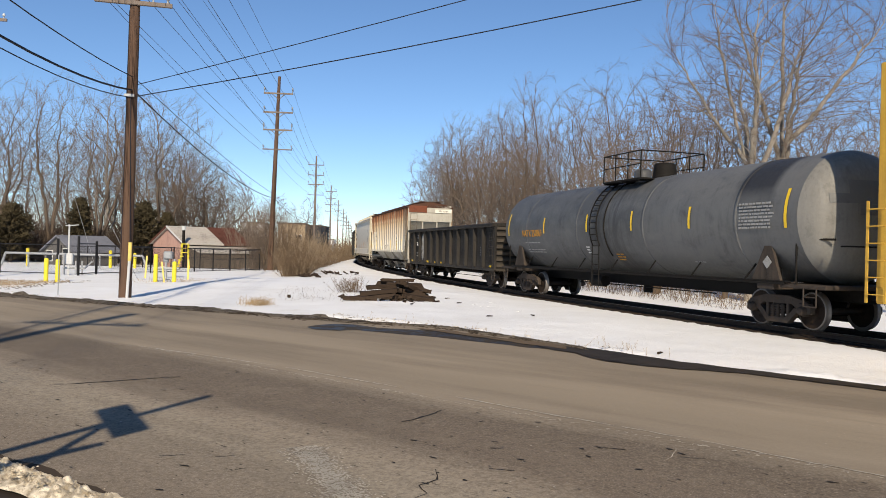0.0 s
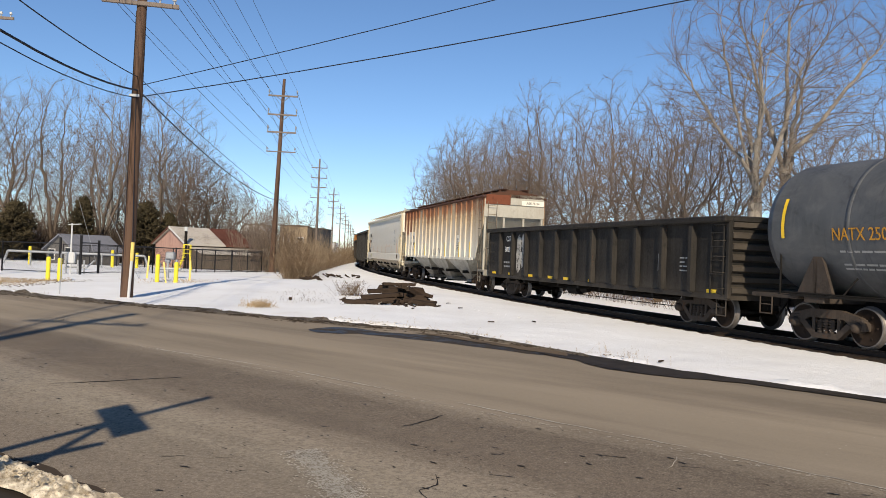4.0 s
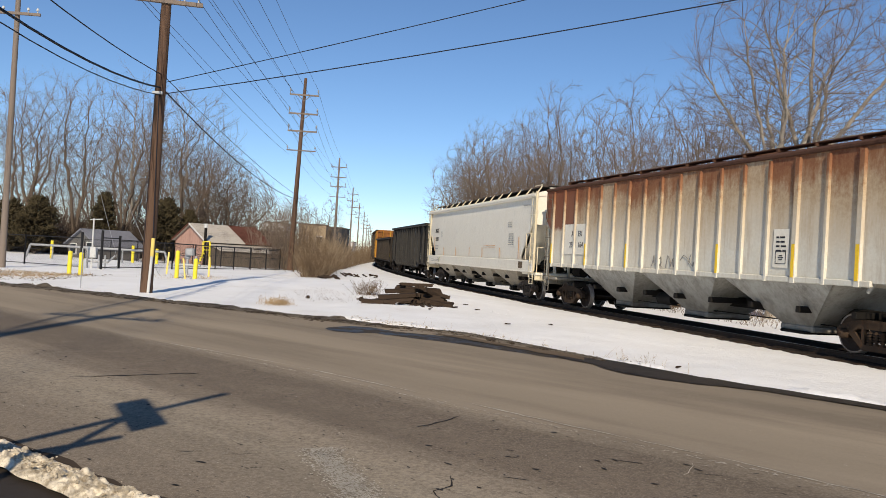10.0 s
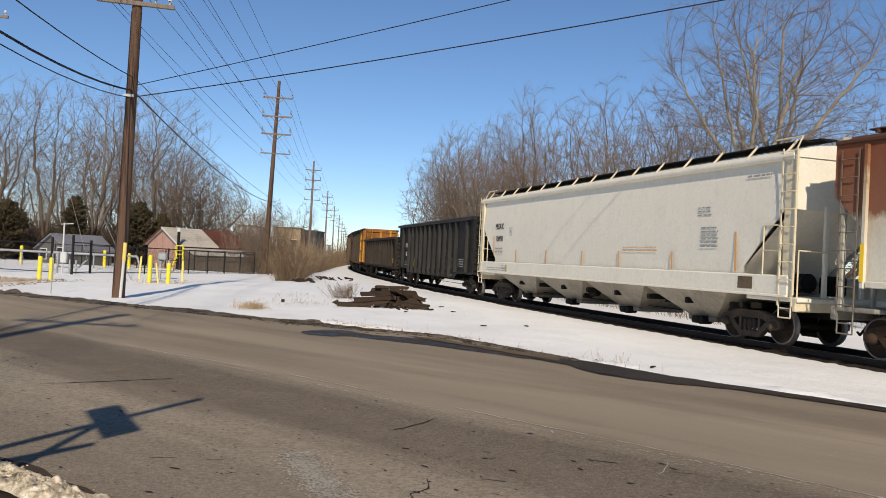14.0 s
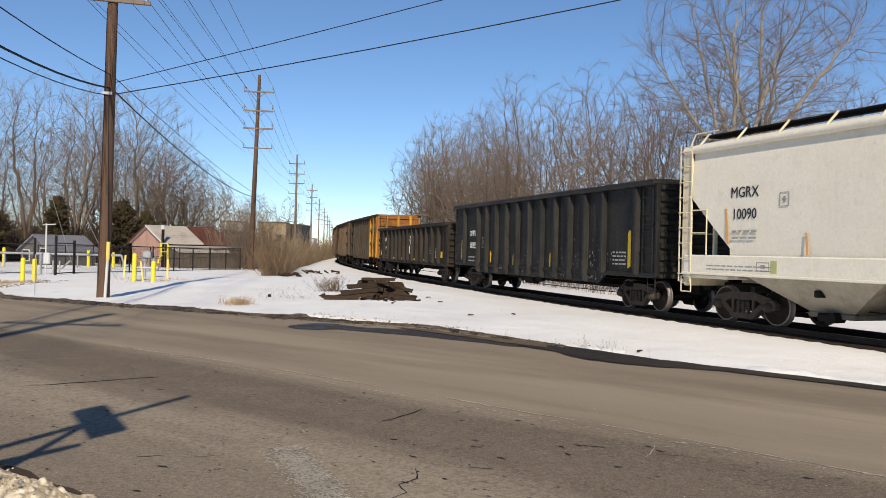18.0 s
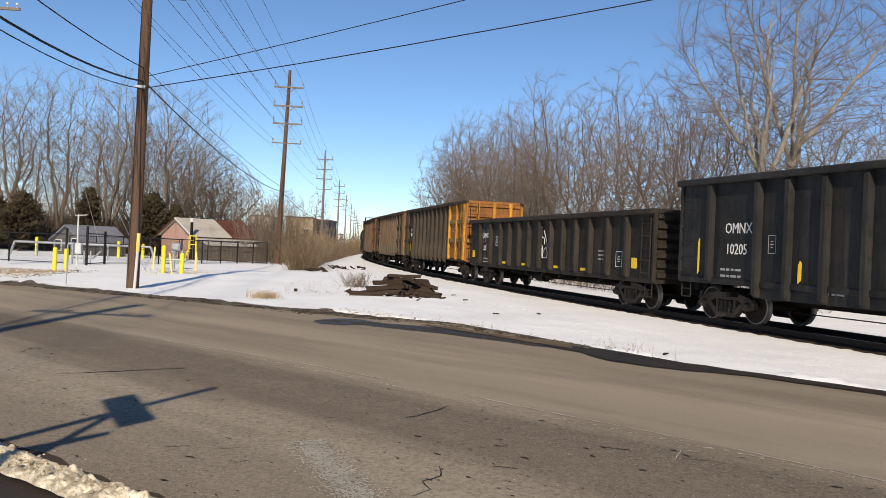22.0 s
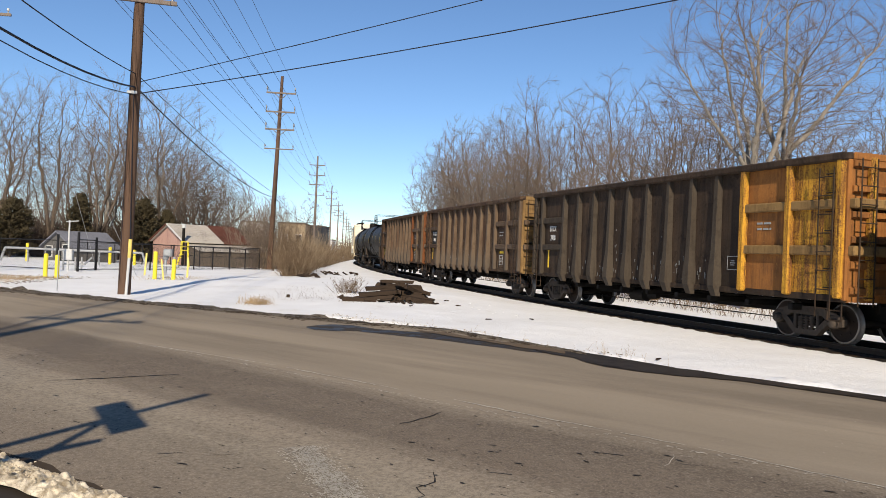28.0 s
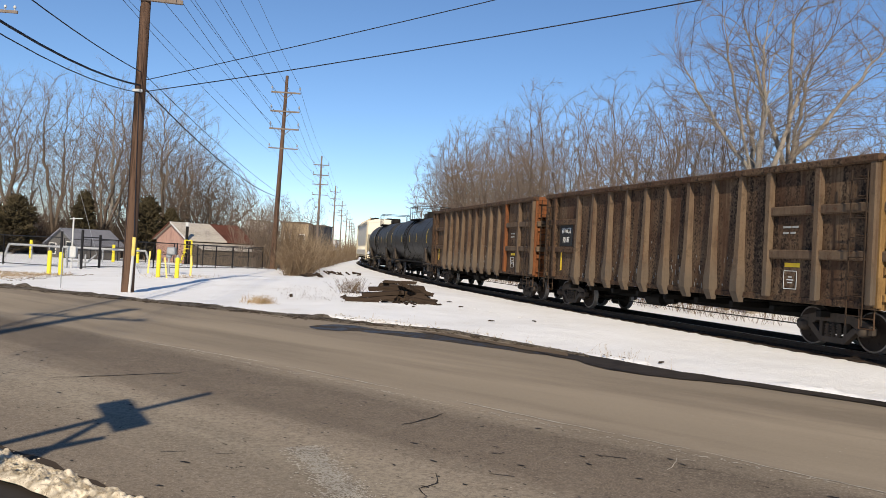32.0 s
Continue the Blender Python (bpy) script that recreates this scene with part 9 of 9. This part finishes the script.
def tie_heap():
    rnd = random.Random(3)
    # x, y, height over the snow, yaw, tip, length
    rows = [(-3.1, 28.2, 0.02, 18, 0, 0.98), (-2.35, 28.4, 0.07, 14, -4, 1.0), (-2.35, 29.0, 0.20, 8, -5, 1.25), (-2.1, 29.6, 0.36, 10, -5, 1.35), (-1.72, 30.0, 0.54, 6, -1, 1.12),
            (-1.35, 29.8, 0.40, 12, 0, 1.2), (-1.45, 29.4, 0.22, -8, 0, 1.3), (-1.35, 29.1, 0.06, 4, 0, 1.4), (-1.0, 29.6, 0.36, 24, 18, 1.1), (-0.72, 28.8, 0.05, -14, 5, 1.0),
            (-0.86, 29.5, 0.24, 52, 14, 1.2), (-1.5, 29.5, 0.22, 76, 0, 1.1), (-1.15, 29.4, 0.07, 84, 0, 1.2), (-1.62, 29.3, 0.06, 68, 0, 1.0), (-1.85, 29.6, 0.18, 62, 2, 1.0),
            (-1.2, 29.9, 0.22, 12, 0, 1.5), (-1.6, 30.1, 0.36, -4, 0, 1.5), (-1.95, 30.0, 0.06, 5, 0, 1.6), (-1.1, 30.1, 0.06, -9, 0, 1.6)]
    for i, (x, y, z, yaw, tip, ln) in enumerate(rows):
        x, z = -1.4 + (x + 1.4) * 0.85, z * 1.12
        t = tagged(new("tie", broken_tie(i, ln * 1.12, rnd.uniform(0.17, 0.23), rnd.uniform(0.11, 0.17))), "old broken dark wooden railway tie in a heap", "railway tie", "heap of old ties")
        t.matrix_basis = Matrix.Translation((x, y, ground_z(-1.5, 29.3) + 0.06 + z)) @ Matrix.Rotation(radians(yaw + rnd.uniform(-13, 13)), 4, "Z") @ Matrix.Rotation(radians(tip + rnd.uniform(-5, 5)), 4, "Y") @ Matrix.Rotation(rnd.uniform(-0.35, 0.35), 4, "X")
    for i in range(18):
        x, y = -1.35 + rnd.gauss(0, 0.55), 28.7 + rnd.gauss(0, 0.35)
        t = tagged(new("wood_scrap", broken_tie(60 + i % 6, rnd.choice((0.18, 0.3, 0.45)), 0.08, 0.05)), "splintered dark piece of tie beside the heap", "wood scrap", "splinters round the heap")
        t.matrix_basis = Matrix.Translation((x, y, ground_z(x, y) + 0.02)) @ Matrix.Rotation(rnd.uniform(0, 6.28), 4, "Z") @ Matrix.Rotation(rnd.uniform(-0.3, 0.3), 4, "Y")
    # scraps by the hedge and on the snow
    for cx, cy, count, spread in ((-8.35, 49.2, 16, 0.42), (-7.25, 56.8, 14, 0.75), (-3.9, 29.6, 5, 0.6)):
        for i in range(count):
            x, y = cx + rnd.gauss(0, spread), cy + rnd.gauss(0, spread)
            t = tagged(new("log", broken_tie(80 + i % 5, rnd.choice((0.25, 0.4, 0.6)), 0.11, 0.09)), "short blackened broken stick in a small pile", "log", "scrap wood")
            t.matrix_basis = Matrix.Translation((x, y, ground_z(x, y) + rnd.uniform(0.03, 0.16 if cy > 40 else 0.04))) @ Matrix.Rotation(rnd.uniform(0, 6.28), 4, "Z") @ Matrix.Rotation(rnd.uniform(-0.5, 0.5), 4, "Y")
    chip = Acc().prism([(-0.10, 0), (0.10, 0.01), (0.08, 0.03), (-0.08, 0.035)], -0.02, 0.02).mesh("wood_scrap", M_TIE)
    for x, y, r in ((4.2, 15.6, 0.9), (1.4, 23.6, 0.1), (2.7, 24.2, 2.0), (0.6, 28.3, 0.6), (-1.0, 27.2, 1.2), (0.2, 30.6, 0.4)):
        t = tagged(new("wood_scrap", chip), "small dark scrap of wood on the snow", "wood scrap", "wood scraps")
        t.matrix_basis = Matrix.Translation((x, y, ground_z(x, y) + 0.01)) @ Matrix.Rotation(r, 4, "Z")


tie_heap()


# --- marks on the road
flat_patch("puddle", [(-2.8, 16.8), (-2.6, 17.4), (-2.3, 17.85), (-1.9, 17.8), (-1.34, 17.15), (-0.74, 16.95), (0.0, 16.8), (0.5, 16.6), (0.76, 16.0), (1.12, 15.55), (1.59, 15.25), (2.03, 14.7), (1.94, 14.1), (1.52, 14.2), (1.0, 14.7), (0.4, 15.1), (-0.12, 15.55), (-0.56, 15.75), (-1.14, 16.1), (-1.63, 16.45), (-2.05, 16.25), (-2.49, 16.3)], M_WET, "dark meltwater puddle along the road's edge", "puddle")
flat_patch("wet_strip", [(1.9, 15.1), (2.46, 14.75), (2.83, 14.4), (3.13, 14.0), (3.82, 13.05), (4.5, 12.42), (5.12, 11.86), (6.02, 10.98), (9.4, 7.6), (9.2, 7.38), (5.76, 10.56), (4.9, 11.36), (4.3, 11.86), (3.5, 12.0), (2.9, 12.35), (2.6, 12.62), (2.38, 13.0), (2.25, 13.6), (1.95, 13.95), (1.7, 14.5)], M_DARK_ASPHALT, "dark wet gutter strip beside the snow", "wet strip", 0.014)
flat_patch("mud_strip", [(-0.6, 17.3), (0.2, 16.95), (0.75, 16.2), (1.28, 15.7), (1.87, 15.2), (2.3, 14.9), (2.2, 14.2), (1.7, 14.6), (1.15, 15.2), (0.68, 15.7), (0.1, 16.4)], M_MUD, "bare brown mud between the puddle and the snow", "mud", 0.016)
for pts, w in (([(-4.48, 9.35), (-4.1, 9.55), (-3.2, 10.1)], 0.018), ([(-5.35, 7.95), (-4.6, 8.3)], 0.016), ([(-0.35, 7.78), (-0.1, 8.1), (0.05, 8.4)], 0.016), ([(-0.17, 5.45), (-0.05, 5.6), (-0.12, 5.8), (0.03, 5.95), (0.0, 6.2)], 0.007),
               ([(2.0, 6.7), (2.2, 6.66)], 0.012), ([(-2.2, 6.45), (-2.0, 6.5)], 0.014), ([(-1.75, 6.45), (-1.6, 6.5)], 0.014), ([(-1.2, 6.62), (-1.0, 6.6)], 0.012), ([(0.4, 6.25), (0.6, 6.2)], 0.014), ([(1.35, 7.0), (1.6, 6.9)], 0.018)):
    crack(pts, w * 1.8)
for pts, w in (([(-4.76, 12.88), (-3.4, 11.97), (-2.23, 11.17)], 0.016), ([(-2.1, 11.05), (-0.43, 9.66)], 0.02), ([(0.2, 9.15), (1.13, 8.3), (1.7, 7.83)], 0.022), ([(1.75, 7.8), (2.27, 7.36)], 0.024), ([(2.35, 7.3), (2.88, 6.76), (3.9, 5.8)], 0.014), ([(1.86, 6.6), (1.98, 6.8), (2.05, 7.0)], 0.010), ([(2.08, 6.95), (2.2, 6.93)], 0.012)):
    crack(pts, w, M_LINE, "road_line", "worn trace of pale line paint")


def flecks(name, label, places, mat, lift=0.006):
    """Small flat flecks of uneven outline (x, y, length, width) lying on the road, along the lane."""
    a = Acc()
    rnd = random.Random(len(places))
    for x, y, l, w in places:
        th = radians(-39 + rnd.uniform(-25, 25))
        c, s = math.cos(th), math.sin(th)
        vs = []
        for k in range(7):
            t = 2 * math.pi * k / 7
            r = rnd.uniform(0.55, 1.1)
            u, v = math.cos(t) * l * 0.5 * r, math.sin(t) * w * 0.5 * r
            px, py = x + u * c - v * s, y + u * s + v * c
            vs.append((px, py, road_z(px, py) + lift))
        a.add(vs, [tuple(range(7))])
    return tagged(new(name, a.mesh(name, mat)), label, "road mark", kind="stuff")


rnd = random.Random(17)
pits, scuffs, chips = [], [], []
while len(pits) < 260:
    x, y = rnd.uniform(-6.5, 6.5), rnd.uniform(3.6, 11.5)
    u = 0.633 * x + 0.774 * y
    if y > edge_y(NEAR_EDGE, x) + 0.25 and u < 6.85 and rnd.random() < (0.35 if u < 4.6 else 1.0):
        big = rnd.random() < 0.25
        pits.append((x, y, rnd.uniform(0.06, 0.13) if big else rnd.uniform(0.02, 0.06), rnd.uniform(0.018, 0.034) if big else rnd.uniform(0.010, 0.02)))
for i in range(3000):
    f, o = rnd.random(), rnd.gauss(0, 0.075)
    scuffs.append((-1.12 + 0.62 * f + o, 6.80 - 1.45 * f + o * 0.5, rnd.uniform(0.012, 0.040), rnd.uniform(0.006, 0.015)))
for i in range(500):
    f = rnd.random()
    x = -4.8 + 9.5 * f
    chips.append((x, (6.96 - 0.633 * x) / 0.774 + rnd.gauss(0, 0.035), rnd.uniform(0.015, 0.07), rnd.uniform(0.006, 0.016)))
    if i % 5 == 0:
        x, y = rnd.uniform(-5, 5), rnd.uniform(4.5, 9)
        if y > edge_y(NEAR_EDGE, x) + 0.3:
            chips.append((x, y, rnd.uniform(0.01, 0.03), rnd.uniform(0.008, 0.016)))
flecks("road_pits", "small dark pits torn out of the asphalt", pits, M_TAR, 0.007)
flecks("road_scuffs", "pale scrape across the asphalt", scuffs, M_LINE, 0.006)
flecks("road_chips", "pale chips and dashes along the lane joint", chips, M_LINE, 0.0065)


def shadow_mast():
    """An unseen mast, arms and plate beside the camera, shaped to cast the road's shadow."""
    y = 3.2
    s = thing("shadow_mast", "grey mast with a raised slanting arm and a plate, out of view", "signal")
    part("mast", Acc().tube((-3.02, y, -0.1), (-2.98, y, 3.05), 0.045, 0.04, 10), M_GALV, s)
    part("raised_arm", Acc().tube((-4.75, y, -0.05), (-2.43, y, 3.69), 0.055, 0.048, 10), M_GALV, s)
    part("counter_arm", Acc().tube((-3.75, y, 1.30), (-2.74, y, 2.30), 0.11, 0.04, 10), M_GALV, s)
    c = Vector((-2.93, y - 0.06, 2.93))
    p, q = Vector((0.10, 0, 0.12)), Vector((0.30, 0, -0.35))
    quad = [c - p - q, c + p - q, c + p + q, c - p + q]
    part("sign_plate", Acc().prism([(v.x, v.z) for v in quad], y - 0.07, y - 0.04), M_ALU, s, "bare metal sign plate")


shadow_mast()


def motions():
    times = [0.5 * i for i in range(65)]
    for car, mid, t0, t1 in TRAIN:
        rows = []
        for t in times:
            s = mid - gone(t)
            a, _ = on_line(s - t0)
            b, _ = on_line(s - t1)
            d = (a - b).normalized()
            yaw = math.atan2(d.y, d.x)
            up = math.atan2(d.z, math.hypot(d.x, d.y))
            c = b + (a - b) * ((0 - t1) / (t0 - t1))
            rows.append((t, Matrix.Translation(c) @ Matrix.Rotation(yaw, 4, "Z") @ Matrix.Rotation(-up, 4, "Y")))
        walk(car, rows)
    fine = [4 * i / 30 for i in range(241)]
    for w, dx, turn in WHEELSETS:
        walk(w, [(t, Matrix.Translation((dx, 0, WHEEL_R)) @ Matrix.Rotation(turn + gone(t) / WHEEL_R, 4, "Y")) for t in fine])


motions()
